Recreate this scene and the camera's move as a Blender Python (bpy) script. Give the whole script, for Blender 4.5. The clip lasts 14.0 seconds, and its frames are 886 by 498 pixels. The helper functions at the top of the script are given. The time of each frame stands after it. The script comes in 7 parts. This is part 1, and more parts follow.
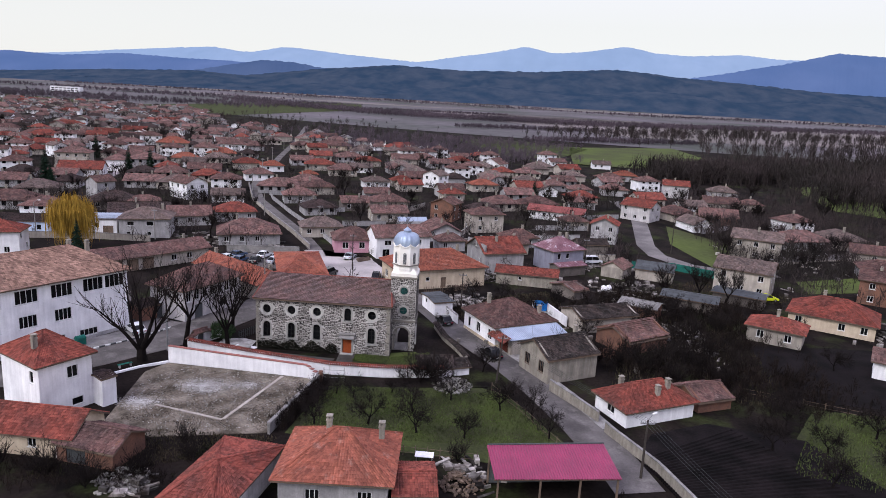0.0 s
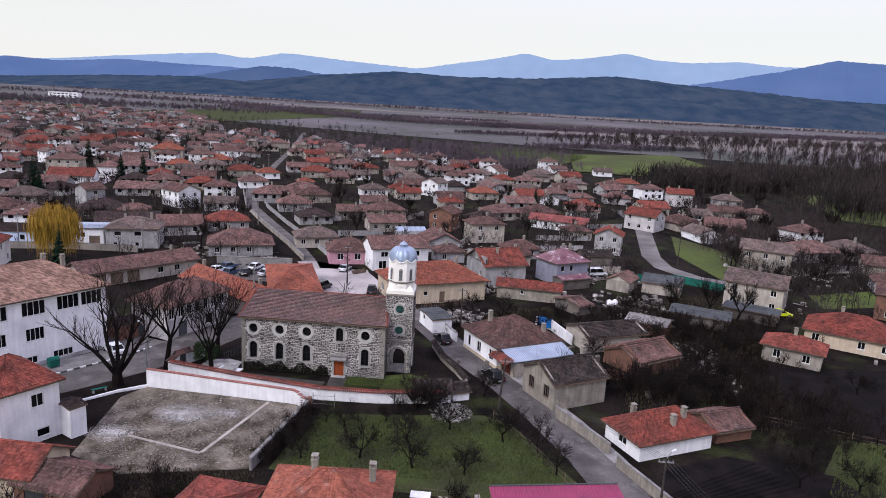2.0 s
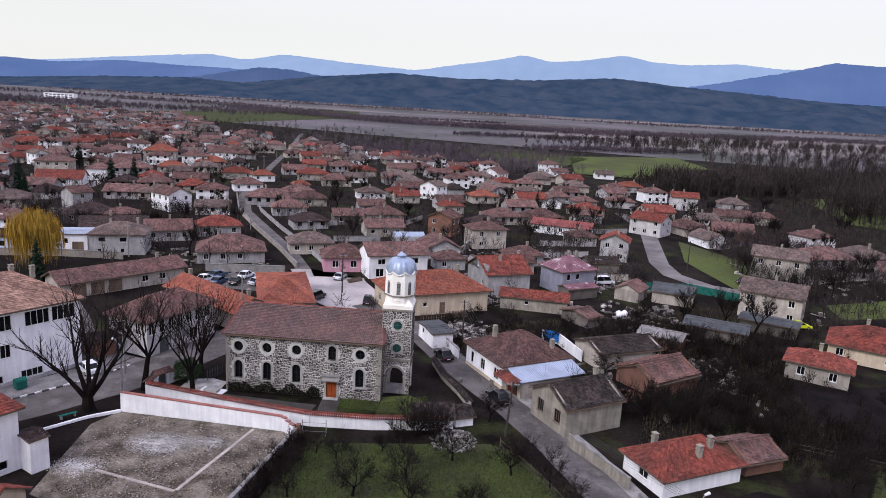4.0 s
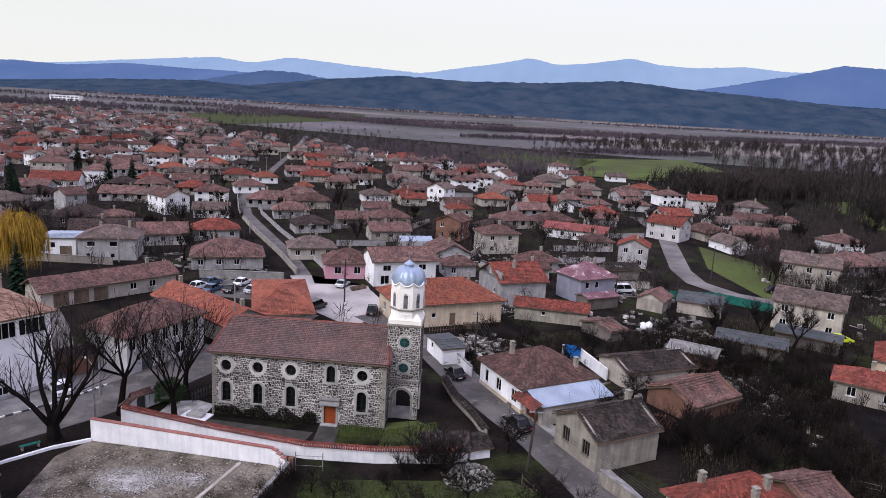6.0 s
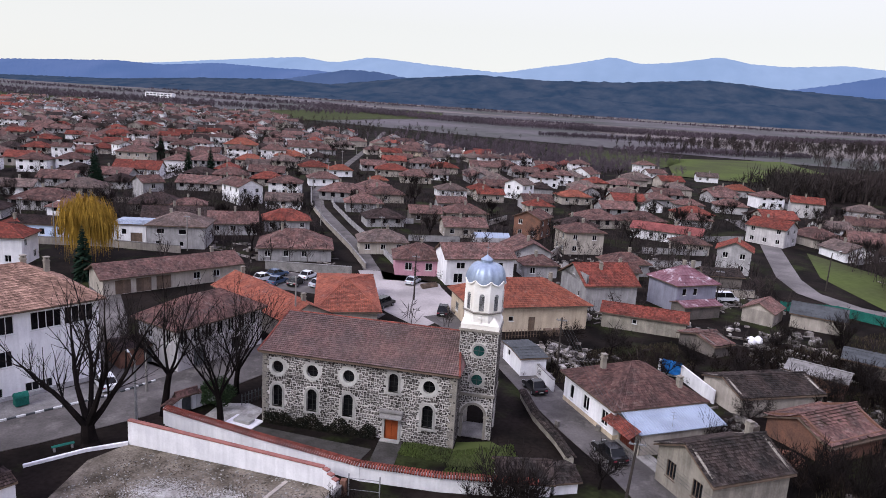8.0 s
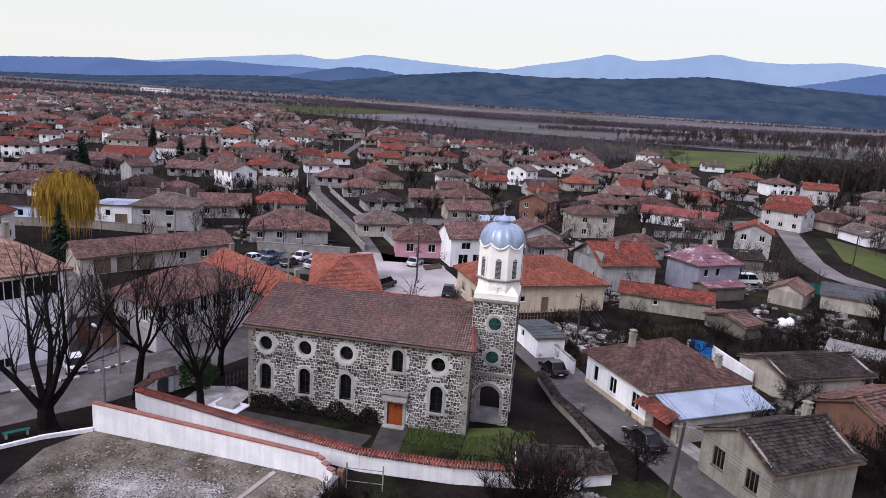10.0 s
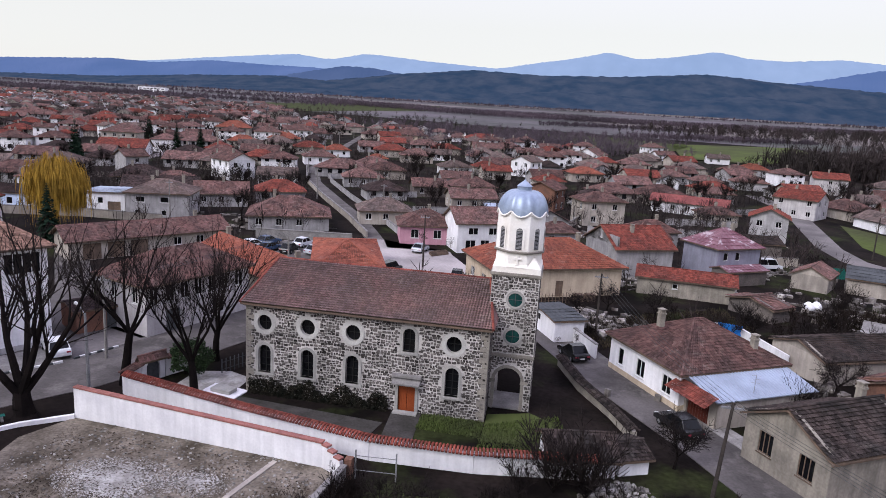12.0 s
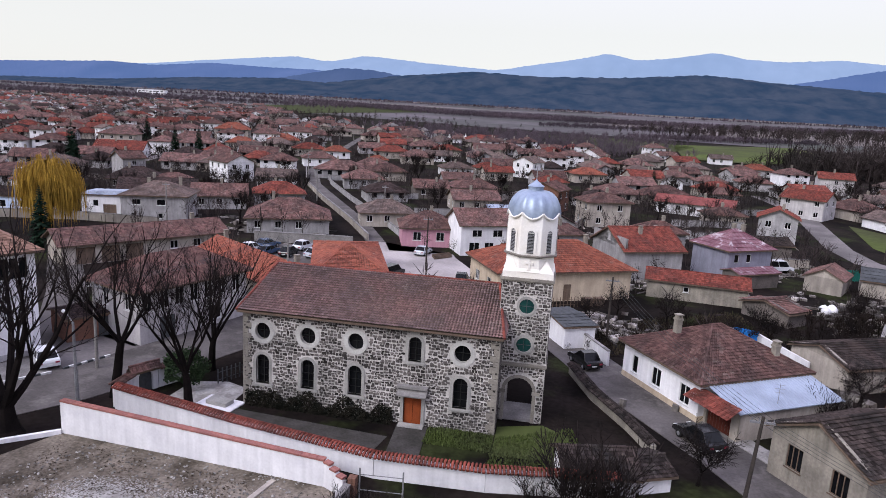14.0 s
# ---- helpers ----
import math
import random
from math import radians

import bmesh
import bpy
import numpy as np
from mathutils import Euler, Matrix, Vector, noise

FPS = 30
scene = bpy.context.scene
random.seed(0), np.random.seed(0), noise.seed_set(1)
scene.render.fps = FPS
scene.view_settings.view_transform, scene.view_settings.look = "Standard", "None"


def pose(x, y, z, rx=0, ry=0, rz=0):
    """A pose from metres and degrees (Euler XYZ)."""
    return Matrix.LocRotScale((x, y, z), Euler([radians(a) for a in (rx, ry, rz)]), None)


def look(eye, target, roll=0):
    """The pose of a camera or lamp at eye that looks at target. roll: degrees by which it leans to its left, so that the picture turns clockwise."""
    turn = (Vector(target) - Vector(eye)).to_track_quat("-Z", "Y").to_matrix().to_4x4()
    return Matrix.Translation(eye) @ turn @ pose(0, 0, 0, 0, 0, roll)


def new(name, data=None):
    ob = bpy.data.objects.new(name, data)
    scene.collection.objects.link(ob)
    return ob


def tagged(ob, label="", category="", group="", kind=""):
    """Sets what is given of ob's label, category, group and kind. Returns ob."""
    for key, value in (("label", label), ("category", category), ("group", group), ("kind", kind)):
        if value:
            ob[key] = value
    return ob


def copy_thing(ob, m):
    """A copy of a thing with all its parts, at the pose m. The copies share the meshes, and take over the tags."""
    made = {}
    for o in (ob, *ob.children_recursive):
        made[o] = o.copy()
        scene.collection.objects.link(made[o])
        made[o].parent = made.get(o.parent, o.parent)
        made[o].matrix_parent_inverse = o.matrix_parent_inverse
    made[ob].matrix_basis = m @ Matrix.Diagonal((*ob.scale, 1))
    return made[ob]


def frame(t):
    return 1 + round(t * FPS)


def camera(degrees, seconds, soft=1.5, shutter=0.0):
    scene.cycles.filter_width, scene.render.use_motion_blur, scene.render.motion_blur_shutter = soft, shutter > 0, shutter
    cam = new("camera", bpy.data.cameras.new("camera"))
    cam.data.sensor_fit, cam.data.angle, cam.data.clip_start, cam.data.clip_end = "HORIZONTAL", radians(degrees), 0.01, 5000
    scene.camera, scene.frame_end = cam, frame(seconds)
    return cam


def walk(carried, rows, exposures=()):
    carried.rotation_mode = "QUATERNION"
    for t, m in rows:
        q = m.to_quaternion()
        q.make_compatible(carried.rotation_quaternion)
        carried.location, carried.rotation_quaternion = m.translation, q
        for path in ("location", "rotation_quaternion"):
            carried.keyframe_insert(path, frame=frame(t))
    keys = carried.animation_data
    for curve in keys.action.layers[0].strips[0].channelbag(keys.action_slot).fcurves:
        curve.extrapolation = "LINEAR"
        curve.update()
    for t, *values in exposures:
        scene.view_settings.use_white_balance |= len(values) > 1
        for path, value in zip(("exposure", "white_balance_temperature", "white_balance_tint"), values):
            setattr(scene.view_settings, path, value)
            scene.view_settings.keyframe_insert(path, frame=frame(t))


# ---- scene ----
cam = camera(67.7, 14.0, 0.9)
PATH = [
    (0, (31.861, -89.0, 35.58), (31.75, -87.047, 35.161), 3.1),
    (0.5, (31.873, -87.822, 35.552), (31.762, -85.868, 35.139), 3.1),
    (1, (31.838, -86.304, 35.562), (31.727, -84.35, 35.154), 3.1),
    (1.5, (31.721, -84.647, 35.61), (31.61, -82.691, 35.207), 3.1),
    (2, (31.56, -83.002, 35.639), (31.45, -81.046, 35.238), 3.2),
    (2.5, (31.358, -81.335, 35.677), (31.251, -79.378, 35.279), 3.2),
    (3, (31.136, -79.613, 35.692), (31.029, -77.656, 35.294), 3.3),
    (5.5, (29.763, -69.64, 34.444), (29.662, -67.681, 34.055), 3.2),
    (6, (29.373, -67.082, 34.106), (29.251, -65.123, 33.718), 3.3),
    (6.5, (28.972, -64.36, 33.649), (28.76, -62.409, 33.26), 3.5),
    (7, (28.716, -61.64, 33.056), (28.383, -59.708, 32.662), 3.7),
    (7.5, (28.256, -59.278, 32.344), (27.914, -57.348, 31.948), 3.7),
    (8, (27.841, -57.289, 31.41), (27.499, -55.36, 31.009), 3.7),
    (10.5, (25.216, -49.309, 25.484), (24.883, -47.379, 25.077), 3.6),
    (11, (24.732, -48.274, 24.647), (24.4, -46.344, 24.239), 3.5),
    (11.5, (24.315, -47.407, 23.893), (23.983, -45.477, 23.486), 3.4),
    (12, (23.929, -46.602, 23.169), (23.597, -44.672, 22.762), 3.4),
    (12.5, (23.591, -45.838, 22.762), (23.26, -43.908, 22.356), 3.3),
    (13, (23.341, -45.155, 22.699), (23.01, -43.225, 22.294), 3.3),
    (13.5, (23.124, -44.597, 22.722), (22.793, -42.666, 22.318), 3.2),
    (14, (22.939, -44.151, 22.761), (22.607, -42.219, 22.359), 3.2),
]
walk(cam, [(t, look(eye, target, roll)) for t, eye, target, roll in PATH])
# ---- world and light: an even overcast sky with a weak, wide sun ----
world = bpy.data.worlds.new("overcast_sky")
scene.world = world
world.use_nodes = True
wn, wl = world.node_tree.nodes, world.node_tree.links
wn.clear()
w_out, w_bg = wn.new("ShaderNodeOutputWorld"), wn.new("ShaderNodeBackground")
w_sky, w_mix = wn.new("ShaderNodeTexSky"), wn.new("ShaderNodeMixRGB")
w_sky.sky_type, w_sky.sun_disc = "NISHITA", False
w_sky.sun_elevation, w_sky.sun_rotation = radians(42), radians(218)
# overcast: white at the horizon, brighter and a little bluer overhead
w_geo, w_sep, w_ramp = wn.new("ShaderNodeTexCoord"), wn.new("ShaderNodeSeparateXYZ"), wn.new("ShaderNodeValToRGB")
wl.new(w_geo.outputs["Generated"], w_sep.inputs[0])
wl.new(w_sep.outputs["Z"], w_ramp.inputs["Fac"])
w_ramp.color_ramp.elements[0].position, w_ramp.color_ramp.elements[0].color = 0.12, (0.87, 0.865, 0.86, 1)
w_ramp.color_ramp.elements[1].position, w_ramp.color_ramp.elements[1].color = 0.8, (1.30, 1.27, 1.84, 1)
w_mix.inputs[0].default_value = 0.985
wl.new(w_sky.outputs[0], w_mix.inputs[1])
wl.new(w_ramp.outputs["Color"], w_mix.inputs[2])
wl.new(w_mix.outputs[0], w_bg.inputs[0])
w_bg.inputs[1].default_value = 0.97
wl.new(w_bg.outputs[0], w_out.inputs[0])
sun_data = bpy.data.lights.new("sun", "SUN")
sun_data.energy, sun_data.angle, sun_data.color = 2.7, radians(30), (1.0, 0.98, 0.97)
sun = new("sun", sun_data)
sun.matrix_world = look((0, 0, 60), (0.47 * 60, 0.60 * 60, 60 - 0.68 * 60))


# ---- materials ----
def mat(name, c1, c2, rough=0.9, big=0.35, fine=9.0, bump=0.25, island=0.0, rand=0.0, metal=0.0, spec=0.04, grain=0.3, patch=None, streak=0.0):
    """Two colours mixed by a coarse noise, varied by a fine one; island and rand vary pieces and copies.
    patch (colour, scale, from, to, amount) lays stains of a third colour over it; streak adds upright runs of dirt."""
    m = bpy.data.materials.new(name)
    m.use_nodes = True
    n, l = m.node_tree.nodes, m.node_tree.links
    b = n["Principled BSDF"]
    geo = n.new("ShaderNodeNewGeometry")
    n1, n2 = n.new("ShaderNodeTexNoise"), n.new("ShaderNodeTexNoise")
    n1.inputs["Scale"].default_value, n1.inputs["Detail"].default_value = big, 6
    n2.inputs["Scale"].default_value, n2.inputs["Detail"].default_value = fine, 4
    l.new(geo.outputs["Position"], n1.inputs["Vector"])
    l.new(geo.outputs["Position"], n2.inputs["Vector"])
    ramp = n.new("ShaderNodeValToRGB")
    ramp.color_ramp.elements[0].position, ramp.color_ramp.elements[1].position = 0.36, 0.64
    ramp.color_ramp.elements[0].color, ramp.color_ramp.elements[1].color = (*c1, 1), (*c2, 1)
    l.new(n1.outputs["Fac"], ramp.inputs["Fac"])
    col = ramp.outputs["Color"]
    if patch:
        tint, size, lo, hi, amount = patch
        n3, lim, over = n.new("ShaderNodeTexNoise"), n.new("ShaderNodeMapRange"), n.new("ShaderNodeMixRGB")
        n3.inputs["Scale"].default_value, n3.inputs["Detail"].default_value = size, 9
        n3.inputs["Roughness"].default_value = 0.65
        l.new(geo.outputs["Position"], n3.inputs["Vector"])
        l.new(n3.outputs["Fac"], lim.inputs["Value"])
        lim.inputs["From Min"].default_value, lim.inputs["From Max"].default_value = lo, hi
        lim.inputs["To Max"].default_value = amount
        l.new(lim.outputs["Result"], over.inputs[0])
        l.new(col, over.inputs[1])
        over.inputs[2].default_value = (*tint, 1)
        col = over.outputs[0]

    def scaled(source, lo, hi, col):
        rng = n.new("ShaderNodeMapRange")
        rng.inputs["To Min"].default_value, rng.inputs["To Max"].default_value = lo, hi
        l.new(source, rng.inputs["Value"])
        mul = n.new("ShaderNodeVectorMath")
        mul.operation = "SCALE"
        l.new(col, mul.inputs[0])
        l.new(rng.outputs["Result"], mul.inputs["Scale"])
        return mul.outputs["Vector"]

    col = scaled(n2.outputs["Fac"], 1 - grain * 1.6, 1 + grain * 1.6, col)
    if streak:
        runs, place = n.new("ShaderNodeTexNoise"), n.new("ShaderNodeMapping")
        place.inputs["Scale"].default_value = (2.6, 2.6, 0.22)
        runs.inputs["Detail"].default_value = 7
        runs.inputs["Scale"].default_value = 1.0
        l.new(geo.outputs["Position"], place.inputs["Vector"])
        l.new(place.outputs["Vector"], runs.inputs["Vector"])
        col = scaled(runs.outputs["Fac"], 1 - streak * 2, 1 + streak * 1.4, col)
    if island:
        col = scaled(geo.outputs["Random Per Island"], 1 - island, 1 + island, col)
    if rand:
        info = n.new("ShaderNodeObjectInfo")
        col = scaled(info.outputs["Random"], 1 - rand, 1 + rand, col)
    l.new(col, b.inputs["Base Color"])
    b.inputs["Roughness"].default_value, b.inputs["Metallic"].default_value = rough, metal
    b.inputs["Specular IOR Level"].default_value = spec
    if bump:
        bp = n.new("ShaderNodeBump")
        bp.inputs["Strength"].default_value, bp.inputs["Distance"].default_value = bump, 0.05
        l.new(n2.outputs["Fac"], bp.inputs["Height"])
        l.new(bp.outputs["Normal"], b.inputs["Normal"])
    return m


LICHEN = (0.27, 0.235, 0.205)
SOOT = (0.045, 0.030, 0.028)
ROOF = {
    "red": mat("red_tile", (0.200, 0.056, 0.042), (0.118, 0.042, 0.034), 0.9, 0.5, 5, 0.3, 0.34, 0.2, patch=(SOOT, 1.1, 0.52, 0.72, 0.65)),
    "orange": mat("orange_tile", (0.235, 0.078, 0.052), (0.165, 0.060, 0.044), 0.9, 0.5, 5, 0.3, 0.28, 0.15, patch=(LICHEN, 0.9, 0.56, 0.76, 0.4)),
    "brown": mat("brown_tile", (0.148, 0.082, 0.073), (0.082, 0.053, 0.049), 0.92, 0.5, 5, 0.3, 0.36, 0.3, patch=(LICHEN, 1.2, 0.55, 0.78, 0.5)),
    "dark": mat("dark_tile", (0.050, 0.034, 0.032), (0.034, 0.027, 0.026), 0.95, 0.4, 5, 0.3, 0.45, 0.2),
    "grey": mat("grey_tile", (0.145, 0.105, 0.094), (0.088, 0.069, 0.064), 0.92, 0.5, 5, 0.3, 0.32, 0.2, patch=(LICHEN, 1.2, 0.55, 0.78, 0.5)),
    "bright": mat("coral_tile", (0.27, 0.092, 0.084), (0.20, 0.070, 0.066), 0.8, 0.4, 5, 0.2, 0.2, 0.1),
    "old": mat("old_mossy_tile", (0.050, 0.038, 0.035), (0.024, 0.021, 0.020), 0.95, 0.5, 6, 0.35, 0.5, patch=((0.12, 0.105, 0.09), 1.6, 0.55, 0.75, 0.5)),
    "church": mat("church_tile", (0.215, 0.132, 0.120), (0.155, 0.112, 0.106), 0.93, 0.45, 6, 0.3, 0.26, patch=(LICHEN, 0.8, 0.54, 0.76, 0.5)),
    "school": mat("pale_tile", (0.30, 0.185, 0.145), (0.21, 0.128, 0.10), 0.9, 0.5, 6, 0.3, 0.42, patch=((0.12, 0.085, 0.07), 1.0, 0.52, 0.75, 0.6)),
}
WALL = {
    "white": mat("white_render", (0.78, 0.77, 0.79), (0.64, 0.63, 0.66), 0.9, 0.5, 6, 0.1, 0, 0.08, grain=0.07, streak=0.13),
    "cream": mat("cream_render", (0.38, 0.34, 0.30), (0.27, 0.24, 0.215), 0.9, 0.5, 6, 0.12, 0, 0.2, grain=0.12, streak=0.2),
    "grey": mat("grey_render", (0.36, 0.347, 0.355), (0.25, 0.241, 0.249), 0.92, 0.6, 6, 0.15, 0, 0.2, grain=0.15, streak=0.2),
    "dark": mat("dark_render", (0.14, 0.12, 0.11), (0.09, 0.08, 0.075), 0.95, 0.6, 6, 0.15, 0, 0.2),
    "pink": mat("pink_render", (0.50, 0.27, 0.33), (0.44, 0.23, 0.29), 0.9, 0.6, 6, 0.1, grain=0.08, streak=0.12),
    "yellow": mat("yellow_render", (0.52, 0.43, 0.33), (0.42, 0.34, 0.26), 0.9, 0.6, 6, 0.1, grain=0.1, streak=0.16),
    "brick": mat("brick_wall", (0.18, 0.092, 0.066), (0.115, 0.066, 0.052), 0.95, 0.8, 8, 0.3, 0, 0.1),
    "lilac": mat("lilac_render", (0.24, 0.24, 0.30), (0.19, 0.19, 0.24), 0.9, 0.6, 6, 0.1, grain=0.1, streak=0.15),
    "bluewhite": mat("blue_white_render", (0.52, 0.60, 0.76), (0.45, 0.54, 0.72), 0.9, 0.6, 6, 0.1, grain=0.08),
    "pale": mat("pale_pinkish_render", (0.50, 0.475, 0.48), (0.38, 0.36, 0.365), 0.9, 0.5, 6, 0.12, grain=0.12, streak=0.2),
    "ochre": mat("stained_ochre_render", (0.29, 0.262, 0.222), (0.20, 0.18, 0.156), 0.92, 0.7, 6, 0.2, grain=0.2, streak=0.25),
}
GLASS = mat("dark_glass", (0.004, 0.004, 0.005), (0.007, 0.008, 0.009), 0.12, 0.5, 3, 0, spec=0.2, grain=0.1)
FRAME_WHITE = mat("white_frame", (0.62, 0.62, 0.62), (0.5, 0.5, 0.5), 0.6, 1, 8, 0.05, grain=0.1)
FRAME_GREY = mat("window_stone", (0.33, 0.32, 0.30), (0.25, 0.245, 0.235), 0.92, 0.8, 9, 0.25, grain=0.2)
MORTAR = mat("lime_mortar", (0.54, 0.51, 0.49), (0.30, 0.285, 0.27), 0.96, 0.5, 12, 0.4, grain=0.3)
STONE = mat("field_stone", (0.105, 0.094, 0.089), (0.060, 0.055, 0.053), 0.93, 0.5, 12, 0.4, 0.75, grain=0.35)
ASHLAR = mat("dressed_stone", (0.24, 0.22, 0.19), (0.17, 0.155, 0.14), 0.93, 0.7, 10, 0.3, 0.35)
PLASTER = mat("tower_plaster", (0.80, 0.785, 0.76), (0.74, 0.70, 0.64), 0.9, 0.4, 7, 0.12, grain=0.08)
DOME = mat("lead_sheet", (0.30, 0.36, 0.46), (0.20, 0.25, 0.34), 0.42, 0.6, 4, 0.08, metal=0.35, spec=0.5, grain=0.15)
DOOR_RED = mat("orange_door", (0.26, 0.062, 0.022), (0.20, 0.05, 0.02), 0.6, 1.2, 12, 0.1, grain=0.15)
WOOD = mat("weathered_wood", (0.14, 0.10, 0.075), (0.09, 0.068, 0.055), 0.9, 1.0, 14, 0.3, 0.3)
BARK = mat("dark_bark", (0.012, 0.0095, 0.009), (0.006, 0.005, 0.005), 0.97, 1.2, 14, 0.5)
TWIG = mat("bare_twigs", (0.019, 0.015, 0.014), (0.011, 0.009, 0.009), 0.97, 0.8, 9, 0, 0.3, 0.25)
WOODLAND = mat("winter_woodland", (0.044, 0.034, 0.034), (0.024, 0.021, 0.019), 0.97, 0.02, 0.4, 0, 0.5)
# far woods: the woodland colour paled and purpled to paint in haze
HAZED_WOOD = mat("hazed_winter_woodland", (0.092, 0.071, 0.086), (0.054, 0.045, 0.054), 0.97, 0.01, 0.3, 0, 0.35)
BRUSH = mat("dark_brushwood", (0.019, 0.014, 0.012), (0.007, 0.0055, 0.005), 0.97, 0.2, 3, 0, 0.5)
FIR = mat("fir_needles", (0.010, 0.022, 0.016), (0.016, 0.030, 0.018), 0.95, 1.0, 8, 0, 0.3)
WILLOW = mat("willow_shoots", (0.33, 0.20, 0.035), (0.24, 0.15, 0.03), 0.95, 0.5, 6, 0, 0.35)
BOX_LEAF = mat("box_leaves", (0.030, 0.048, 0.022), (0.020, 0.032, 0.016), 0.8, 1.5, 10, 0, 0.5)
ASPHALT = mat("worn_asphalt", (0.118, 0.107, 0.104), (0.066, 0.060, 0.058), 0.9, 0.22, 5, 0.15, grain=0.2, patch=((0.19, 0.175, 0.165), 0.35, 0.52, 0.7, 0.7))
SIDE_ROAD = mat("side_road", (0.165, 0.150, 0.147), (0.100, 0.092, 0.090), 0.9, 0.15, 3, 0.1, grain=0.2)
PALE_ROAD = mat("pale_road", (0.37, 0.335, 0.325), (0.23, 0.21, 0.205), 0.9, 0.15, 3, 0.1, grain=0.15)
CONCRETE = mat("old_concrete", (0.24, 0.228, 0.222), (0.15, 0.142, 0.138), 0.93, 0.7, 7, 0.25, 0.15)
GRAVEL = mat("gravel_lot", (0.185, 0.158, 0.130), (0.062, 0.052, 0.040), 0.97, 0.42, 5, 0.5, grain=0.5)
CHALK = mat("lime_dust", (0.44, 0.425, 0.41), (0.25, 0.235, 0.22), 0.95, 0.8, 5, 0.3, grain=0.3)
LAWN = mat("orchard_grass", (0.046, 0.058, 0.019), (0.032, 0.034, 0.018), 0.97, 0.18, 3, 0.4, grain=0.4)
LUSH = mat("green_meadow", (0.070, 0.092, 0.026), (0.052, 0.058, 0.026), 0.97, 0.035, 0.8, 0.1, grain=0.2)
EARTH = mat("yard_earth", (0.017, 0.0128, 0.0112), (0.005, 0.0042, 0.0038), 0.97, 0.16, 2.2, 0.4, grain=0.5, patch=((0.030, 0.038, 0.013), 0.09, 0.53, 0.66, 0.7))
SOIL = mat("ploughed_soil", (0.012, 0.0095, 0.010), (0.005, 0.0045, 0.0045), 0.97, 0.3, 4, 0.5, grain=0.4)
FIELD = mat("stubble_field", (0.175, 0.150, 0.148), (0.120, 0.108, 0.098), 0.97, 0.008, 0.15, 0, grain=0.2)
DARK_PATH = mat("damp_dark_paving", (0.060, 0.055, 0.052), (0.038, 0.036, 0.032), 0.9, 0.6, 6, 0.3)
# brown-green fields, with distance haze mixed into the base colour as pale purple
HAZED_PLAIN = mat("hazed_plain", (0.112, 0.099, 0.108), (0.062, 0.065, 0.058), 0.97, 0.006, 0.1, 0, grain=0.3)
MAGENTA = mat("magenta_sheet", (0.24, 0.026, 0.078), (0.18, 0.022, 0.062), 0.5, 0.4, 5, 0.05, spec=0.4, grain=0.08)
SHEET_GREY = mat("galvanised_sheet", (0.27, 0.315, 0.40), (0.21, 0.245, 0.31), 0.45, 0.5, 5, 0.05, metal=0.1, spec=0.5, grain=0.1)
SHEET_DARK = mat("dark_sheet", (0.075, 0.08, 0.085), (0.055, 0.058, 0.062), 0.7, 0.5, 5, 0.1)
PURPLE = mat("patched_purple_sheet", (0.10, 0.028, 0.040), (0.17, 0.075, 0.092), 0.5, 0.55, 3, 0.1, spec=0.4, patch=((0.50, 0.44, 0.47), 0.7, 0.56, 0.66, 0.8))
TARP = mat("blue_tarpaulin", (0.02, 0.16, 0.48), (0.02, 0.13, 0.40), 0.6, 1, 5, 0.1)
GREEN_NET = mat("green_mesh", (0.02, 0.12, 0.095), (0.015, 0.09, 0.075), 0.8, 1, 6, 0.1)
METAL = mat("grey_metal", (0.28, 0.28, 0.29), (0.2, 0.2, 0.21), 0.6, 1, 8, 0.05, metal=0.4)
POLE = mat("pole_concrete", (0.22, 0.21, 0.20), (0.15, 0.14, 0.135), 0.93, 1, 8, 0.2)
POLE_DARK = mat("tarred_pole", (0.05, 0.042, 0.038), (0.035, 0.03, 0.028), 0.93, 1, 8, 0.2)
TYRE = mat("tyre_rubber", (0.015, 0.015, 0.015), (0.02, 0.02, 0.02), 0.9, 2, 8, 0.05)
WHITE_PAINT = mat("white_paint", (0.72, 0.72, 0.72), (0.5, 0.5, 0.5), 0.8, 2, 8, 0.05, grain=0.15)
RUBBLE = mat("rubble", (0.26, 0.25, 0.23), (0.12, 0.11, 0.10), 0.96, 1, 6, 0.3, 0.5)
CAR = {k: mat(k + "_car_paint", c, tuple(v * 0.9 for v in c), 0.25, 0.5, 3, 0, spec=0.5, grain=0.04) for k, c in {
    "white": (0.62, 0.63, 0.66), "black": (0.012, 0.012, 0.013), "silver": (0.40, 0.42, 0.46), "blue": (0.05, 0.08, 0.14),
    "lime": (0.50, 0.56, 0.02), "grey": (0.16, 0.165, 0.17), "red": (0.25, 0.03, 0.05)}.items()}


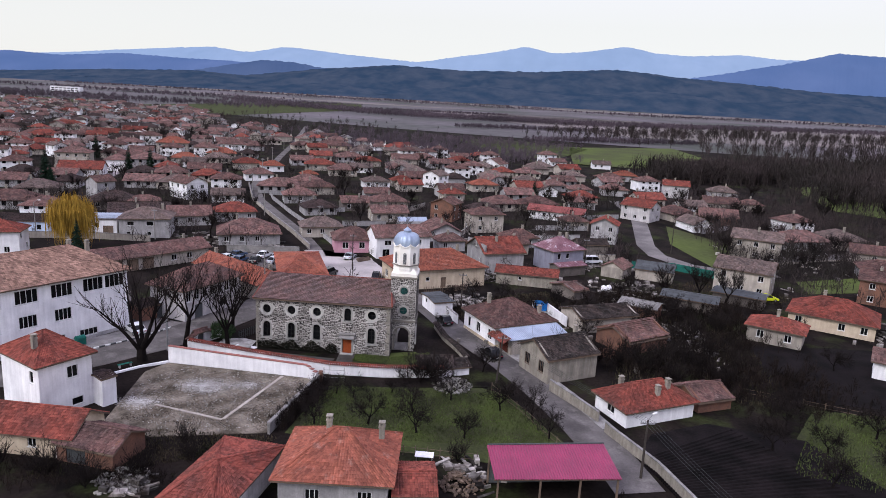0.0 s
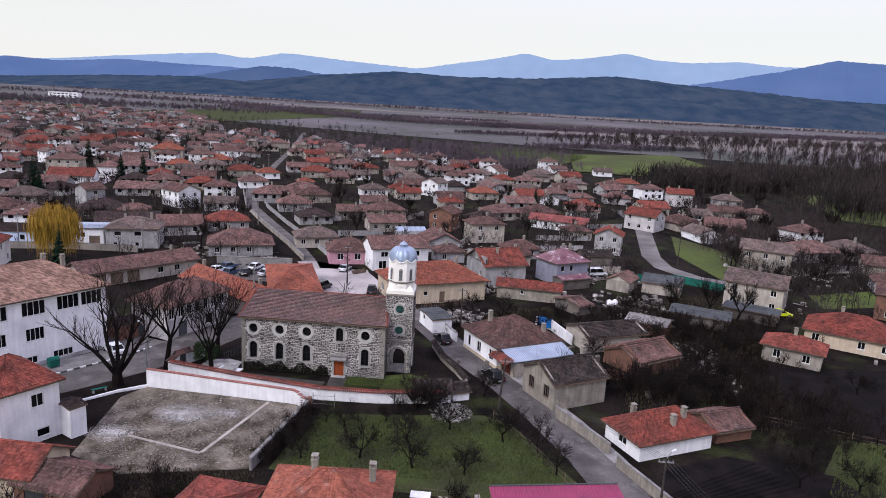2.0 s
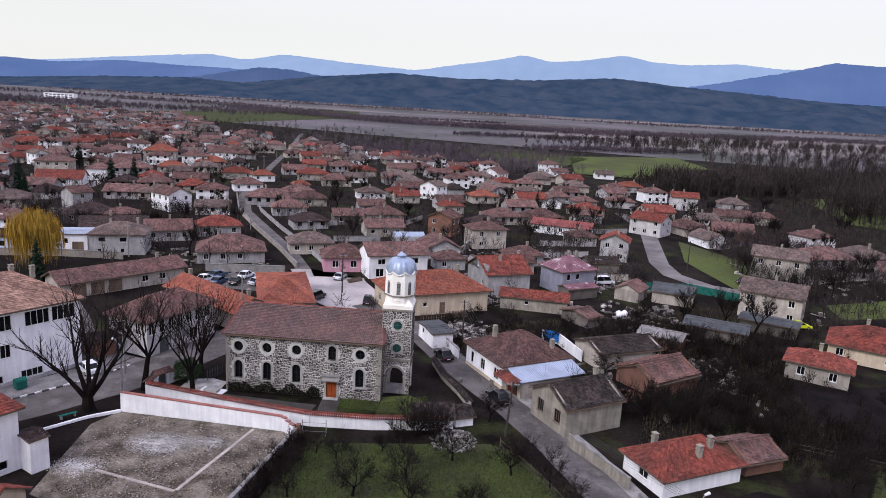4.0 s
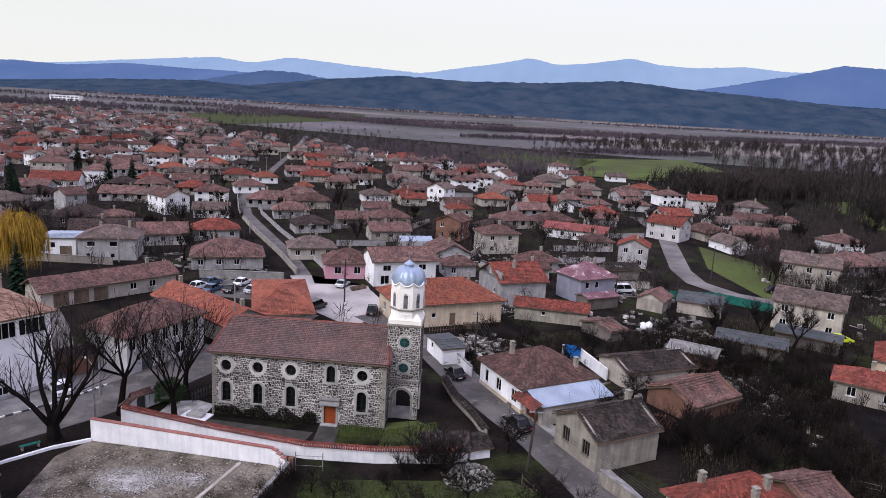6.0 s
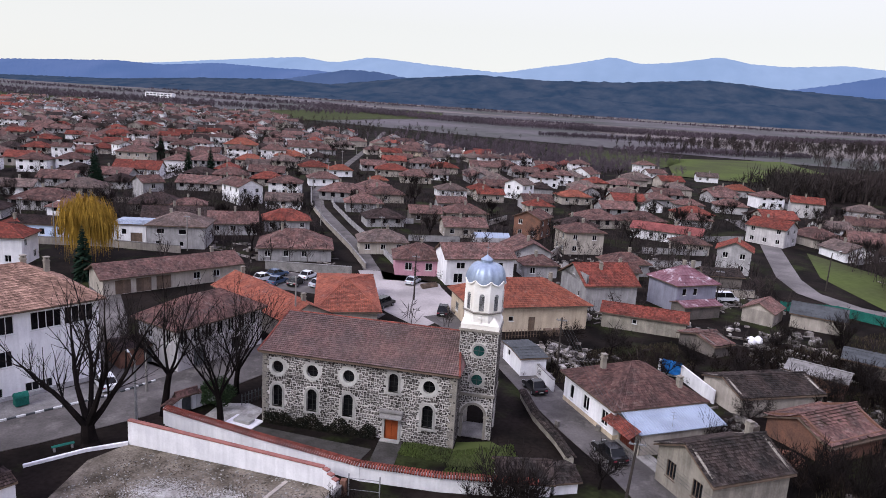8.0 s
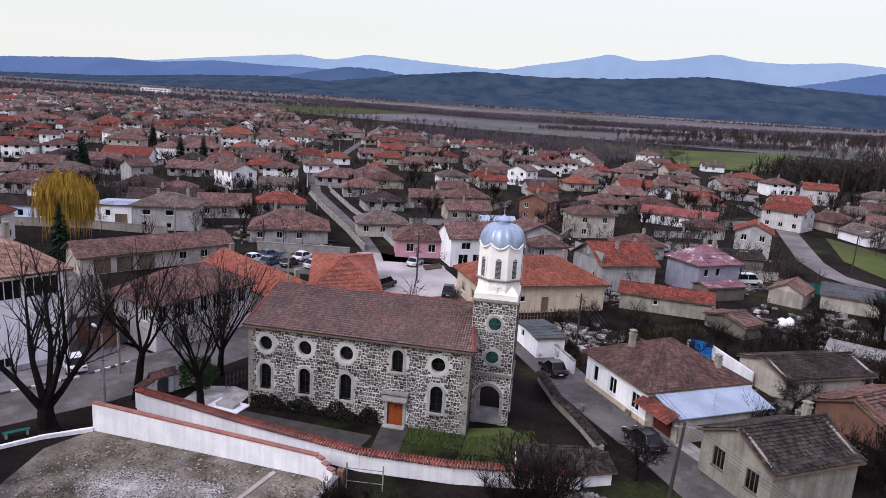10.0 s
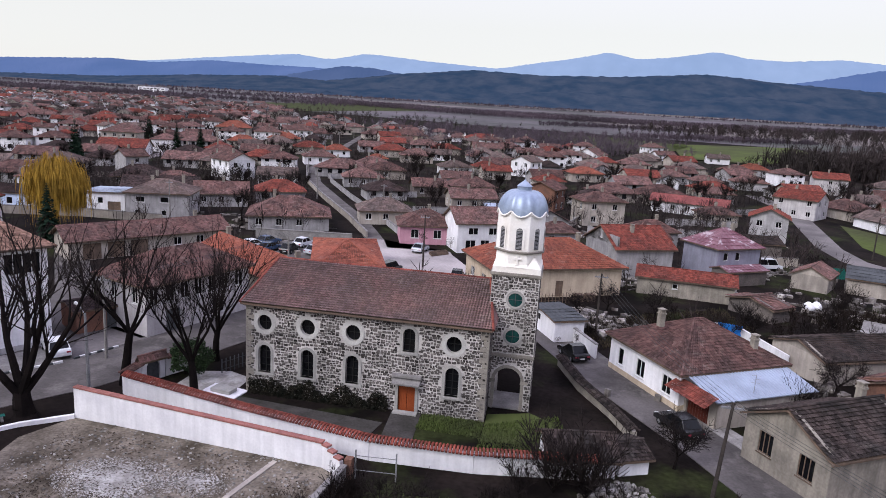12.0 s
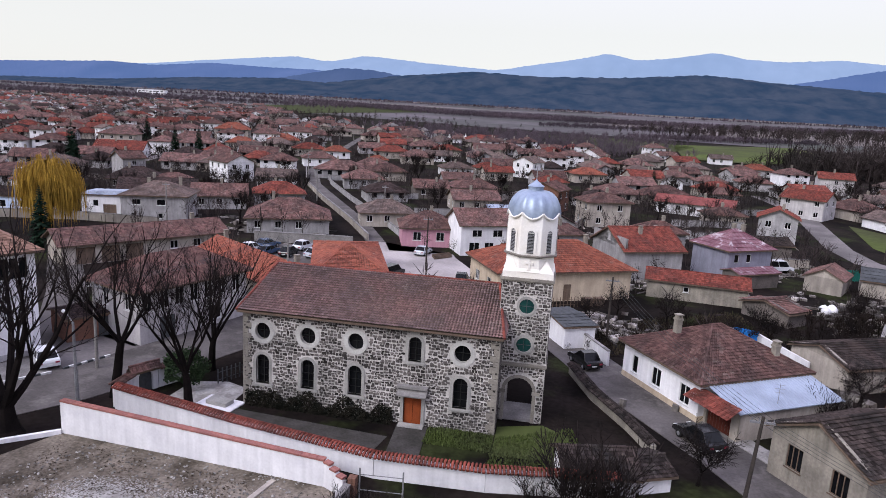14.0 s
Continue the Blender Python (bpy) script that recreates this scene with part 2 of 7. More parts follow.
# ---- mesh building ----
class Mesh:
    """Collects vertices and faces of one part."""

    def __init__(self):
        self.v, self.f = [], []

    def face(self, *pts):
        n = len(self.v)
        self.v.extend(tuple(p) for p in pts)
        self.f.append(tuple(range(n, n + len(pts))))

    def box(self, x0, y0, z0, x1, y1, z1, m=None):
        n = len(self.v)
        for p in ((x0, y0, z0), (x1, y0, z0), (x1, y1, z0), (x0, y1, z0), (x0, y0, z1), (x1, y0, z1), (x1, y1, z1), (x0, y1, z1)):
            self.v.append(tuple(m @ Vector(p)) if m else p)
        for q in ((0, 3, 2, 1), (4, 5, 6, 7), (0, 1, 5, 4), (1, 2, 6, 5), (2, 3, 7, 6), (3, 0, 4, 7)):
            self.f.append(tuple(n + i for i in q))

    def tube(self, a, b, ra, rb, sides=6, cap=True):
        a, b = Vector(a), Vector(b)
        d = b - a
        if d.length < 1e-6:
            return
        u = d.orthogonal().normalized()
        w = d.normalized().cross(u)
        n = len(self.v)
        for c, r in ((a, ra), (b, rb)):
            for i in range(sides):
                t = 2 * math.pi * i / sides
                self.v.append(tuple(c + u * (r * math.cos(t)) + w * (r * math.sin(t))))
        for i in range(sides):
            j = (i + 1) % sides
            self.f.append((n + i, n + j, n + sides + j, n + sides + i))
        if cap:
            self.f.append(tuple(n + sides + i for i in range(sides)))
            self.f.append(tuple(n + i for i in reversed(range(sides))))

    def turned(self, profile, sides=24, cx=0.0, cy=0.0, phase=0.0):
        """A solid of revolution from (radius, height) rows."""
        n = len(self.v)
        for r, z in profile:
            for i in range(sides):
                t = 2 * math.pi * (i + phase) / sides
                self.v.append((cx + r * math.cos(t), cy + r * math.sin(t), z))
        for k in range(len(profile) - 1):
            for i in range(sides):
                j = (i + 1) % sides
                self.f.append((n + k * sides + i, n + k * sides + j, n + (k + 1) * sides + j, n + (k + 1) * sides + i))
        self.f.append(tuple(n + i for i in reversed(range(sides))))
        self.f.append(tuple(n + (len(profile) - 1) * sides + i for i in range(sides)))

    def plate(self, outline, hole, x=0.0, y0=0.0, y1=0.1, z=0.0):
        """A ring between two outlines of as many points in the xz plane, from y0 (front) to y1 (back)."""
        k = len(outline)
        n = len(self.v)
        for pts, y in ((outline, y0), (hole, y0), (hole, y1), (outline, y1)):
            self.v.extend((x + p[0], y, z + p[1]) for p in pts)
        for ring in range(3):
            for i in range(k):
                j = (i + 1) % k
                a, b = n + ring * k, n + (ring + 1) * k
                self.f.append((a + i, a + j, b + j, b + i))

    def data(self, name, material, smooth=False):
        me = bpy.data.meshes.new(name)
        me.from_pydata(self.v, [], self.f)
        if smooth:
            me.shade_smooth()
        me.materials.append(material)
        me.update()
        return me


def part(name, mesh, material, parent=None, label="", smooth=False):
    ob = new(name, mesh.data(name, material, smooth))
    if parent:
        ob.parent = parent
    if label:
        ob["label"] = label
    return ob


def thing(name, label, category, x=0.0, y=0.0, z=0.0, rot=0.0, group="", kind=""):
    ob = new(name)
    ob.empty_display_size = 0.3
    ob.matrix_basis = pose(x, y, z, 0, 0, rot)
    return tagged(ob, label, category, group, kind)


def ground_z(x, y):
    return 0.026 * max(0.0, y - 70.0)


def wall_panel(mesh, a, b, z0, z1, thick, holes=()):
    """A wall from a to b (its outer face on the right of that way is kept on the line), with rectangular holes (u0, z0, u1, z1)."""
    a, b = Vector((*a, 0)), Vector((*b, 0))
    length = (b - a).length
    d = (b - a) / length
    inward = Vector((-d.y, d.x, 0)) * thick
    us = sorted({0.0, length, *[h[0] for h in holes], *[h[2] for h in holes]})
    zs = sorted({z0, z1, *[h[1] for h in holes], *[h[3] for h in holes]})

    def at(u, z, k):
        return a + d * u + inward * k + Vector((0, 0, z))

    for u0, u1 in zip(us, us[1:]):
        for w0, w1 in zip(zs, zs[1:]):
            um, wm = (u0 + u1) / 2, (w0 + w1) / 2
            if any(h[0] < um < h[2] and h[1] < wm < h[3] for h in holes):
                continue
            mesh.face(at(u0, w0, 0), at(u1, w0, 0), at(u1, w1, 0), at(u0, w1, 0))
            mesh.face(at(u1, w0, 1), at(u0, w0, 1), at(u0, w1, 1), at(u1, w1, 1))
    for u0, w0, u1, w1 in [*holes]:
        mesh.face(at(u0, w0, 0), at(u0, w0, 1), at(u1, w0, 1), at(u1, w0, 0))
        mesh.face(at(u0, w1, 0), at(u1, w1, 0), at(u1, w1, 1), at(u0, w1, 1))
        mesh.face(at(u0, w0, 0), at(u0, w1, 0), at(u0, w1, 1), at(u0, w0, 1))
        mesh.face(at(u1, w0, 0), at(u1, w0, 1), at(u1, w1, 1), at(u1, w1, 0))
    mesh.face(at(0, z1, 0), at(length, z1, 0), at(length, z1, 1), at(0, z1, 1))


def tile_slope(mesh, el, er, rr, rl, row=0.33, wide=0.24, rng=random, sag=0.0, missing=0.0, lift=0.055):
    """Overlapping tiles on a roof slope given by its eave (left, right) and ridge (right, left) corners."""
    el, er, rr, rl = (Vector(p) for p in (el, er, rr, rl))
    up = ((rl + rr) / 2 - (el + er) / 2)
    nrm = (er - el).cross(up).normalized()
    rows = max(2, round(up.length / row))
    span = (er - el).length
    across = (er - el).normalized()

    def surface(p, t):
        return p - Vector((0, 0, sag * math.sin(math.pi * min(max(t, 0), 1)))) if sag else p

    for k in range(rows):
        t0, t1 = k / rows, min(1.0, (k + 1.12) / rows)
        a0, b0 = el.lerp(rl, t0), er.lerp(rr, t0)
        a1, b1 = el.lerp(rl, t1), er.lerp(rr, t1)
        off = 0.0 if k % 2 else 0.08
        s0, s1 = (a0 - el).dot(across), (b0 - el).dot(across)
        count = int(span / wide) + 2
        for i in range(count):
            u0, u1 = (i - off) * wide, (i + 1 - off) * wide
            u0, u1 = max(u0, s0), min(u1, s1)
            if u1 - u0 < 0.05 or rng.random() < missing:
                continue
            f0 = (u0 - s0) / max(s1 - s0, 1e-6)
            f1 = (u1 - s0) / max(s1 - s0, 1e-6)
            j = rng.uniform(-0.02, 0.02)
            lo0, lo1 = a0.lerp(b0, f0), a0.lerp(b0, f1)
            hi0, hi1 = a1.lerp(b1, f0), a1.lerp(b1, f1)
            m0, m1 = (lo0 + lo1) / 2, (hi0 + hi1) / 2
            t = (k + 0.5) / rows
            top = nrm * (lift + 0.022 + j)
            rise = nrm * lift * 0.8
            q = [surface(lo0, t) + top, surface(m0, t) + top + rise, surface(lo1, t) + top, surface(hi1, t) + nrm * 0.012, surface(m1, t) + nrm * 0.012 + rise, surface(hi0, t) + nrm * 0.012]
            n = len(mesh.v)
            mesh.v.extend(tuple(p) for p in q)
            mesh.v.extend(tuple(p - nrm * 0.016) for p in q[:3])
            mesh.f.extend(((n, n + 1, n + 4, n + 5), (n + 1, n + 2, n + 3, n + 4), (n + 6, n + 7, n + 1, n), (n + 7, n + 8, n + 2, n + 1)))


def roof_slopes(kind, w, d, z, rise, over):
    """The eave and ridge corners of each slope. The ridge runs along x."""
    x, y = w / 2 + over, d / 2 + over
    z0 = z - rise * over / (d / 2)
    zr = z + rise
    if kind == "hip":
        k = max(w / 2 - d / 2, 0.15)
    else:
        k = x
    out = [((-x, -y, z0), (x, -y, z0), (k, 0, zr), (-k, 0, zr)), ((x, y, z0), (-x, y, z0), (-k, 0, zr), (k, 0, zr))]
    if kind == "hip":
        out += [((x, -y, z0), (x, y, z0), (k, 0, zr), (k, 0, zr)), ((-x, y, z0), (-x, -y, z0), (-k, 0, zr), (-k, 0, zr))]
    return out


def roof_part(parent, kind, w, d, z, rise, over, material, row=0.33, wide=0.24, seed=0, sag=0.0, missing=0.0, name="roof"):
    rng = random.Random(seed)
    deck, tiles, caps = Mesh(), Mesh(), Mesh()
    slopes = roof_slopes(kind, w, d, z, rise, over)
    for el, er, rr, rl in slopes:
        low = Vector((0, 0, -0.14))
        pts = [Vector(p) - Vector((0, 0, 1.15 * sag)) for p in (el, er, rr, rl)]
        if (pts[2] - pts[3]).length < 1e-6:
            pts = pts[:3]
        deck.face(*pts)
        deck.face(*[p + low for p in reversed(pts)])
        deck.face(pts[0] + low, pts[1] + low, pts[1], pts[0])
        if kind != "hip":
            deck.face(pts[1] + low, pts[2] + low, pts[2], pts[1])
            deck.face(pts[3] + low, pts[0] + low, pts[0], pts[3])
        tile_slope(tiles, el, er, rr, rl, row, wide, rng, sag, missing)
    lines = [(slopes[0][3], slopes[0][2])]
    if kind == "hip":
        lines += [(slopes[0][0], slopes[0][3]), (slopes[0][1], slopes[0][2]), (slopes[1][0], slopes[1][3]), (slopes[1][1], slopes[1][2])]
    for a, b in lines:
        a, b = Vector(a), Vector(b)
        n = max(2, int((b - a).length / 0.4))
        for i in range(n):
            p, q = a.lerp(b, i / n), a.lerp(b, (i + 1.08) / n)
            caps.tube(p + Vector((0, 0, 0.03)), q + Vector((0, 0, 0.05)), 0.11, 0.09, 6)
    roof = part(name, deck, WOOD, parent)
    part("roof_tiles", tiles, material, roof)["kind"] = "stuff"
    part("ridge_cap", caps, material, roof)["kind"] = "stuff"
    return roof


def gable_parts(parent, material, w, d, z, rise, thick=0.25):
    """The two solid wall triangles under a gable roof."""
    for s in (-1, 1):
        x = s * w / 2
        g = Mesh()
        g.v = [(px, py, pz) for px in (x, x - s * thick) for py, pz in ((-d / 2, z), (d / 2, z), (0, z + rise))]
        g.f = [(0, 1, 2), (5, 4, 3), (0, 2, 5, 3), (2, 1, 4, 5), (1, 0, 3, 4)]
        if s < 0:
            g.f = [tuple(reversed(f)) for f in g.f]
        part("gable", g, material, parent)


def window_part(parent, m, w, h, frame_mat=None, bars=1, depth=0.12, name="window", sill=True):
    """A window in its hole; m places its lower middle on the wall's face, y pointing inwards."""
    fr, glass = Mesh(), Mesh()
    t = 0.07
    pieces = [(fr, name), (glass, "pane")]
    fr.plate([(-w / 2, 0), (-w / 2, h), (w / 2, h), (w / 2, 0)], [(-w / 2 + t, t), (-w / 2 + t, h - t), (w / 2 - t, h - t), (w / 2 - t, t)], 0, depth - 0.05, depth + 0.05)
    if sill:
        for i in range(bars):
            x = -w / 2 + w * (i + 1) / (bars + 1)
            bar = Mesh()
            bar.box(x - t / 2, depth - 0.045, t, x + t / 2, depth + 0.045, h - t)
            pieces.append((bar, "glazing_bar"))
        bar = Mesh()
        bar.box(-w / 2 - 0.08, -0.07, -0.07, w / 2 + 0.08, depth - 0.05, -0.004)
        pieces.append((bar, "sill"))
    glass.box(-w / 2 + t, depth - 0.01, t, w / 2 - t, depth + 0.01, h - t)
    ob = None
    for mesh, word in pieces:
        mesh.v = [tuple(m @ Vector(p)) for p in mesh.v]
        made = part(word, mesh, GLASS if word == "pane" else frame_mat or FRAME_WHITE, ob or parent)
        ob = ob or made
    return ob


def face_pose(w, d, side, u):
    """The pose of a point u along one side of a w by d plan: y points inwards."""
    if side == "front":
        return pose(-w / 2 + u, -d / 2, 0, 0, 0, 0)
    if side == "right":
        return pose(w / 2, -d / 2 + u, 0, 0, 0, 90)
    if side == "back":
        return pose(w / 2 - u, d / 2, 0, 0, 0, 180)
    return pose(-w / 2, d / 2 - u, 0, 0, 0, -90)


def chimney_part(parent, x, y, z0, z1, size=0.5, material=None):
    c = Mesh()
    c.box(x - size / 2, y - size / 2, z0, x + size / 2, y + size / 2, z1)
    c.box(x - size / 2 - 0.06, y - size / 2 - 0.06, z1 - 0.22, x + size / 2 + 0.06, y + size / 2 + 0.06, z1 - 0.1)
    for sx in (-1, 1):
        c.box(x + sx * size * 0.3 - 0.07, y - size / 2, z1, x + sx * size * 0.3 + 0.07, y + size / 2, z1 + 0.2)
    c.box(x - size / 2 - 0.05, y - size / 2 - 0.05, z1 + 0.2, x + size / 2 + 0.05, y + size / 2 + 0.05, z1 + 0.28)
    return part("chimney", c, material or WALL["ochre"], parent)


def building(name, label, category, x, y, w, d, rot, h, kind, rise, roof, wall, windows=(), doors=(), chimneys=(), over=0.4,
             row=0.33, wide=0.24, seed=0, sag=0.0, missing=0.0, z=None, group="", frame_mat=None, plinth=None):
    """A house: walls with openings, roof, windows (side, u, sill, width, height, bars), doors (side, u, width, height, material), chimneys (x, y)."""
    z = ground_z(x, y) if z is None else z
    t = thing(name, label, category, x, y, z, rot, group)
    sides = {"front": ((-w / 2, -d / 2), (w / 2, -d / 2)), "right": ((w / 2, -d / 2), (w / 2, d / 2)),
             "back": ((w / 2, d / 2), (-w / 2, d / 2)), "left": ((-w / 2, d / 2), (-w / 2, -d / 2))}
    for side, (a, b) in sides.items():
        holes = [(u - ww / 2, s, u + ww / 2, s + hh) for sd, u, s, ww, hh, _ in windows if sd == side]
        holes += [(u - ww / 2, 0.02, u + ww / 2, hh) for sd, u, ww, hh, _ in doors if sd == side]
        panel = Mesh()
        wall_panel(panel, a, b, -0.4, h, 0.28, holes)
        part("wall", panel, wall, t)
    if kind == "gable":
        gable_parts(t, wall, w, d, h, rise)
    if plinth:
        pl = Mesh()
        for side, (a, b) in sides.items():
            m = face_pose(w, d, side, 0)
            length = math.dist(a, b)
            cuts = [0.0]
            for sd, u, ww, hh, _ in sorted(doors):
                if sd == side:
                    cuts += [u - ww / 2, u + ww / 2]
            cuts.append(length)
            for u0, u1 in zip(cuts[::2], cuts[1::2]):
                pl.box(u0 - 0.03, -0.04, -0.4, u1 + 0.03, -0.003, 0.55, m)
        part("plinth", pl, plinth, t)
    roof_part(t, kind, w, d, h, rise, over, roof, row, wide, seed, sag, missing)
    for sd, u, s, ww, hh, bars in windows:
        window_part(t, face_pose(w, d, sd, u) @ pose(0, 0, s), ww, hh, frame_mat, bars, sill=row < 0.5)
    for sd, u, ww, hh, dm in doors:
        m = face_pose(w, d, sd, u)
        leaf = Mesh()
        for i in range(4):
            x0 = -ww / 2 + ww * i / 4
            leaf.box(x0 + 0.01, 0.08 + 0.01 * (i % 2), 0.02, x0 + ww / 4 - 0.01, 0.14, hh, m)
        part("door", leaf, dm, t)
    for cx, cy in chimneys:
        k = 1 - min(1, abs(cy) / (d / 2))
        chimney_part(t, cx, cy, h + rise * k - 0.4, h + rise * k + 0.95)
    return t


# ---- ground, roads, fields and distance ----
def sheet(name, pts, lift, material, label, category, kind="structure", step=0.0):
    """A flat patch laid on the ground, cut where the ground begins to rise."""
    bm = bmesh.new()
    bm.faces.new([bm.verts.new((px, py, 0)) for px, py in pts])
    bmesh.ops.triangulate(bm, faces=bm.faces[:])
    bmesh.ops.bisect_plane(bm, geom=bm.verts[:] + bm.edges[:] + bm.faces[:], plane_co=(0, 70, 0), plane_no=(0, 1, 0))
    for v in bm.verts:
        v.co.z = ground_z(v.co.x, v.co.y) + lift
    bmesh.ops.recalc_face_normals(bm, faces=bm.faces[:])
    for f in bm.faces:
        if f.normal.z < 0:
            f.normal_flip()
    bmesh.ops.solidify(bm, geom=bm.faces[:], thickness=max(lift - 0.004, 0.01) if lift < 0.2 else 0.05)
    me = bpy.data.meshes.new(name)
    bm.to_mesh(me)
    bm.free()
    me.materials.append(material)
    return tagged(new(name, me), label, category, kind=kind)


def strip(name, line, width, lift, material, label, category):
    pts = []
    for side in (1, -1):
        row = []
        for i, p in enumerate(line):
            a, b = Vector(line[max(i - 1, 0)]), Vector(line[min(i + 1, len(line) - 1)])
            d = (b - a).normalized()
            row.append((p[0] - d.y * width / 2 * side, p[1] + d.x * width / 2 * side))
        pts += row if side == 1 else row[::-1]
    m = Mesh()
    n = len(line)
    left, right = pts[:n], pts[n:][::-1]
    for i in range(n - 1):
        q = [left[i], left[i + 1], right[i + 1], right[i]]
        top = [Vector((px, py, ground_z(px, py) + lift)) for px, py in q]
        m.face(*top[::-1])
        for s in ((0, 1), (2, 3)):
            m.face(top[s[0]], top[s[1]], top[s[1]] - Vector((0, 0, lift)), top[s[0]] - Vector((0, 0, lift)))
    return tagged(part(name, m, material), label, category, kind="structure")


g = Mesh()
gxs = [-4800, -2600, -1400, -700, -350, -150, -60, 0, 60, 150, 350, 700, 1400, 2600, 4800]
gys = [-900, -300, -120, -60, 0, 35, 70, 140, 260, 450, 800, 1400, 2200, 2700]
for j, gy in enumerate(gys):
    for i, gx in enumerate(gxs):
        g.v.append((gx, gy, ground_z(gx, gy)))
        if i and j:
            k = len(gxs)
            g.f.append(((j - 1) * k + i - 1, (j - 1) * k + i, j * k + i, j * k + i - 1))
tagged(part("ground", g, EARTH), "dark winter earth and dull grass of the village plain", "ground", kind="structure")

sheet("field", [(-2500, 900), (-700, 640), (-250, 640), (-60, 560), (230, 470), (900, 420), (2600, 900), (2600, 2600), (-2500, 2600)], 0.30, HAZED_PLAIN, "dull brown-green fields on the valley plain, paled by painted haze", "field")
sheet("field", [(-140, 1180), (60, 830), (180, 640), (300, 600), (900, 900), (1500, 1500), (600, 1150), (250, 900)], 0.7, FIELD, "pale brown stubble field across the valley", "field")
sheet("field", [(-1300, 2050), (-430, 1900), (250, 1720), (1200, 1760), (2400, 2050), (2400, 2300), (1100, 1960), (260, 1880), (-430, 2080), (-1300, 2250)], 1.2, FIELD, "pale strip of dry field under the hills", "field")
sheet("field", [(-240, 1330), (-640, 1500), (-1100, 1600), (-1100, 1700), (-400, 1500), (60, 1330)], 0.9, FIELD, "pale strip of dry field on the plain", "field")
sheet("field", [(-250, 620), (-170, 980), (-230, 1290), (-330, 1290), (-420, 760)], 0.6, LAWN, "green winter crop beyond the village", "field")
sheet("meadow", [(5, 470), (60, 480), (110, 430), (75, 330), (40, 340)], 0.5, LAWN, "patchy grass beside bare thickets", "meadow")
sheet("meadow", [(96, 440), (190, 492), (190, 400), (165, 370), (120, 305), (84, 312)], 0.5, LUSH, "bright green meadow behind the last houses", "meadow")
sheet("meadow", [(186, 256), (330, 320), (330, 200), (200, 158), (172, 182)], 0.45, LUSH, "green pasture beside the river trees", "meadow")
sheet("field", [(-900, 520), (-480, 560), (-460, 800), (-900, 900)], 0.5, LAWN, "green field behind the far roofs", "field")

sheet("yard", [(-10.4, -11.2), (-8.8, -7.4), (11.3, -9.3), (12.6, -9.8), (10.0, -24.4), (-1.5, -27.2), (-8, -24.6)], 0.05, GRAVEL, "stony bare building lot with scattered gravel", "lot")
sheet("lawn", [(13.4, -11.0), (33.4, -8.2), (36.5, -9.6), (43.6, -23.0), (38, -27.0), (24, -26), (12.0, -24)], 0.03, LAWN, "mossy orchard grass with bare patches", "grass")
sheet("church_yard", [(-6.6, -2.4), (12.5, -7.2), (28.6, -4.8), (25.6, 5), (21, 18), (-4, 16)], 0.02, EARTH, "damp dark ground and thin grass round the stone church", "grass")
sheet("paving", [(-5.6, -2.0), (-2.8, -2.2), (-0.4, -1.6), (-0.5, 2.6), (-2.6, 3.4), (-5.4, 2.6)], 0.06, CHALK, "pale concrete paving round a grave", "paving")
sheet("lawn", [(19.9, -2.6), (24.2, -2.2), (25.2, 1.6), (23.2, 3.0), (19.9, 1.8)], 0.04, LUSH, "bright wet grass beside the tower", "grass")
sheet("path", [(-0.3, -3.4), (12, -4.2), (12.4, -2.0), (-0.5, -0.9)], 0.06, DARK_PATH, "dark worn concrete path along the church wall", "path")
sheet("path", [(12.9, -4.3), (15.2, -4.5), (14.9, 0.2), (12.6, 0.2)], 0.07, DARK_PATH, "worn concrete path to the church door", "path")
sheet("garden_plot", [(49.6, -24.0), (53, -17.4), (60.5, -13.5), (71, -16), (77, -32), (60, -40)], 0.05, SOIL, "dark dug garden plot with furrows", "soil")
sheet("garden_plot", [(68, -3.5), (77, 17), (98, 19), (108, 3), (92, -6)], 0.05, SOIL, "dark ploughed garden behind the houses", "soil")
sheet("lawn", [(64, -24.5), (76, -7), (104, -9), (112, -30), (84, -44)], 0.03, LAWN, "rough grass with fruit trees", "grass")
sheet("lawn", [(91, 69), (101, 73), (103, 106), (92, 128), (86, 100)], 0.03, LUSH, "green verge beside the pale road", "grass")
sheet("lawn", [(106, 66), (124, 74), (120, 60), (104, 55)], 0.03, LUSH, "green garden grass by a low wall", "grass")
sheet("square", [(0.2, 42), (9, 34.4), (13.8, 46), (7.4, 58.8), (6.6, 61.2), (-4, 60.0), (-6.4, 66.4), (-10.6, 65)], 0.05, PALE_ROAD, "pale dusty village square", "square")
sheet("lawn", [(23, 27.5), (33.8, 38.8), (47, 42), (48, 33), (37, 24), (29, 20)], 0.03, EARTH, "trampled garden with dead grass", "grass")
sheet("forecourt", [(-16.8, 1.2), (-11.2, 9), (-8.4, 20), (-9.8, 22), (-14.6, 8.2), (-20, 10), (-28, 10), (-24, 2)], 0.045, SIDE_ROAD, "dusty worn ground before the old house", "ground")
sheet("car_park", [(-25.5, 46.5), (-11, 45.6), (-6.2, 53.5), (-11, 59), (-26, 57)], 0.05, ASPHALT, "grey car park behind a stone wall", "parking")

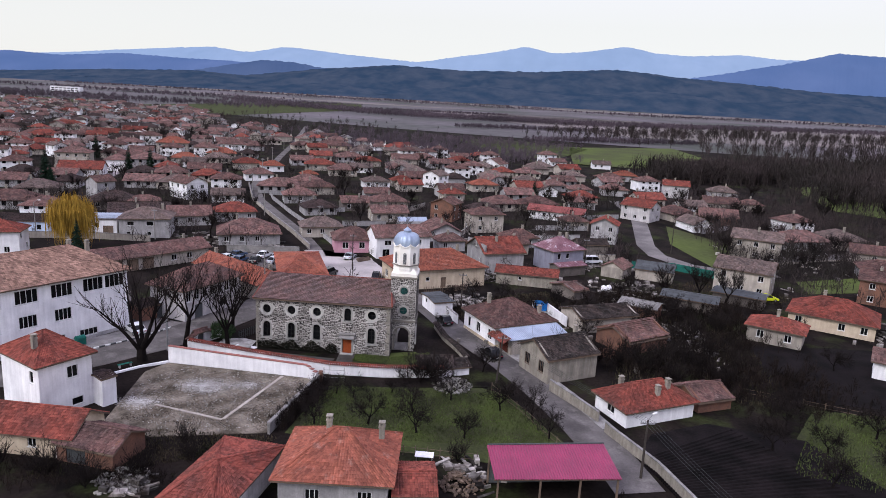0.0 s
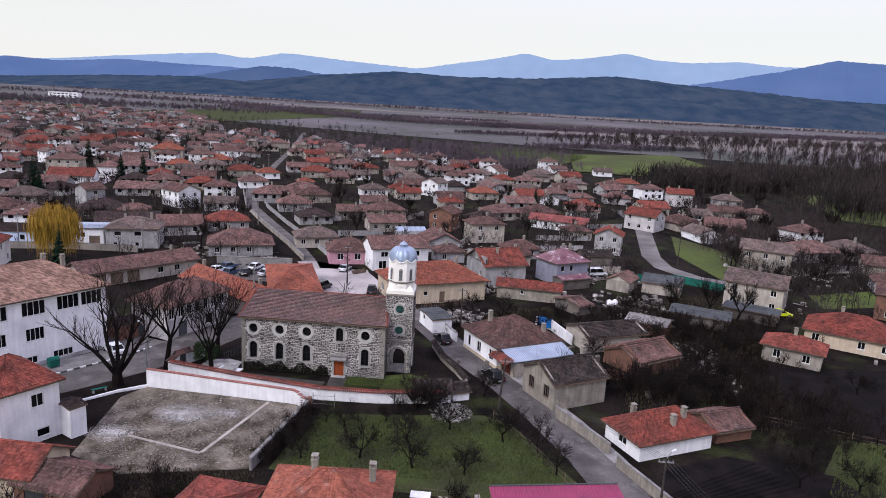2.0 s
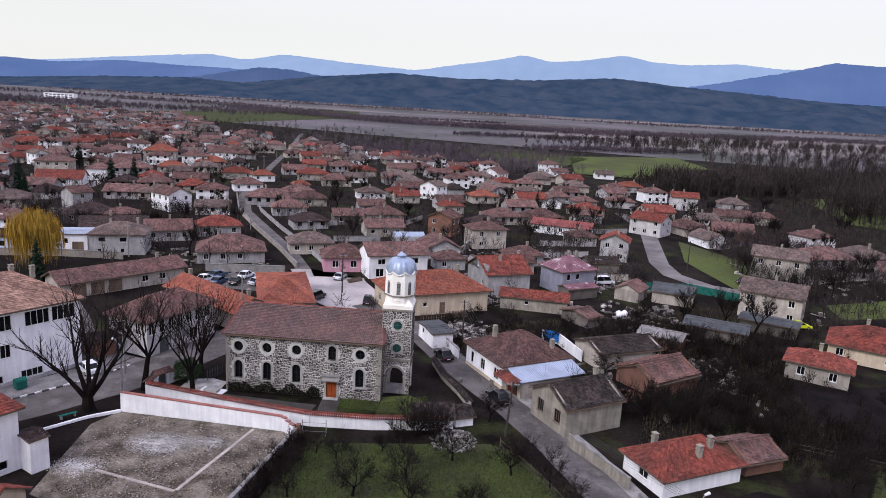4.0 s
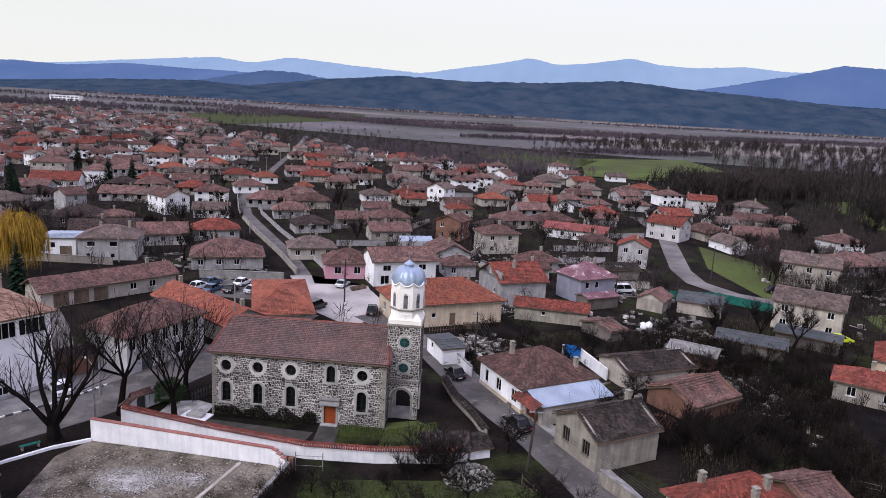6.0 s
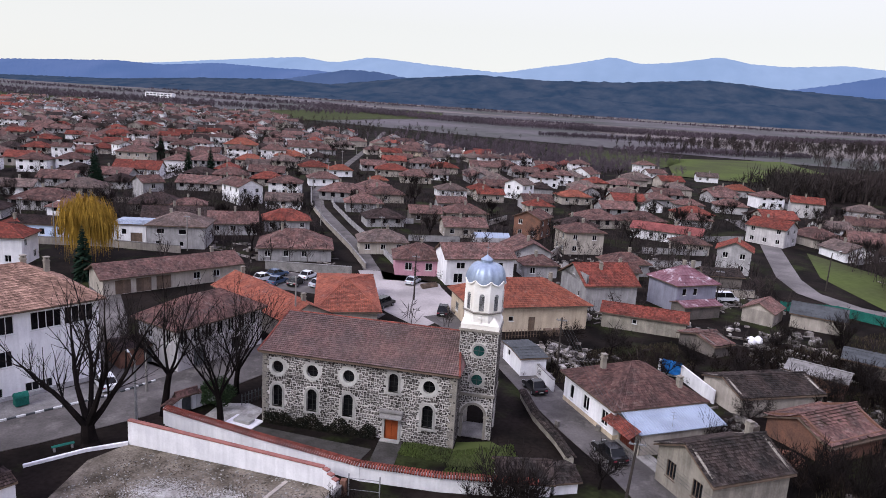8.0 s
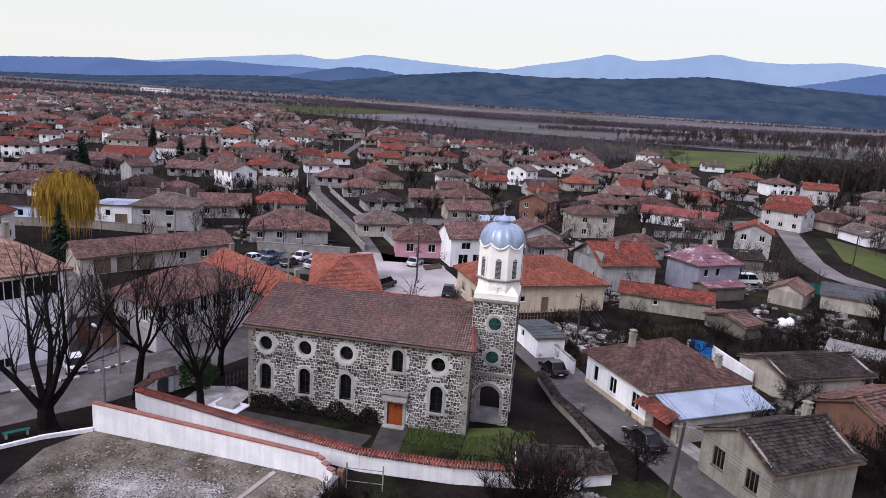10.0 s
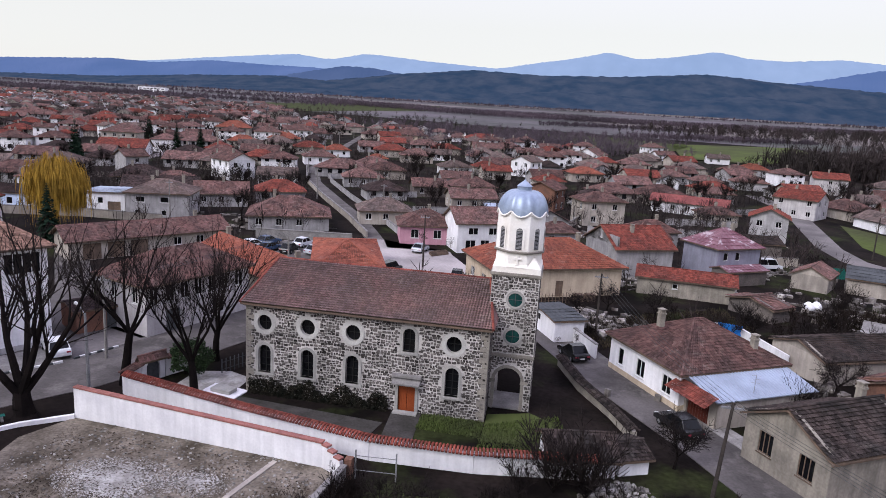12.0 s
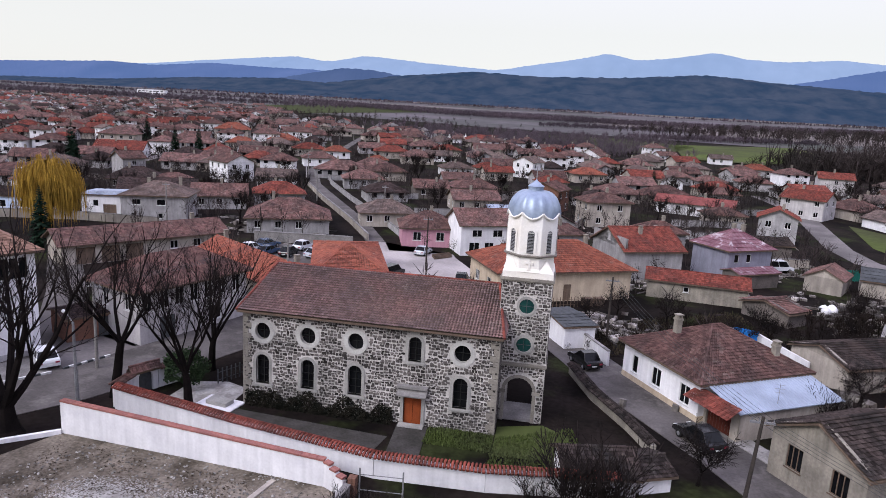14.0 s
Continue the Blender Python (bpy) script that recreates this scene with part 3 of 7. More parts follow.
strip("road", [(49.0, -30), (47.6, -24.4), (45.2, -17), (41.2, -7.4), (36.6, 1.6), (32.4, 8.4), (27.6, 17), (23.2, 26), (17.6, 34), (10, 42)], 5.2, 0.06, ASPHALT, "worn grey asphalt village street", "road")
strip("road", [(-8, 66), (-15.8, 82), (-30.0, 106), (-44, 130), (-56.5, 160), (-66, 204), (-78, 260), (-92, 330), (-112, 420), (-135, 520)], 3.3, 0.06, ASPHALT, "pale village street between walls", "road")
strip("road", [(84, 176), (86.5, 146), (81, 113), (78.2, 96), (78.5, 84), (84, 75), (92, 71), (104, 72)], 5.0, 0.06, SIDE_ROAD, "pale concrete side road", "road")
strip("road", [(96, 76), (114, 90), (140, 101), (190, 110)], 5.0, 0.07, SIDE_ROAD, "pale road past the white houses", "road")
strip("road", [(-46, -36), (-34, -24), (-25.6, -14.5), (-19.4, -7.6), (-14.2, -0.6), (-10.4, 7.0), (-7.0, 16), (-4, 26), (-1.5, 40)], 7.6, 0.055, ASPHALT, "wide grey asphalt street by the school", "road")
strip("road", [(-18.5, -2.5), (-22.5, 8), (-33, 22), (-50, 42)], 4.2, 0.065, ASPHALT, "narrow asphalt lane beside the school", "road")
strip("road", [(13.2, -10.2), (18, -9.6), (26, -8.4), (34, -6.8)], 2.0, 0.06, EARTH, "muddy track below the church wall", "track")
strip("road", [(-112, 148), (-122, 190), (-136, 240), (-150, 300)], 4.0, 0.06, PALE_ROAD, "pale lane between far houses", "road")


def kerbs(line, width, side, x_label="pale kerb stones along the street"):
    t = thing("kerb", x_label, "kerb", kind="structure")
    proto = None
    for a, b in zip(line, line[1:]):
        a, b = Vector(a), Vector(b)
        d = (b - a).normalized()
        nrm = Vector((-d.y, d.x)) * side
        n = int((b - a).length / 1.0)
        for i in range(n):
            p = a + d * (i + 0.5) + nrm * width
            if proto is None:
                m = Mesh()
                m.box(-0.48, -0.08, 0, 0.48, 0.08, 0.12)
                m.box(-0.47, -0.06, 0.12, 0.47, 0.06, 0.14)
                proto = m.data("kerb_stone", CONCRETE)
            ob = new("kerb_stone", proto)
            ob.parent = t
            ob.matrix_basis = pose(p.x, p.y, 0.04, 0, 0, math.degrees(math.atan2(d.y, d.x)))
    return t


kerbs([(44.2, -14.6), (41.2, -7.4), (36.6, 1.6), (32.4, 8.4), (27.6, 17)], 2.75, -1)
strip("pavement", [(48.2, -17.0), (44.6, -8.0), (39.9, 1.4), (35.2, 9.0), (30.6, 16.6)], 1.7, 0.12, CONCRETE, "grey paved footway beside the street", "pavement")
sheet("pavement", [(-29.5, -9.5), (-26.0, -12.2), (-17.0, 0.8), (-20.6, 3.2)], 0.11, CONCRETE, "paved strip before the school", "pavement")


def kerb_bands(a, b, count):
    t = thing("painted_kerb", "kerb painted in black and white bands", "kerb", kind="structure")
    a, b = Vector(a), Vector(b)
    ang = math.degrees(math.atan2(b.y - a.y, b.x - a.x))
    for i in range(count):
        m = Mesh()
        m.box(-0.5 * (b - a).length / count + 0.01, -0.1, 0, 0.5 * (b - a).length / count - 0.01, 0.1, 0.22)
        ob = part("kerb_stone", m, WHITE_PAINT if i % 2 else SHEET_DARK, t)
        p = a.lerp(b, (i + 0.5) / count)
        ob.matrix_basis = pose(p.x, p.y, 0.0, 0, 0, ang)


kerb_bands((-26.0, -12.3), (-16.9, 0.7), 20)
kerb_bands((-16.6, 1.6), (-15.0, 5.4), 8)


def hill(name, label, far, knots, drop, run, material, seed, rough=12.0, steps=170):
    """A range of hills: the ridge goes through the knots (x, height) at the distance far, and falls towards the plain over run metres."""
    xs, zs = np.array([k[0] for k in knots], float), np.array([k[1] for k in knots], float)
    u = np.linspace(xs[0], xs[-1], steps * 3)
    ridge = np.interp(u, xs, zs)
    width = max(3, int(len(u) / len(knots) * 0.28)) | 1
    ridge = np.convolve(np.pad(ridge, width // 2, mode="edge"), np.ones(width) / width, "valid")
    m = Mesh()
    cols, rows = len(u), 16
    for k in range(rows):
        s = k / (rows - 1)
        shape = math.cos(s * math.pi / 2) ** 1.15
        for i in range(cols):
            nz = noise.noise(Vector((u[i] * 0.004, s * 2.5, seed))) + 0.5 * noise.noise(Vector((u[i] * 0.013, s * 6, seed + 7)))
            y = far - run * s + 40 * nz
            x = u[i] * (1 - s * run / far * 0.9)
            m.v.append((x, y, drop + (ridge[i] - drop) * shape + nz * rough * (0.25 + 2.6 * s * (1 - s)) + 4.5 * noise.noise(Vector((u[i] * 0.045, s * 9, seed + 3)))))
            if i and k:
                m.f.append(((k - 1) * cols + i - 1, k * cols + i - 1, k * cols + i, (k - 1) * cols + i))
    ob = part(name, m, material, smooth=True)
    return tagged(ob, label, "hills", kind="structure")


# Hill material with the air's haze put in as an even emitted colour.
def haze_glow_mat(name, c1, c2, glow, big, fine):
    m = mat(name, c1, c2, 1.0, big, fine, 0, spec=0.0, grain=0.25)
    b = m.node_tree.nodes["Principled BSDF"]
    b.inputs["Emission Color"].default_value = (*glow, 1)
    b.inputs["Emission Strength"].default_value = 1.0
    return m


# The blue haze is painted in as glow, strongest on the farthest range.
FAR_HAZE = haze_glow_mat("far_hazed_range", (0.06, 0.07, 0.09), (0.04, 0.05, 0.07), (0.24, 0.345, 0.575), 0.002, 0.01)
NEAR_HAZE = haze_glow_mat("hazed_range", (0.035, 0.04, 0.06), (0.02, 0.025, 0.04), (0.072, 0.135, 0.33), 0.003, 0.012)
MID_HAZE = haze_glow_mat("dim_hazed_range", (0.03, 0.035, 0.05), (0.018, 0.022, 0.035), (0.046, 0.088, 0.21), 0.003, 0.012)
HAZED_FOREST = haze_glow_mat("hazed_wooded_hill", (0.026, 0.028, 0.030), (0.006, 0.011, 0.015), (0.024, 0.045, 0.100), 0.014, 0.06)
hill("hills", "pale blue mountain range under a white sky", 4500, [(-4300, 190), (-2900, 273), (-2618, 301), (-2144, 339), (-1870, 358), (-1638, 330), (-1369, 380), (-1139, 365), (-949, 349), (-457, 322), (-235, 365), (22, 406), (258, 458), (425, 420), (641, 440), (908, 488), (1108, 452), (1323, 446), (1640, 468), (1923, 450), (3400, 500)], 60, 500, FAR_HAZE, 1.0, 8)
hill("hills", "blue mountain on the flank of the valley", 4050, [(950, 120), (1120, 262), (1370, 310), (1740, 384), (2030, 460), (2250, 452), (2900, 450)], 60, 700, NEAR_HAZE, 5.0, 10)
hill("hills", "low blue hills behind the plain", 3900, [(-4000, 195), (-2893, 236), (-2579, 223), (-2197, 252), (-1754, 240), (-1349, 234), (-982, 215), (-500, 120)], 60, 600, NEAR_HAZE, 9.0, 10)
hill("hills", "dim blue wooded knoll", 3300, [(-1700, 90), (-1481, 154), (-1279, 191), (-1136, 219), (-967, 217), (-826, 197), (-602, 180), (-300, 120)], 60, 400, MID_HAZE, 13.0, 10)
hill("hills", "dark wooded hills beyond the river plain", 2700, [(-2900, 75), (-2000, 93), (-1611, 117), (-1206, 132), (-995, 121), (-670, 164), (-351, 194), (-126, 184), (208, 194), (534, 219), (753, 202), (1076, 187), (1354, 170), (1539, 167), (2400, 160)], 55, 450, HAZED_FOREST, 17.0, 6)
hill("hills", "low dark wooded rise at the edge of the plain", 2380, [(-2300, 62), (-1500, 84), (-1000, 76), (-620, 98), (-300, 92), (40, 118), (330, 104), (620, 132), (900, 108), (1250, 120), (1700, 98), (2200, 104)], 50, 260, HAZED_FOREST, 23.0, 6)


# ---- the stone church ----
def arch_outline(w, h, n=10):
    """An upright arched outline in the xz plane, from the lower left, clockwise seen from the front."""
    pts = [(-w / 2, 0.0)]
    for i in range(n + 1):
        t = math.pi * (1 - i / n)
        pts.append((w / 2 * math.cos(t), h - w / 2 + w / 2 * math.sin(t)))
    return pts + [(w / 2, 0.0)]


def round_outline(r, n=20, rz=None):
    return [(r * math.cos(2 * math.pi * i / n), (rz or r) * math.sin(-2 * math.pi * i / n)) for i in range(n)]


def rect_outline(like, x0, z0, x1, z1):
    """Points of a rectangle, one for each point of an inner outline, in the same order."""
    cx, cz = (x0 + x1) / 2, (z0 + z1) / 2
    out = []
    for px, pz in like:
        dx, dz = px - cx, pz - cz
        k = min((x1 - cx) / abs(dx) if abs(dx) > 1e-9 else 1e9, (z1 - cz) / abs(dz) if abs(dz) > 1e-9 else 1e9)
        out.append((cx + dx * k, cz + dz * k))
    for corner in ((x0, z0), (x0, z1), (x1, z1), (x1, z0)):
        near = min(range(len(out)), key=lambda i: math.dist(out[i], corner))
        out[near] = corner
    return out


def stones(mesh, a, b, z0, z1, skip, seed, size=0.34, proud=0.04):
    """Rubble stones in rough courses on the wall from a to b; skip tells where none lies."""
    rng = random.Random(seed)
    a, b = Vector((*a, 0)), Vector((*b, 0))
    length = (b - a).length
    d = (b - a) / length
    out = Vector((d.y, -d.x, 0))
    z = z0
    while z < z1 - 0.08:
        hgt = min(size * rng.uniform(0.6, 1.0), z1 - z)
        u = rng.uniform(-0.2, 0.0)
        while u < length:
            wid = size * rng.uniform(0.65, 1.5)
            zz = z + rng.uniform(-0.06, 0.06)
            u0, u1 = max(u, 0.02), min(u + wid, length - 0.02)
            u += wid
            if u1 - u0 < 0.12 or skip((u0 + u1) / 2, zz + hgt / 2, (u1 - u0) / 2):
                continue
            g = 0.026 + rng.uniform(0, 0.022)
            c = [(u0 + g, zz + g), ((u0 + u1) / 2, zz + g * rng.uniform(0.3, 1.2)), (u1 - g, zz + g), (u1 - g * 0.6, zz + hgt / 2), (u1 - g, zz + hgt - g), ((u0 + u1) / 2, zz + hgt - g * rng.uniform(0.3, 1.2)), (u0 + g, zz + hgt - g), (u0 + g * 0.6, zz + hgt / 2)]
            c = [(p + rng.uniform(-0.02, 0.02), q + rng.uniform(-0.02, 0.02)) for p, q in c]
            mu, mz = (u0 + u1) / 2, zz + hgt / 2
            pr = proud * rng.uniform(0.5, 1.4)
            n = len(mesh.v)
            for k, dep in ((1.0, -0.01), (1.0, pr * 0.6), (0.8, pr)):
                mesh.v.extend(tuple(a + d * (mu + (p - mu) * k) + out * dep + Vector((0, 0, mz + (q - mz) * k))) for p, q in c)
            for r in range(2):
                for i in range(8):
                    j = (i + 1) % 8
                    mesh.f.append((n + r * 8 + i, n + r * 8 + j, n + (r + 1) * 8 + j, n + (r + 1) * 8 + i))
            mesh.f.append(tuple(n + 16 + i for i in range(8)))
        z += hgt


def church():
    t = thing("church", "dark field-stone village church with brown tiled roof", "church")
    x0, x1, y0, y1, h = 0.3, 19.75, 0.4, 12.55, 7.55
    low = [(1.85, 1.75, 1.05, 2.35), (5.45, 1.75, 1.05, 2.35), (9.17, 1.75, 1.05, 2.35), (17.13, 1.75, 1.05, 2.35), (13.65, 4.95, 0.95, 1.9)]
    rounds = [(1.85, 5.95), (5.45, 5.95), (9.17, 5.95), (17.13, 5.95)]
    door = (13.65, 1.35, 2.15)
    holes = [(cx - x0 - w / 2 - 0.05, z, cx - x0 + w / 2 + 0.05, z + hh + 0.05) for cx, z, w, hh in low]
    holes += [(cx - x0 - 0.75, z - 0.8, cx - x0 + 0.75, z + 0.8) for cx, z in rounds]
    holes.append((door[0] - x0 - door[1] / 2, 0.0, door[0] - x0 + door[1] / 2, door[2]))
    walls = Mesh()
    wall_panel(walls, (x0, y0), (x1, y0), -0.3, h, 0.7, holes)
    wall_panel(walls, (x1, y0), (x1, y1), -0.3, h, 0.7)
    wall_panel(walls, (x1, y1), (x0, y1), -0.3, h, 0.7)
    wall_panel(walls, (x0, y1), (x0, y0), -0.3, h, 0.7)
    for cx, z, w, hh in low:
        o = arch_outline(w, hh)
        walls.plate(rect_outline(o, -w / 2 - 0.05, 0, w / 2 + 0.05, hh + 0.05), o, cx, y0 + 0.004, y0 + 0.3, z)
    for cx, z in rounds:
        o = round_outline(0.6, 24, 0.66)
        walls.plate(rect_outline(o, -0.75, -0.8, 0.75, 0.8), o, cx, y0 + 0.004, y0 + 0.3, z)
    rise_mid = 9.6
    for xa, s in ((x0, -1),):
        walls.face((xa, y1, h), (xa, y0, h), (xa, (y0 + y1) / 2, rise_mid))
    body = part("wall", walls, MORTAR, t, "pale lime mortar wall")

    def skip(u, z, half):
        x = u + x0
        for cx, wz, w, hh in low:
            if abs(x - cx) < w / 2 + 0.24 + half * 0.75 and wz - 0.35 < z < wz + hh - w * 0.2:
                return True
            if math.hypot(x - cx, z - (wz + hh - w / 2)) < w / 2 + 0.24 + half * 0.8 and z > wz + hh - w / 2:
                return True
        for cx, wz in rounds:
            if math.hypot(x - cx, z - wz) < 0.92 + half * 0.8:
                return True
        return abs(x - door[0]) < door[1] / 2 + 0.2 + half * 0.7 and z < door[2] + 0.75

    st = Mesh()
    stones(st, (x0, y0), (x1, y0), -0.05, h - 0.12, skip, 11, 0.265)
    stones(st, (x1, y0), (x1, 3.3), -0.05, h - 0.12, lambda u, z, w: False, 12, 0.265)
    stones(st, (x0, y1), (x0, y0), -0.05, h - 0.12, lambda u, z, w: False, 13, 0.265)
    part("stone_facing", st, STONE, body, "dark uneven field stones")["kind"] = "stuff"
    rng = random.Random(5)
    for cx, sgn in ((x0, 1), (x1, -1)):
        z = 0.0
        k = 0
        while z < h - 0.5:
            hh = rng.uniform(0.38, 0.52)
            ln = 0.62 if k % 2 else 0.38
            q = Mesh()
            q.box(min(cx - sgn * 0.05, cx + sgn * ln), y0 - 0.05, z + 0.015, max(cx - sgn * 0.05, cx + sgn * ln), y0 + 0.42, z + hh - 0.015)
            part("quoin", q, ASHLAR, body)
            z += hh
            k += 1
    for cx, z, w, hh in low:
        ring = Mesh()
        inner, outer = arch_outline(w, hh), arch_outline(w + 0.46, hh + 0.23)
        ring.plate(outer, inner, cx, y0 - 0.07, y0 + 0.1, z)
        ring.box(cx - w / 2 - 0.3, y0 - 0.12, z - 0.2, cx + w / 2 + 0.3, y0 + 0.28, z - 0.003)
        win = part("window", ring, FRAME_GREY, t, "arched window with grey stone surround")
        bars = Mesh()
        bars.box(cx - 0.035, y0 + 0.26, z, cx + 0.035, y0 + 0.31, z + hh - 0.02)
        for k in range(1, 4):
            bars.box(cx - w / 2, y0 + 0.265, z + hh * k / 4 - 0.02, cx + w / 2, y0 + 0.305, z + hh * k / 4 + 0.02)
        part("glazing_bar", bars, TYRE, win)
        pane = Mesh()
        pane.box(cx - w / 2 - 0.1, y0 + 0.33, z - 0.05, cx + w / 2 + 0.1, y0 + 0.35, z + hh + 0.05)
        part("pane", pane, GLASS, win)
    for cx, z in rounds:
        ring = Mesh()
        ring.plate(round_outline(0.92, 24, 0.98), round_outline(0.6, 24, 0.66), cx, y0 - 0.06, y0 + 0.1, z)
        win = part("window", ring, RING, t, "round window with pale plaster surround")
        bars = Mesh()
        bars.box(cx - 0.03, y0 + 0.26, z - 0.65, cx + 0.03, y0 + 0.31, z + 0.65)
        bars.box(cx - 0.6, y0 + 0.265, z - 0.025, cx + 0.6, y0 + 0.305, z + 0.025)
        part("glazing_bar", bars, TYRE, win)
        pane = Mesh()
        pane.box(cx - 0.7, y0 + 0.33, z - 0.75, cx + 0.7, y0 + 0.35, z + 0.75)
        part("pane", pane, GLASS, win)
    cx, w, hh = door
    fr = Mesh()
    fr.box(cx - w / 2 - 0.24, y0 - 0.12, 0, cx - w / 2, y0 + 0.3, hh + 0.24)
    fr.box(cx + w / 2, y0 - 0.12, 0, cx + w / 2 + 0.24, y0 + 0.3, hh + 0.24)
    fr.box(cx - w / 2, y0 - 0.12, hh, cx + w / 2, y0 + 0.3, hh + 0.24)
    dr = part("door", fr, FRAME_GREY, t, "orange-brown double door in a stone frame")
    for s in (-1, 1):
        leaf = Mesh()
        leaf.box(cx + (0.012 if s > 0 else -w / 2 + 0.01), y0 + 0.1, 0.05, cx + (w / 2 - 0.01 if s > 0 else -0.012), y0 + 0.17, hh - 0.02)
        for k in range(3):
            xx = cx + s * (0.1 + 0.19 * k)
            leaf.box(xx - 0.07, y0 + 0.085, 0.12, xx + 0.07, y0 + 0.1, hh - 0.12)
        part("door_leaf", leaf, DOOR_RED, dr)
    step = Mesh()
    step.box(cx - 0.95, y0 - 0.75, -0.05, cx + 0.95, y0 - 0.13, 0.16)
    part("doorstep", step, FRAME_GREY, t)
    hood = Mesh()
    n = len(hood.v)
    for yy, zz in ((y0 - 0.02, 3.05), (y0 - 0.75, 2.55), (y0 - 0.75, 2.45), (y0 - 0.02, 2.42)):
        hood.v.extend(((cx - 1.1, yy, zz), (cx + 1.1, yy, zz)))
    for a in range(3):
        hood.f.append((n + a * 2, n + a * 2 + 1, n + a * 2 + 3, n + a * 2 + 2))
    hood.f += [(n, n + 2, n + 4, n + 6), (n + 7, n + 5, n + 3, n + 1)]
    hood.box(cx - 1.15, y0 - 0.5, 2.98, cx + 1.15, y0 - 0.02, 3.14)
    part("door_hood", hood, CONCRETE, t, "weathered slab hood over the door")

    # roof
    rng = random.Random(21)
    deck, tiles, caps, ends = Mesh(), Mesh(), Mesh(), Mesh()
    zr, ze, ym = 9.82, 7.55, 6.48
    fl, fr_, rr, rl = (-0.05, -0.05, ze), (20.05, -0.05, ze), (18.95, ym, zr), (0.35, ym, zr)
    bl, br = (-0.05, 13.0, ze), (20.05, 13.0, ze)
    for q4 in ((fl, fr_, rr, rl), (br, bl, rl, rr)):
        tile_slope(tiles, *q4, 0.32, 0.23, rng, 0.06, 0.0, 0.095)
        deck.face(*[(p[0], p[1], p[2] - 0.08) for p in q4])
        deck.face(*[(p[0], p[1], p[2] - 0.16) for p in q4[::-1]])
        deck.face(*[(p[0], p[1], p[2] - 0.16) for p in q4[:2]], q4[1], q4[0])
    tile_slope(tiles, fr_, br, rr, rr, 0.30, 0.23, rng)
    deck.face(fr_, br, rr)
    tile_slope(tiles, bl, fl, rl, rl, 0.30, 0.23, rng)
    deck.face(bl, fl, rl)
    for a, b in ((rl, rr), (fr_, rr), (fl, rl), (bl, rl), (br, rr)):
        a, b = Vector(a), Vector(b)
        n = int((b - a).length / 0.38)
        for i in range(n):
            caps.tube(a.lerp(b, i / n) + Vector((0, 0, 0.05)), a.lerp(b, (i + 1.06) / n) + Vector((0, 0, 0.07)), 0.12, 0.10, 6)
    roof = part("roof", deck, WOOD, t)
    part("roof_tiles", tiles, ROOF["church"], roof, "weathered brown clay tiles")["kind"] = "stuff"
    part("ridge_cap", caps, ROOF["red"], roof, "red ridge tiles")["kind"] = "stuff"
    corn = Mesh()
    corn.box(0.1, 0.16, 7.28, 19.95, 0.4, 7.42)
    corn.box(19.752, 0.4, 7.28, 19.95, 12.6, 7.42)
    part("cornice", corn, ASHLAR, t)

    # bell tower
    tx, ty, r = 21.2, 5.05, 1.85
    tw = Mesh()
    arch = arch_outline(2.1, 3.55)
    full = rect_outline(arch, -r, 0, r, 4.5)
    tw.plate(full, arch, tx, ty - r, ty - r + 0.5, 0)
    for sx in (-1, 1):
        xa = tx + sx * r
        xb = xa - sx * 0.5
        lo, hi = min(xa, xb), max(xa, xb)
        if sx < 0:
            tw.box(lo, ty - r + 0.5, 0, hi, ty + r, 4.5)
        else:
            tw.box(lo, ty - r + 0.5, 0, hi, ty - r + 0.75, 4.5)
            tw.box(lo, ty + r - 0.75, 0, hi, ty + r, 4.5)
            tw.box(lo, ty - r + 0.75, 3.4, hi, ty + r - 0.75, 4.5)
    tw.plate(full, arch, tx, ty + r - 0.5, ty + r, 0)
    tw.box(tx - r, ty - r, 4.5, tx + r, ty + r, 11.25)
    tower = part("tower", tw, MORTAR, t, "square stone bell tower with open arched porch")
    ts = Mesh()
    circ = [(9.18, 0.55), (6.2, 0.55)]

    def skip_front(u, z, half):
        if z < 4.5 and (abs(u - r) < 1.3 + half * 0.7 and z < 2.6 or math.hypot(u - r, z - 2.5) < 1.35 + half * 0.7):
            return True
        return any(math.hypot(u - r - 0.1, z - cz) < rr_ + 0.2 + half * 0.8 for cz, rr_ in circ) or 4.5 < z < 4.8

    stones(ts, (tx - r, ty - r), (tx + r, ty - r), 0, 11.1, skip_front, 31, 0.265)
    stones(ts, (tx + r, ty - r), (tx + r, ty + r), 0, 11.1, lambda u, z, w: z < 3.5 and 0.6 < u < 3.1 or 4.5 < z < 4.8, 32, 0.265)
    stones(ts, (tx - r, ty + r), (tx - r, ty - r), 7.6, 11.1, lambda u, z, w: False, 33, 0.265)
    part("stone_facing", ts, STONE, tower, "dark uneven field stones")["kind"] = "stuff"
    ar = Mesh()
    ar.plate(arch_outline(2.62, 3.81), arch, tx, ty - r - 0.06, ty - r + 0.1, 0)
    for sx in (-1, 1):
        ar.box(tx + sx * 1.3 - 0.3, ty - r - 0.1, 2.3, tx + sx * 1.3 + 0.3, ty - r - 0.062, 2.55)
    part("arch_ring", ar, ASHLAR, tower)
    for z, hh, e in ((4.52, 0.22, 0.1), (11.1, 0.2, 0.14)):
        band = Mesh()
        band.box(tx - r - e, ty - r - e, z, tx + r + e, ty + r + e, z + hh)
        band.box(tx - r - e * 0.5, ty - r - e * 0.5, z - 0.1, tx + r + e * 0.5, ty + r + e * 0.5, z)
        part("string_course", band, ASHLAR, tower)
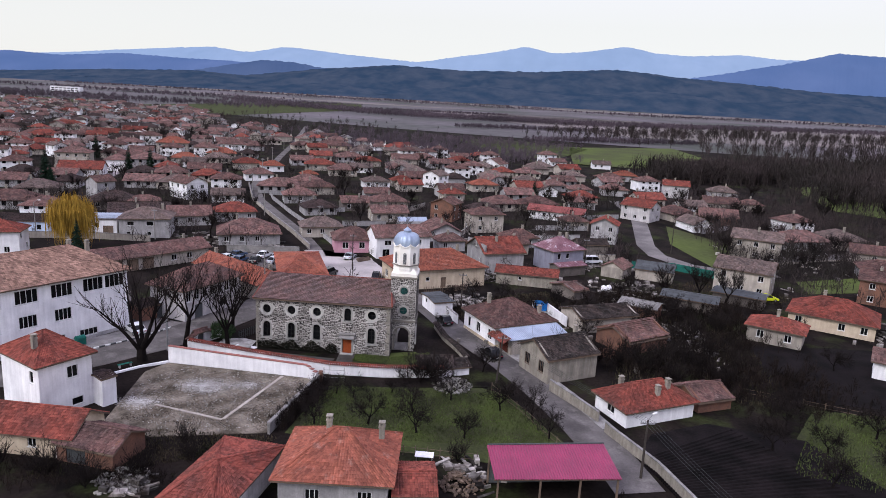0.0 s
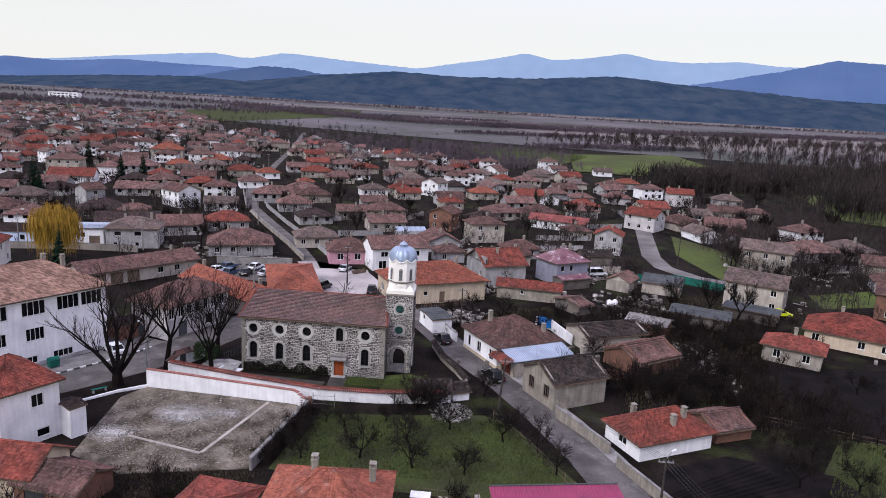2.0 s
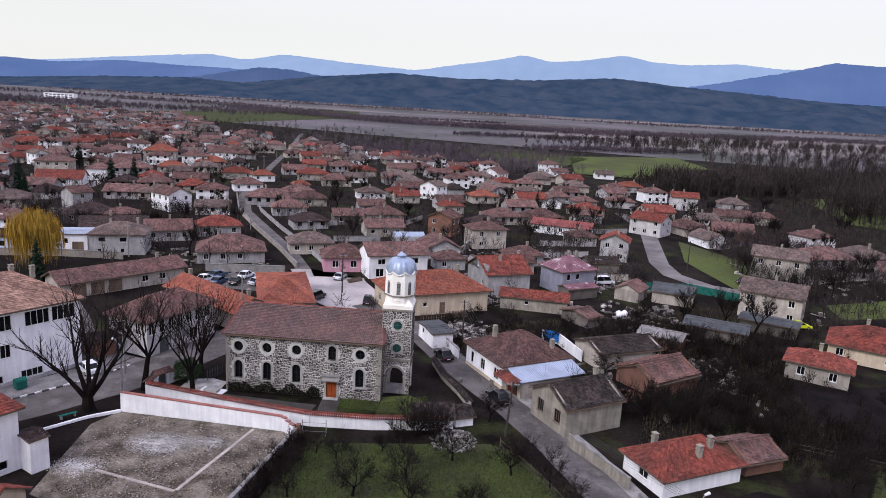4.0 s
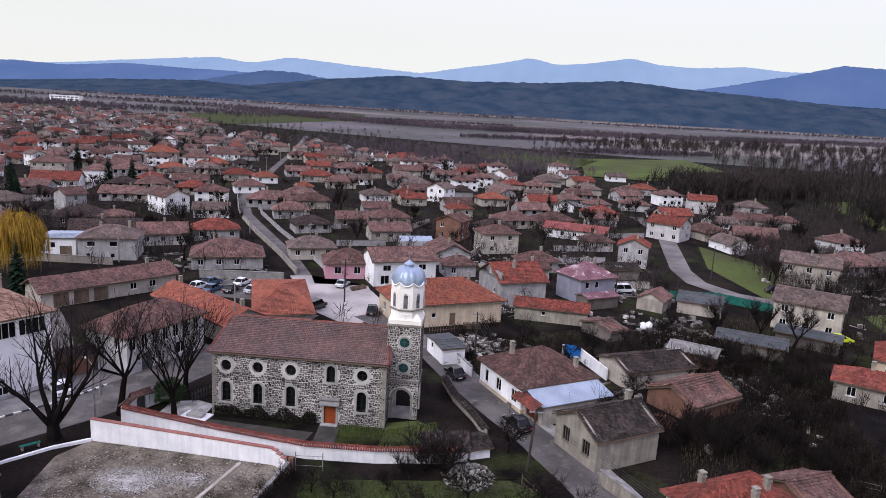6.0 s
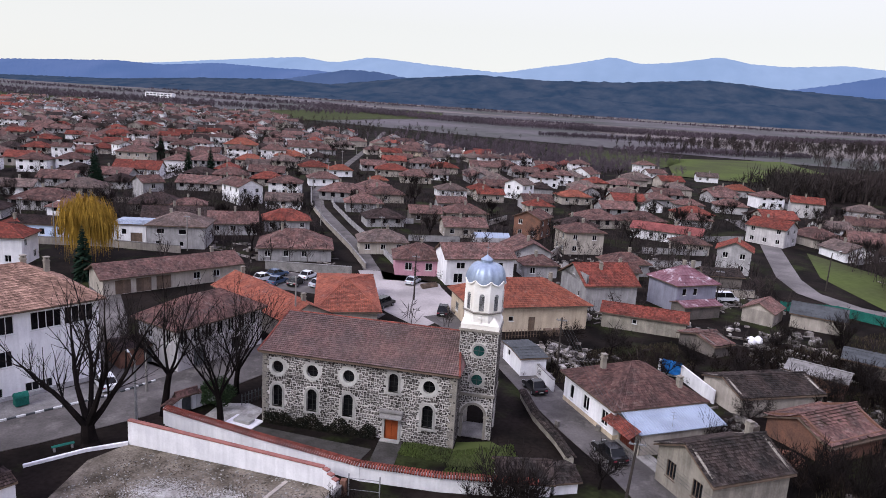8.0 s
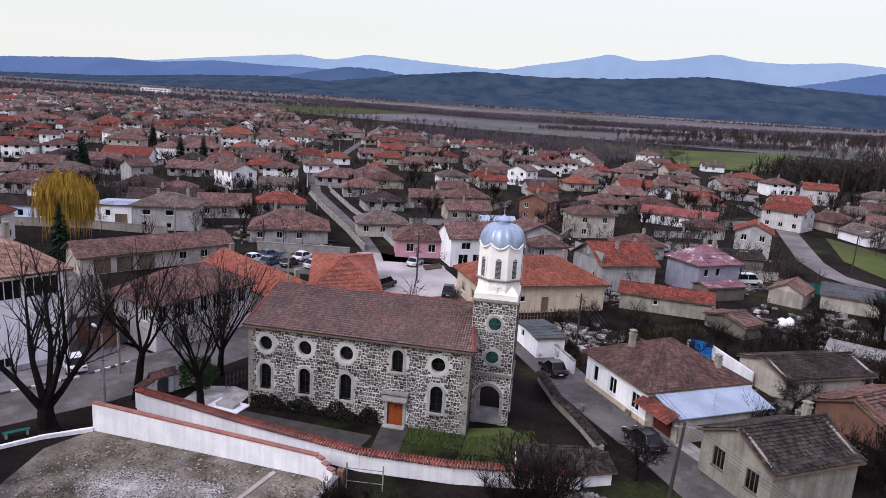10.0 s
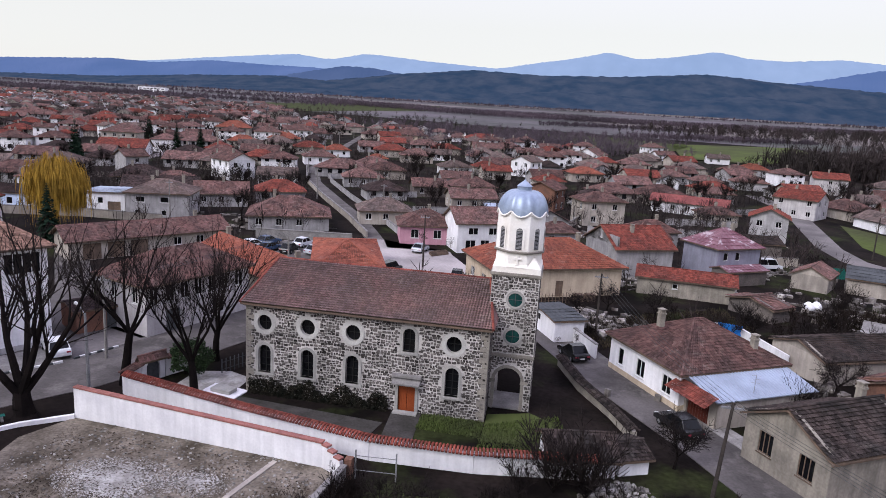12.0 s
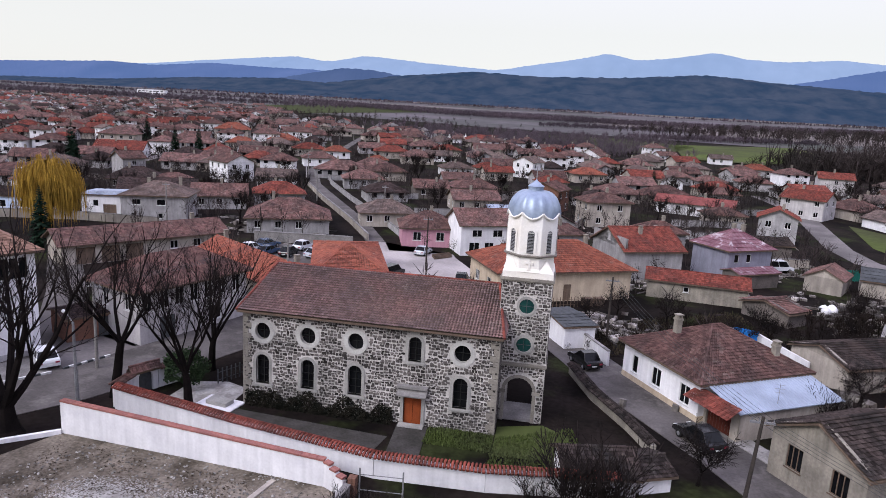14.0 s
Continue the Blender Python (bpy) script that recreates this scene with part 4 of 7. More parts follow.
    for cz, rr_ in circ:
        ring = Mesh()
        ring.plate(round_outline(rr_ + 0.18, 24), round_outline(rr_, 24), tx + 0.1, ty - r - 0.09, ty - r - 0.001, cz)
        win = part("round_window", ring, FRAME_GREY, tower, "round window with green glass")
        pane = Mesh()
        pane.turned([(rr_, 0.0), (rr_, 0.03)], 24)
        pane.v = [(tx + 0.1 + px, ty - r - 0.035 + pz, cz + py) for px, py, pz in pane.v]
        part("pane", pane, GREEN_GLASS, win)
        cr = Mesh()
        cr.box(tx + 0.08, ty - r - 0.05, cz - rr_, tx + 0.12, ty - r - 0.036, cz + rr_)
        cr.box(tx + 0.1 - rr_, ty - r - 0.05, cz - 0.02, tx + 0.1 + rr_, ty - r - 0.036, cz + 0.02)
        part("glazing_bar", cr, SHEET_DARK, win)
    floor = Mesh()
    floor.box(tx - r + 0.5, ty - r + 0.05, 0, tx + r - 0.5, ty + r - 0.5, 0.14)
    part("porch_floor", floor, CONCRETE, tower)
    base = Mesh()
    oct_r = 1.84
    phase = 0.5
    n = len(base.v)
    sq = []
    for i in range(8):
        t8 = 2 * math.pi * (i + phase) / 8
        k = 1.86 / max(abs(math.cos(t8)), abs(math.sin(t8)))
        sq.append((tx + k * math.cos(t8), ty + k * math.sin(t8)))
    corners = [(tx + a * 1.86, ty + b * 1.86) for a, b in ((-1, -1), (1, -1), (1, 1), (-1, 1))]
    base.box(tx - 1.86, ty - 1.86, 11.3, tx + 1.86, ty + 1.86, 11.75)
    base.turned([(1.9 / math.cos(math.pi / 8), 11.75), (1.78 / math.cos(math.pi / 8), 12.0), (1.74 / math.cos(math.pi / 8), 12.85)], 8, tx, ty, phase)
    for a, b in ((-1, -1), (1, -1), (1, 1), (-1, 1)):
        c = Vector((tx + a * 1.86, ty + b * 1.86, 11.75))
        base.face(c, c + Vector((-a * 1.1, 0, 0)), (tx + a * 1.24, ty + b * 1.24, 12.6))
        base.face(c + Vector((0, -b * 1.1, 0)), c, (tx + a * 1.24, ty + b * 1.24, 12.6))
    part("tower_base", base, PLASTER, tower, "white plastered base with corner fillets")
    cross = Mesh()
    yb = ty - 1.80
    cross.box(tx - 0.07, yb - 0.07, 11.95, tx + 0.07, yb + 0.1, 12.75)
    cross.box(tx - 0.3, yb - 0.065, 12.35, tx + 0.3, yb + 0.1, 12.5)
    cross.box(tx - 0.13, yb - 0.075, 11.9, tx + 0.13, yb + 0.1, 11.98)
    part("relief_cross", cross, PLASTER, tower)
    led = Mesh()
    led.turned([(1.84 / math.cos(math.pi / 8), 12.83), (2.1, 12.88), (2.12, 12.98), (1.95, 13.03)], 8, tx, ty, phase)
    part("string_course", led, ASHLAR, tower)
    drum = Mesh()
    drum.turned([(1.97, 13.0), (1.96, 15.6), (1.97, 16.15)], 8, tx, ty, phase)
    dr_ = part("drum", drum, PLASTER, tower, "white octagonal belfry drum")
    for i in range(8):
        ang = 360 * i / 8 - 90
        m = pose(tx, ty, 13.15) @ pose(0, 0, 0, 0, 0, ang + 90) @ pose(0, -1.835, 0)
        ring, slats = Mesh(), Mesh()
        ring.plate(arch_outline(0.84, 1.9), arch_outline(0.5, 1.68), 0, -0.05, 0.06, 0)
        slats.plate(arch_outline(0.5, 1.68), arch_outline(0.42, 1.62), 0, -0.02, 0.06, 0)
        for k in range(15):
            half = 0.22 if k < 13 else 0.22 * (0.85 if k == 13 else 0.6)
            slats.box(-half, -0.02, 0.06 + k * 0.105, half, 0.03, 0.115 + k * 0.105)
        for mesh in (ring, slats):
            mesh.v = [tuple(m @ Vector(p)) for p in mesh.v]
        lv = part("belfry_window", ring, PLASTER, tower)
        part("louvre", slats, METAL, lv)
        back = Mesh()
        back.box(-0.25, 0.0, 0, 0.25, 0.005, 1.45, m)
        part("louvre_backing", back, GLASS, lv)
    dome = Mesh()
    seg, rows = 64, 12
    for k in range(rows + 1):
        t1 = k / rows
        for i in range(seg):
            a = 2 * math.pi * i / seg
            lobe = abs(math.cos(a * 4))
            rad = 1.95 * math.cos(t1 * math.pi / 2 * 0.84) ** 0.9
            rad *= 1.0 + 0.03 * (1 if i % 4 == 0 else 0) - 0.02 * (1 if i % 4 == 2 else 0)
            zb = 15.72 + 0.42 * (1 - lobe ** 0.8)
            z = zb + (17.6 - zb) * math.sin(t1 * math.pi / 2)
            dome.v.append((tx + rad * math.cos(a), ty + rad * math.sin(a), z))
            if k:
                j = (i + 1) % seg
                dome.f.append(((k - 1) * seg + i, (k - 1) * seg + j, k * seg + j, k * seg + i))
    dm = part("dome", dome, DOME, tower, "ribbed grey-blue sheet-metal dome", True)
    rim = Mesh()
    for i in range(seg):
        a, b = 2 * math.pi * i / seg, 2 * math.pi * (i + 1) / seg
        za, zb = (15.68 + 0.42 * (1 - abs(math.cos(q * 4)) ** 0.8) for q in (a, b))
        rim.tube((tx + 1.96 * math.cos(a), ty + 1.96 * math.sin(a), za), (tx + 1.96 * math.cos(b), ty + 1.96 * math.sin(b), zb), 0.075, 0.075, 6)
    part("dome_rim", rim, PLASTER, dm)
    lant = Mesh()
    lant.turned([(0.62, 17.45), (0.56, 17.6), (0.56, 17.86), (0.63, 17.88), (0.34, 18.1), (0.06, 18.32), (0.04, 18.4)], 12, tx, ty)
    part("lantern", lant, DOME, dm)
    sp = Mesh()
    sp.tube((tx, ty, 18.35), (tx, ty, 19.35), 0.04, 0.03)
    sp.tube((tx - 0.22, ty, 19.05), (tx + 0.22, ty, 19.05), 0.03, 0.03)
    part("finial", sp, METAL, dm)
    return t


RING = mat("worn_pale_plaster", (0.46, 0.45, 0.43), (0.34, 0.33, 0.315), 0.92, 0.8, 9, 0.2, grain=0.2)
GREEN_GLASS = mat("green_glass", (0.012, 0.05, 0.045), (0.008, 0.035, 0.034), 0.15, 1.5, 5, 0, spec=0.5)
church()


# ---- walls round the lot and churchyard ----
def long_wall(name, label, line, h, thick, material, cap=None, cap_h=0.12, tiles=False, base=0.0, clay="red"):
    t = thing(name, label, "wall", kind="structure")
    body, top = Mesh(), Mesh()
    caps = Mesh()
    for a, b in zip(line, line[1:]):
        va, vb = Vector((a[0], a[1], 0)), Vector((b[0], b[1], 0))
        d = (vb - va).normalized()
        m = Matrix.Translation(va) @ Matrix.Rotation(math.atan2(d.y, d.x), 4, "Z")
        ln = (vb - va).length
        ha = a[2] if len(a) > 2 else h
        hb = b[2] if len(b) > 2 else h
        n = len(body.v)
        for u, hh in ((0, ha), (ln, hb)):
            for yy in (-thick / 2, thick / 2):
                body.v.append(tuple(m @ Vector((u, yy, base - 0.3))))
                body.v.append(tuple(m @ Vector((u, yy, hh))))
        body.f += [(n, n + 4, n + 5, n + 1), (n + 2, n + 3, n + 7, n + 6), (n + 1, n + 5, n + 7, n + 3), (n, n + 1, n + 3, n + 2), (n + 4, n + 6, n + 7, n + 5)]
        if cap:
            for k in range(max(1, int(ln / 0.5))):
                c = max(1, int(ln / 0.5))
                u0, u1 = ln * k / c, ln * (k + 1) / c
                z = ha + (hb - ha) * (k + 0.5) / c
                caps.box(u0 + 0.01, -thick / 2 - 0.06, z + 0.002, u1 - 0.01, thick / 2 + 0.06, z + cap_h, m)
        if tiles:
            rng = random.Random(len(line))
            for s in (-1, 1):
                c = int(ln / 0.24)
                for k in range(c):
                    u = ln * (k + 0.5) / c
                    z = ha + (hb - ha) * (k + 0.5) / c
                    for q in range(2):
                        y_a, y_b = s * (0.04 + 0.2 * q), s * (0.27 + 0.2 * q)
                        za, zb = z + 0.26 - 0.11 * q, z + 0.15 - 0.11 * q + rng.uniform(-0.01, 0.01)
                        top.tube(m @ Vector((u, y_a, za)), m @ Vector((u, y_b, zb)), 0.08, 0.10, 6)
    part("wall", body, material, t)
    if cap:
        part("coping", caps, cap, t)
    if tiles:
        part("coping_tiles", top, ROOF[clay], t, "rounded clay coping tiles")["kind"] = "stuff"
    return t


W_CREAM, W_GREY = WALL["cream"], WALL["grey"]
RUSTY_CAP = mat("red_coping", (0.30, 0.13, 0.11), (0.22, 0.10, 0.09), 0.9, 1.0, 8, 0.2)
long_wall("lot_wall", "white plastered boundary wall with faded red coping", [(-8.9, -7.6, 2.35), (1, -8.3, 2.0), (10.4, -9.1, 1.75), (11.9, -9.9, 1.1)], 2.3, 0.3, WALL["white"], RUSTY_CAP)
long_wall("churchyard_wall", "white churchyard wall with red tile coping", [(-8.0, -3.3, 1.75), (3, -5.6, 1.6), (13, -7.3, 1.5), (20, -7.0, 1.45), (28.2, -5.6, 1.45)], 1.6, 0.35, WALL["white"], tiles=True)
long_wall("street_wall", "low stone wall with old tile coping by the street", [(25.4, 14.5, 0.9), (27.2, 9.0, 0.9), (29.6, 4.2, 0.8), (31.0, 0.6, 0.8)], 0.9, 0.4, ASHLAR, tiles=True, clay="old")
long_wall("lot_wall", "grey concrete wall beside the bare lot", [(12.2, -10.2, 1.0), (10.4, -24.6, 1.3)], 1.2, 0.28, CONCRETE, CONCRETE)
long_wall("garden_wall", "pale concrete street wall", [(47.6, -17.8, 1.2), (51.6, -26, 1.2), (54, -34, 1.2)], 1.2, 0.2, WALL["ochre"], CONCRETE)
long_wall("garden_wall", "worn rendered street wall", [(42.2, -7.2, 1.5), (45.2, -11.8, 1.3), (47.2, -15.4, 1.3)], 1.4, 0.22, WALL["ochre"], CONCRETE)
long_wall("garden_wall", "white wall beside the street", [(28.9, 17.4, 1.5), (26.0, 23.6, 1.5)], 1.5, 0.22, WALL["white"], CONCRETE)
long_wall("stone_wall", "grey stone wall of the car park", [(-27, 58.2, 1.6), (-10.5, 60.6, 1.6)], 1.6, 0.35, CONCRETE, CONCRETE)
long_wall("garden_wall", "white wall behind the grey garden", [(42.2, 28.6, 1.9), (44.7, 27.6, 1.9), (47.5, 20.2, 1.7)], 1.9, 0.2, WALL["white"])
long_wall("lot_kerb", "low whitewashed kerb by the street tree", [(-14.6, -13.6, 0.25), (-11.6, -9.9, 0.3), (-8.9, -7.8, 0.35)], 0.3, 0.25, WALL["white"])
long_wall("garden_wall", "long pale wall along the lane", [(-92, 54, 1.5), (-64, 62, 1.5), (-48, 63.2, 1.5)], 1.5, 0.25, WALL["cream"], CONCRETE)
long_wall("garden_wall", "pale wall along the far road", [(104, 80, 1.0), (124, 90.6, 1.0), (150, 99, 1.0)], 1.0, 0.25, WALL["cream"], CONCRETE)
long_wall("lot_kerb", "white concrete strip laid in the gravel", [(4.4, -22.1, 0.12), (7.2, -9.4, 0.12)], 0.12, 0.35, WALL["cream"])
long_wall("lot_kerb", "white concrete strip laid in the gravel", [(-4.6, -20.0, 0.12), (4.3, -22.3, 0.12)], 0.12, 0.35, WALL["cream"])

far_lane = [(-9.6, 66.5), (-17.9, 81.4), (-32.4, 105.0), (-46.2, 129.2), (-58.6, 160)]
for off, word, stuff in ((0.0, "old rendered wall along the far street", W_CREAM), (6.0, "pale rendered wall along the far street", W_GREY)):
    for a, b in zip(far_lane, far_lane[1:]):
        long_wall("garden_wall", word, [(q[0] + off, q[1] + off * 0.5, ground_z(*q) + 1.2) for q in (a, b)], 1.2, 0.25, stuff, CONCRETE)
for line in ([(-46, 92), (-38, 108)], [(-24, 112), (-12, 118)], [(8, 92), (22, 98)], [(26, 92), (30, 106)], [(44, 92), (60, 98)], [(48, 108), (64, 112)], [(6, 120), (12, 136)], [(-44, 140), (-30, 146)], [(-98, 108), (-80, 114)], [(64, 130), (78, 136)], [(100, 118), (112, 128)], [(-8, 96), (4, 100)], [(54, 74), (66, 76)]):
    long_wall("garden_wall", "low rendered wall between village gardens", [(q[0], q[1], ground_z(*q) + 1.4) for q in line], 1.4, 0.2, W_CREAM if line[0][0] % 4 else W_GREY, CONCRETE)
gate = thing("churchyard_gate", "dark arched gateway under a small tile roof", "gate", -7.9, 0.0, 0, 62)
gm = Mesh()
gm.plate(rect_outline(arch_outline(1.15, 1.75), -1.0, 0, 1.0, 2.0), arch_outline(1.15, 1.75), 0, -0.18, 0.18, 0)
part("wall", gm, WALL["white"], gate)
gm = Mesh()
gm.box(-0.58, 0.05, 0, 0.58, 0.1, 1.75)
part("door", gm, SHEET_DARK, gate)
roof_part(gate, "gable", 2.1, 0.5, 2.0, 0.28, 0.18, ROOF["brown"], 0.25, 0.22, 4)
long_wall("churchyard_wall", "white churchyard wall beside the arched gate", [(-7.4, 0.95, 1.6), (-6.2, 3.4, 1.5)], 1.6, 0.3, WALL["white"], tiles=True, clay="brown")
long_wall("churchyard_wall", "short white wall between the gate and the corner", [(-8.4, -0.95, 1.6), (-8.2, -3.2, 1.7)], 1.6, 0.3, WALL["white"], tiles=True, clay="brown")


def rubble_heap(name, label, cx, cy, r, h, count, material, seed, z=0.0, big=0.22):
    rng = random.Random(seed)
    m = Mesh()
    for _ in range(count):
        a, d = rng.uniform(0, 6.28), r * math.sqrt(rng.random())
        s = big * rng.uniform(0.27, 1)
        zz = h * max(0, 1 - (d / r) ** 1.5) * rng.uniform(0.4, 1)
        m.box(-s, -s * 0.7, -s * 0.5, s, s * 0.7, s * 0.5, pose(cx + d * math.cos(a), cy + d * math.sin(a), z + zz + s * 0.3, rng.uniform(-40, 40), rng.uniform(-40, 40), rng.uniform(0, 360)))
    return tagged(part(name, m, material), label, "rubble", kind="stuff")


# ---- buildings near the camera ----
W = WALL
R = ROOF
# school: long white block
school = building("school", "long white school with wide dark windows and pale tiles", "school", -34.66, -8.6, 36, 11, 60, 9.7, "hip", 3.2, R["school"], W["white"],
    [("front", u, s, 2.9 if s > 5 else 2.3, 1.9 if s > 5 else 1.7, 3) for s in (7.0, 3.6) for u in (3.4, 8.0, 12.6, 17.2, 21.8, 26.4, 30.8, 34.0)][:14]
    + [("front", u, 0.5, 2.6, 1.0, 3) for u in (16, 20.6, 25.2, 29.8)] + [("right", u, s, 1.5, 1.8, 1) for s in (7.0, 3.6) for u in (3, 7.6)], (), [(13.0, 1.0), (14.6, -1.0)], 0.6, 0.36, 0.28, 2, frame_mat=FRAME_WHITE, plinth=W["grey"])
# small white house with red roof by the lot
building("house", "white two-storey house with bright red tile roof", "house", -16.5, -21.2, 5.8, 8.2, 61, 6.5, "hip", 2.2, R["red"], W["white"],
    [("front", 3.6, 3.9, 1.2, 1.4, 1), ("front", 4.0, 0.5, 1.3, 0.9, 0), ("left", 6.6, 3.9, 0.8, 1.4, 0), ("right", 3, 3.9, 1.2, 1.4, 1)], (), [(-1.9, -1.6)], 0.5, 0.34, 0.26, 3)
building("annex", "small flat white annex of the white house", "house", -10.6, -20.2, 1.7, 2.6, 61, 3.4, "gable", 0.2, R["dark"], W["white"], over=0.15, seed=3)
building("outbuilding", "low cream outbuilding with red tile roof", "outbuilding", -12.6, -29.8, 12.5, 5.4, -2, 2.5, "gable", 1.6, R["red"], W["yellow"],
    [("front", 8.4, 1.0, 0.9, 1.1, 1)], [("front", 11.2, 0.9, 2.0, FRAME_WHITE)], (), 0.4, 0.34, 0.26, 5)
building("brick_shed", "brick shed with old brown tile roof", "shed", -4.3, -31.2, 6.4, 4.6, -10, 2.1, "gable", 1.1, R["brown"], W["brick"], (), [("front", 2.2, 2.2, 1.9, SHEET_DARK)], (), 0.35, 0.34, 0.26, 6, 0.08)
building("outbuilding", "outbuilding with a hipped red tile roof", "outbuilding", 10.2, -37.8, 5.6, 13.0, -8, 2.8, "hip", 1.7, R["red"], W["grey"], (), (), (), 0.4, 0.34, 0.26, 7)
building("house", "pale house with weathered red hip roof", "house", 20.2, -33.4, 9.6, 8.6, 3, 3.7, "hip", 2.5, R["orange"], W["grey"],
    [("front", 7.6, 1.0, 1.3, 1.4, 2), ("front", 3.0, 1.0, 1.3, 1.4, 2)], (), [(-1.2, 0.6), (3.8, -0.4)], 0.6, 0.34, 0.26, 8)
building("shed", "low shed with red tile lean-to roof", "shed", 27.2, -34.0, 3.6, 5.4, 8, 2.0, "gable", 0.7, R["red"], W["brick"], over=0.3, seed=9)
building("house", "small white house with patched red hip roof", "house", 53.4, -11.4, 10.2, 6.0, 27, 2.6, "hip", 1.9, R["red"], W["white"],
    [("left", 3.0, 1.0, 1.4, 1.2, 1)], (), [(-2.6, 1.6), (2.2, -1.2), (0.2, -1.8)], 0.45, 0.33, 0.25, 10, z=-0.3)
building("barn", "timber barn with sagging brown tile roof", "barn", 61.6, -7.2, 5.2, 5.2, 24, 2.0, "gable", 1.1, R["brown"], W["brick"], over=0.3, seed=11, sag=0.15, z=-0.3)
building("house", "unrendered grey house with dark mossy tile gable roof", "house", 43.8, -0.3, 8.2, 6.9, 30.5, 3.7, "gable", 1.7, R["old"], W["ochre"],
    [("left", 1.9, 1.2, 1.2, 1.6, 2), ("left", 5.2, 1.2, 1.2, 1.6, 2)], (), [(3.4, 0.9)], 0.35, 0.30, 0.22, 12, 0.12, frame_mat=WOOD)
wh = building("house", "whitewashed street house with brown hip roof", "house", 37.3, 14.1, 10.9, 10.0, 30, 3.6, "hip", 2.6, R["brown"], W["white"],
    [("left", 1.7, 0.9, 0.8, 1.6, 0), ("left", 4.7, 0.9, 1.2, 1.6, 1), ("left", 8.3, 0.9, 1.2, 1.6, 1)], (), [(-3.6, 0.6), (3.4, -3.4)], 0.45, 0.32, 0.24, 13, plinth=W["yellow"])
building("outbuilding", "low grey outbuilding with mossy roof and white gable", "outbuilding", 53.2, 22.4, 11.0, 6.8, 25, 2.6, "gable", 1.1, R["old"], W["cream"], over=0.3, seed=14, sag=0.12)
building("ruined_barn", "derelict brick barn with collapsing red tile roof", "barn", 57.0, 13.4, 8.6, 7.0, 36, 2.5, "gable", 1.5, R["brown"], W["brick"], over=0.35, seed=15, sag=0.35, missing=0.05)
building("hall", "long cream hall with red tile hip roof", "hall", 22.4, 44.4, 18.6, 11.0, 27, 4.2, "hip", 2.7, R["orange"], W["yellow"],
    [("front", 6.0, 1.6, 0.8, 0.8, 0), ("left", 3.0, 1.0, 1.6, 1.4, 2), ("left", 7.4, 1.0, 1.6, 1.4, 2)], [("front", 9.4, 1.1, 2.2, WOOD)], [(6, 1.5)], 0.6, 0.42, 0.32, 16)
building("house", "grey rendered house with red tile gable roof", "house", 35.4, 60.4, 9.6, 10.4, 24, 4.7, "gable", 2.6, R["red"], W["grey"],
    [("left", 5.2, 5.3, 0.8, 1.0, 0), ("left", 7.6, 2.0, 0.7, 0.9, 0)], (), [(-0.6, -1.6)], 0.5, 0.4, 0.3, 17)
building("house", "lilac two-storey house with patched metallic red roof", "house", 50.4, 64.6, 8.6, 7.6, 32, 5.2, "hip", 2.3, PURPLE, W["lilac"],
    [("front", 1.6, 3.0, 0.9, 1.3, 0), ("front", 4.0, 3.0, 0.9, 1.3, 0), ("right", 3.5, 3, 1, 1.3, 0)], (), [(0.4, 0.6), (2.8, 1.0)], 0.5, 0.9, 0.9, 18)
building("porch_roof", "lean-to with dark red sheet roof beside the lilac house", "shed", 52.0, 58.6, 7.6, 3.4, 32, 2.3, "gable", 0.5, PURPLE, W["dark"], over=0.3, seed=19, row=0.8, wide=0.8)
building("outbuilding", "long low outbuilding with red tile roof", "outbuilding", 42.2, 47.6, 12.6, 4.6, -8, 2.6, "gable", 1.0, R["red"], W["ochre"], [("front", 5.0, 1.2, 0.7, 0.7, 0)], (), (), 0.4, 0.4, 0.3, 20)
building("shed", "garden shed with sagging old red roof", "shed", 50.2, 40.6, 3.4, 6.4, 38, 2.0, "gable", 0.8, R["brown"], W["dark"], over=0.4, seed=21, sag=0.15)
building("house", "pink single-storey house with brown hip roof", "house", 0.4, 69.8, 9.6, 8.4, 17, 3.5, "hip", 2.2, R["brown"], W["pink"],
    [("front", 2.6, 1.1, 1.4, 1.5, 1), ("front", 6.6, 1.1, 1.4, 1.5, 1)], (), [(0.6, 0.8)], 0.5, 0.4, 0.3, 22)
building("house", "white two-storey house with brown tile gable roof", "house", 12.0, 67.6, 13.4, 8.0, 26, 5.3, "gable", 2.0, R["brown"], W["white"],
    [("front", 2.8, 3.1, 1.7, 1.2, 1), ("front", 6.4, 3.1, 1.7, 1.2, 1), ("front", 10.4, 3.1, 1.7, 1.2, 1), ("front", 2.4, 0.4, 1.8, 1.8, 1), ("front", 5.0, 0.4, 1.6, 1.8, 1)], [("front", 7.8, 1.6, 2.1, DOOR_RED)], (), 0.5, 0.4, 0.3, 23)
building("shop", "shop with bright orange hip roof beside the square", "shop", -4.2, 39.0, 8.4, 21.0, 20, 3.2, "hip", 1.9, R["orange"], W["cream"],
    [("right", 7.0, 0.8, 1.6, 1.6, 1), ("right", 12.0, 0.8, 1.6, 1.6, 1)], (), (), 0.6, 0.42, 0.32, 24)
building("hall", "long low wing with orange tile roof behind the church", "hall", -13.5, 31.0, 21.0, 7.0, -36, 3.2, "gable", 1.7, R["orange"], W["cream"], (), (), [(-9, 0.4), (9.2, 0.2)], 0.5, 0.42, 0.32, 25)
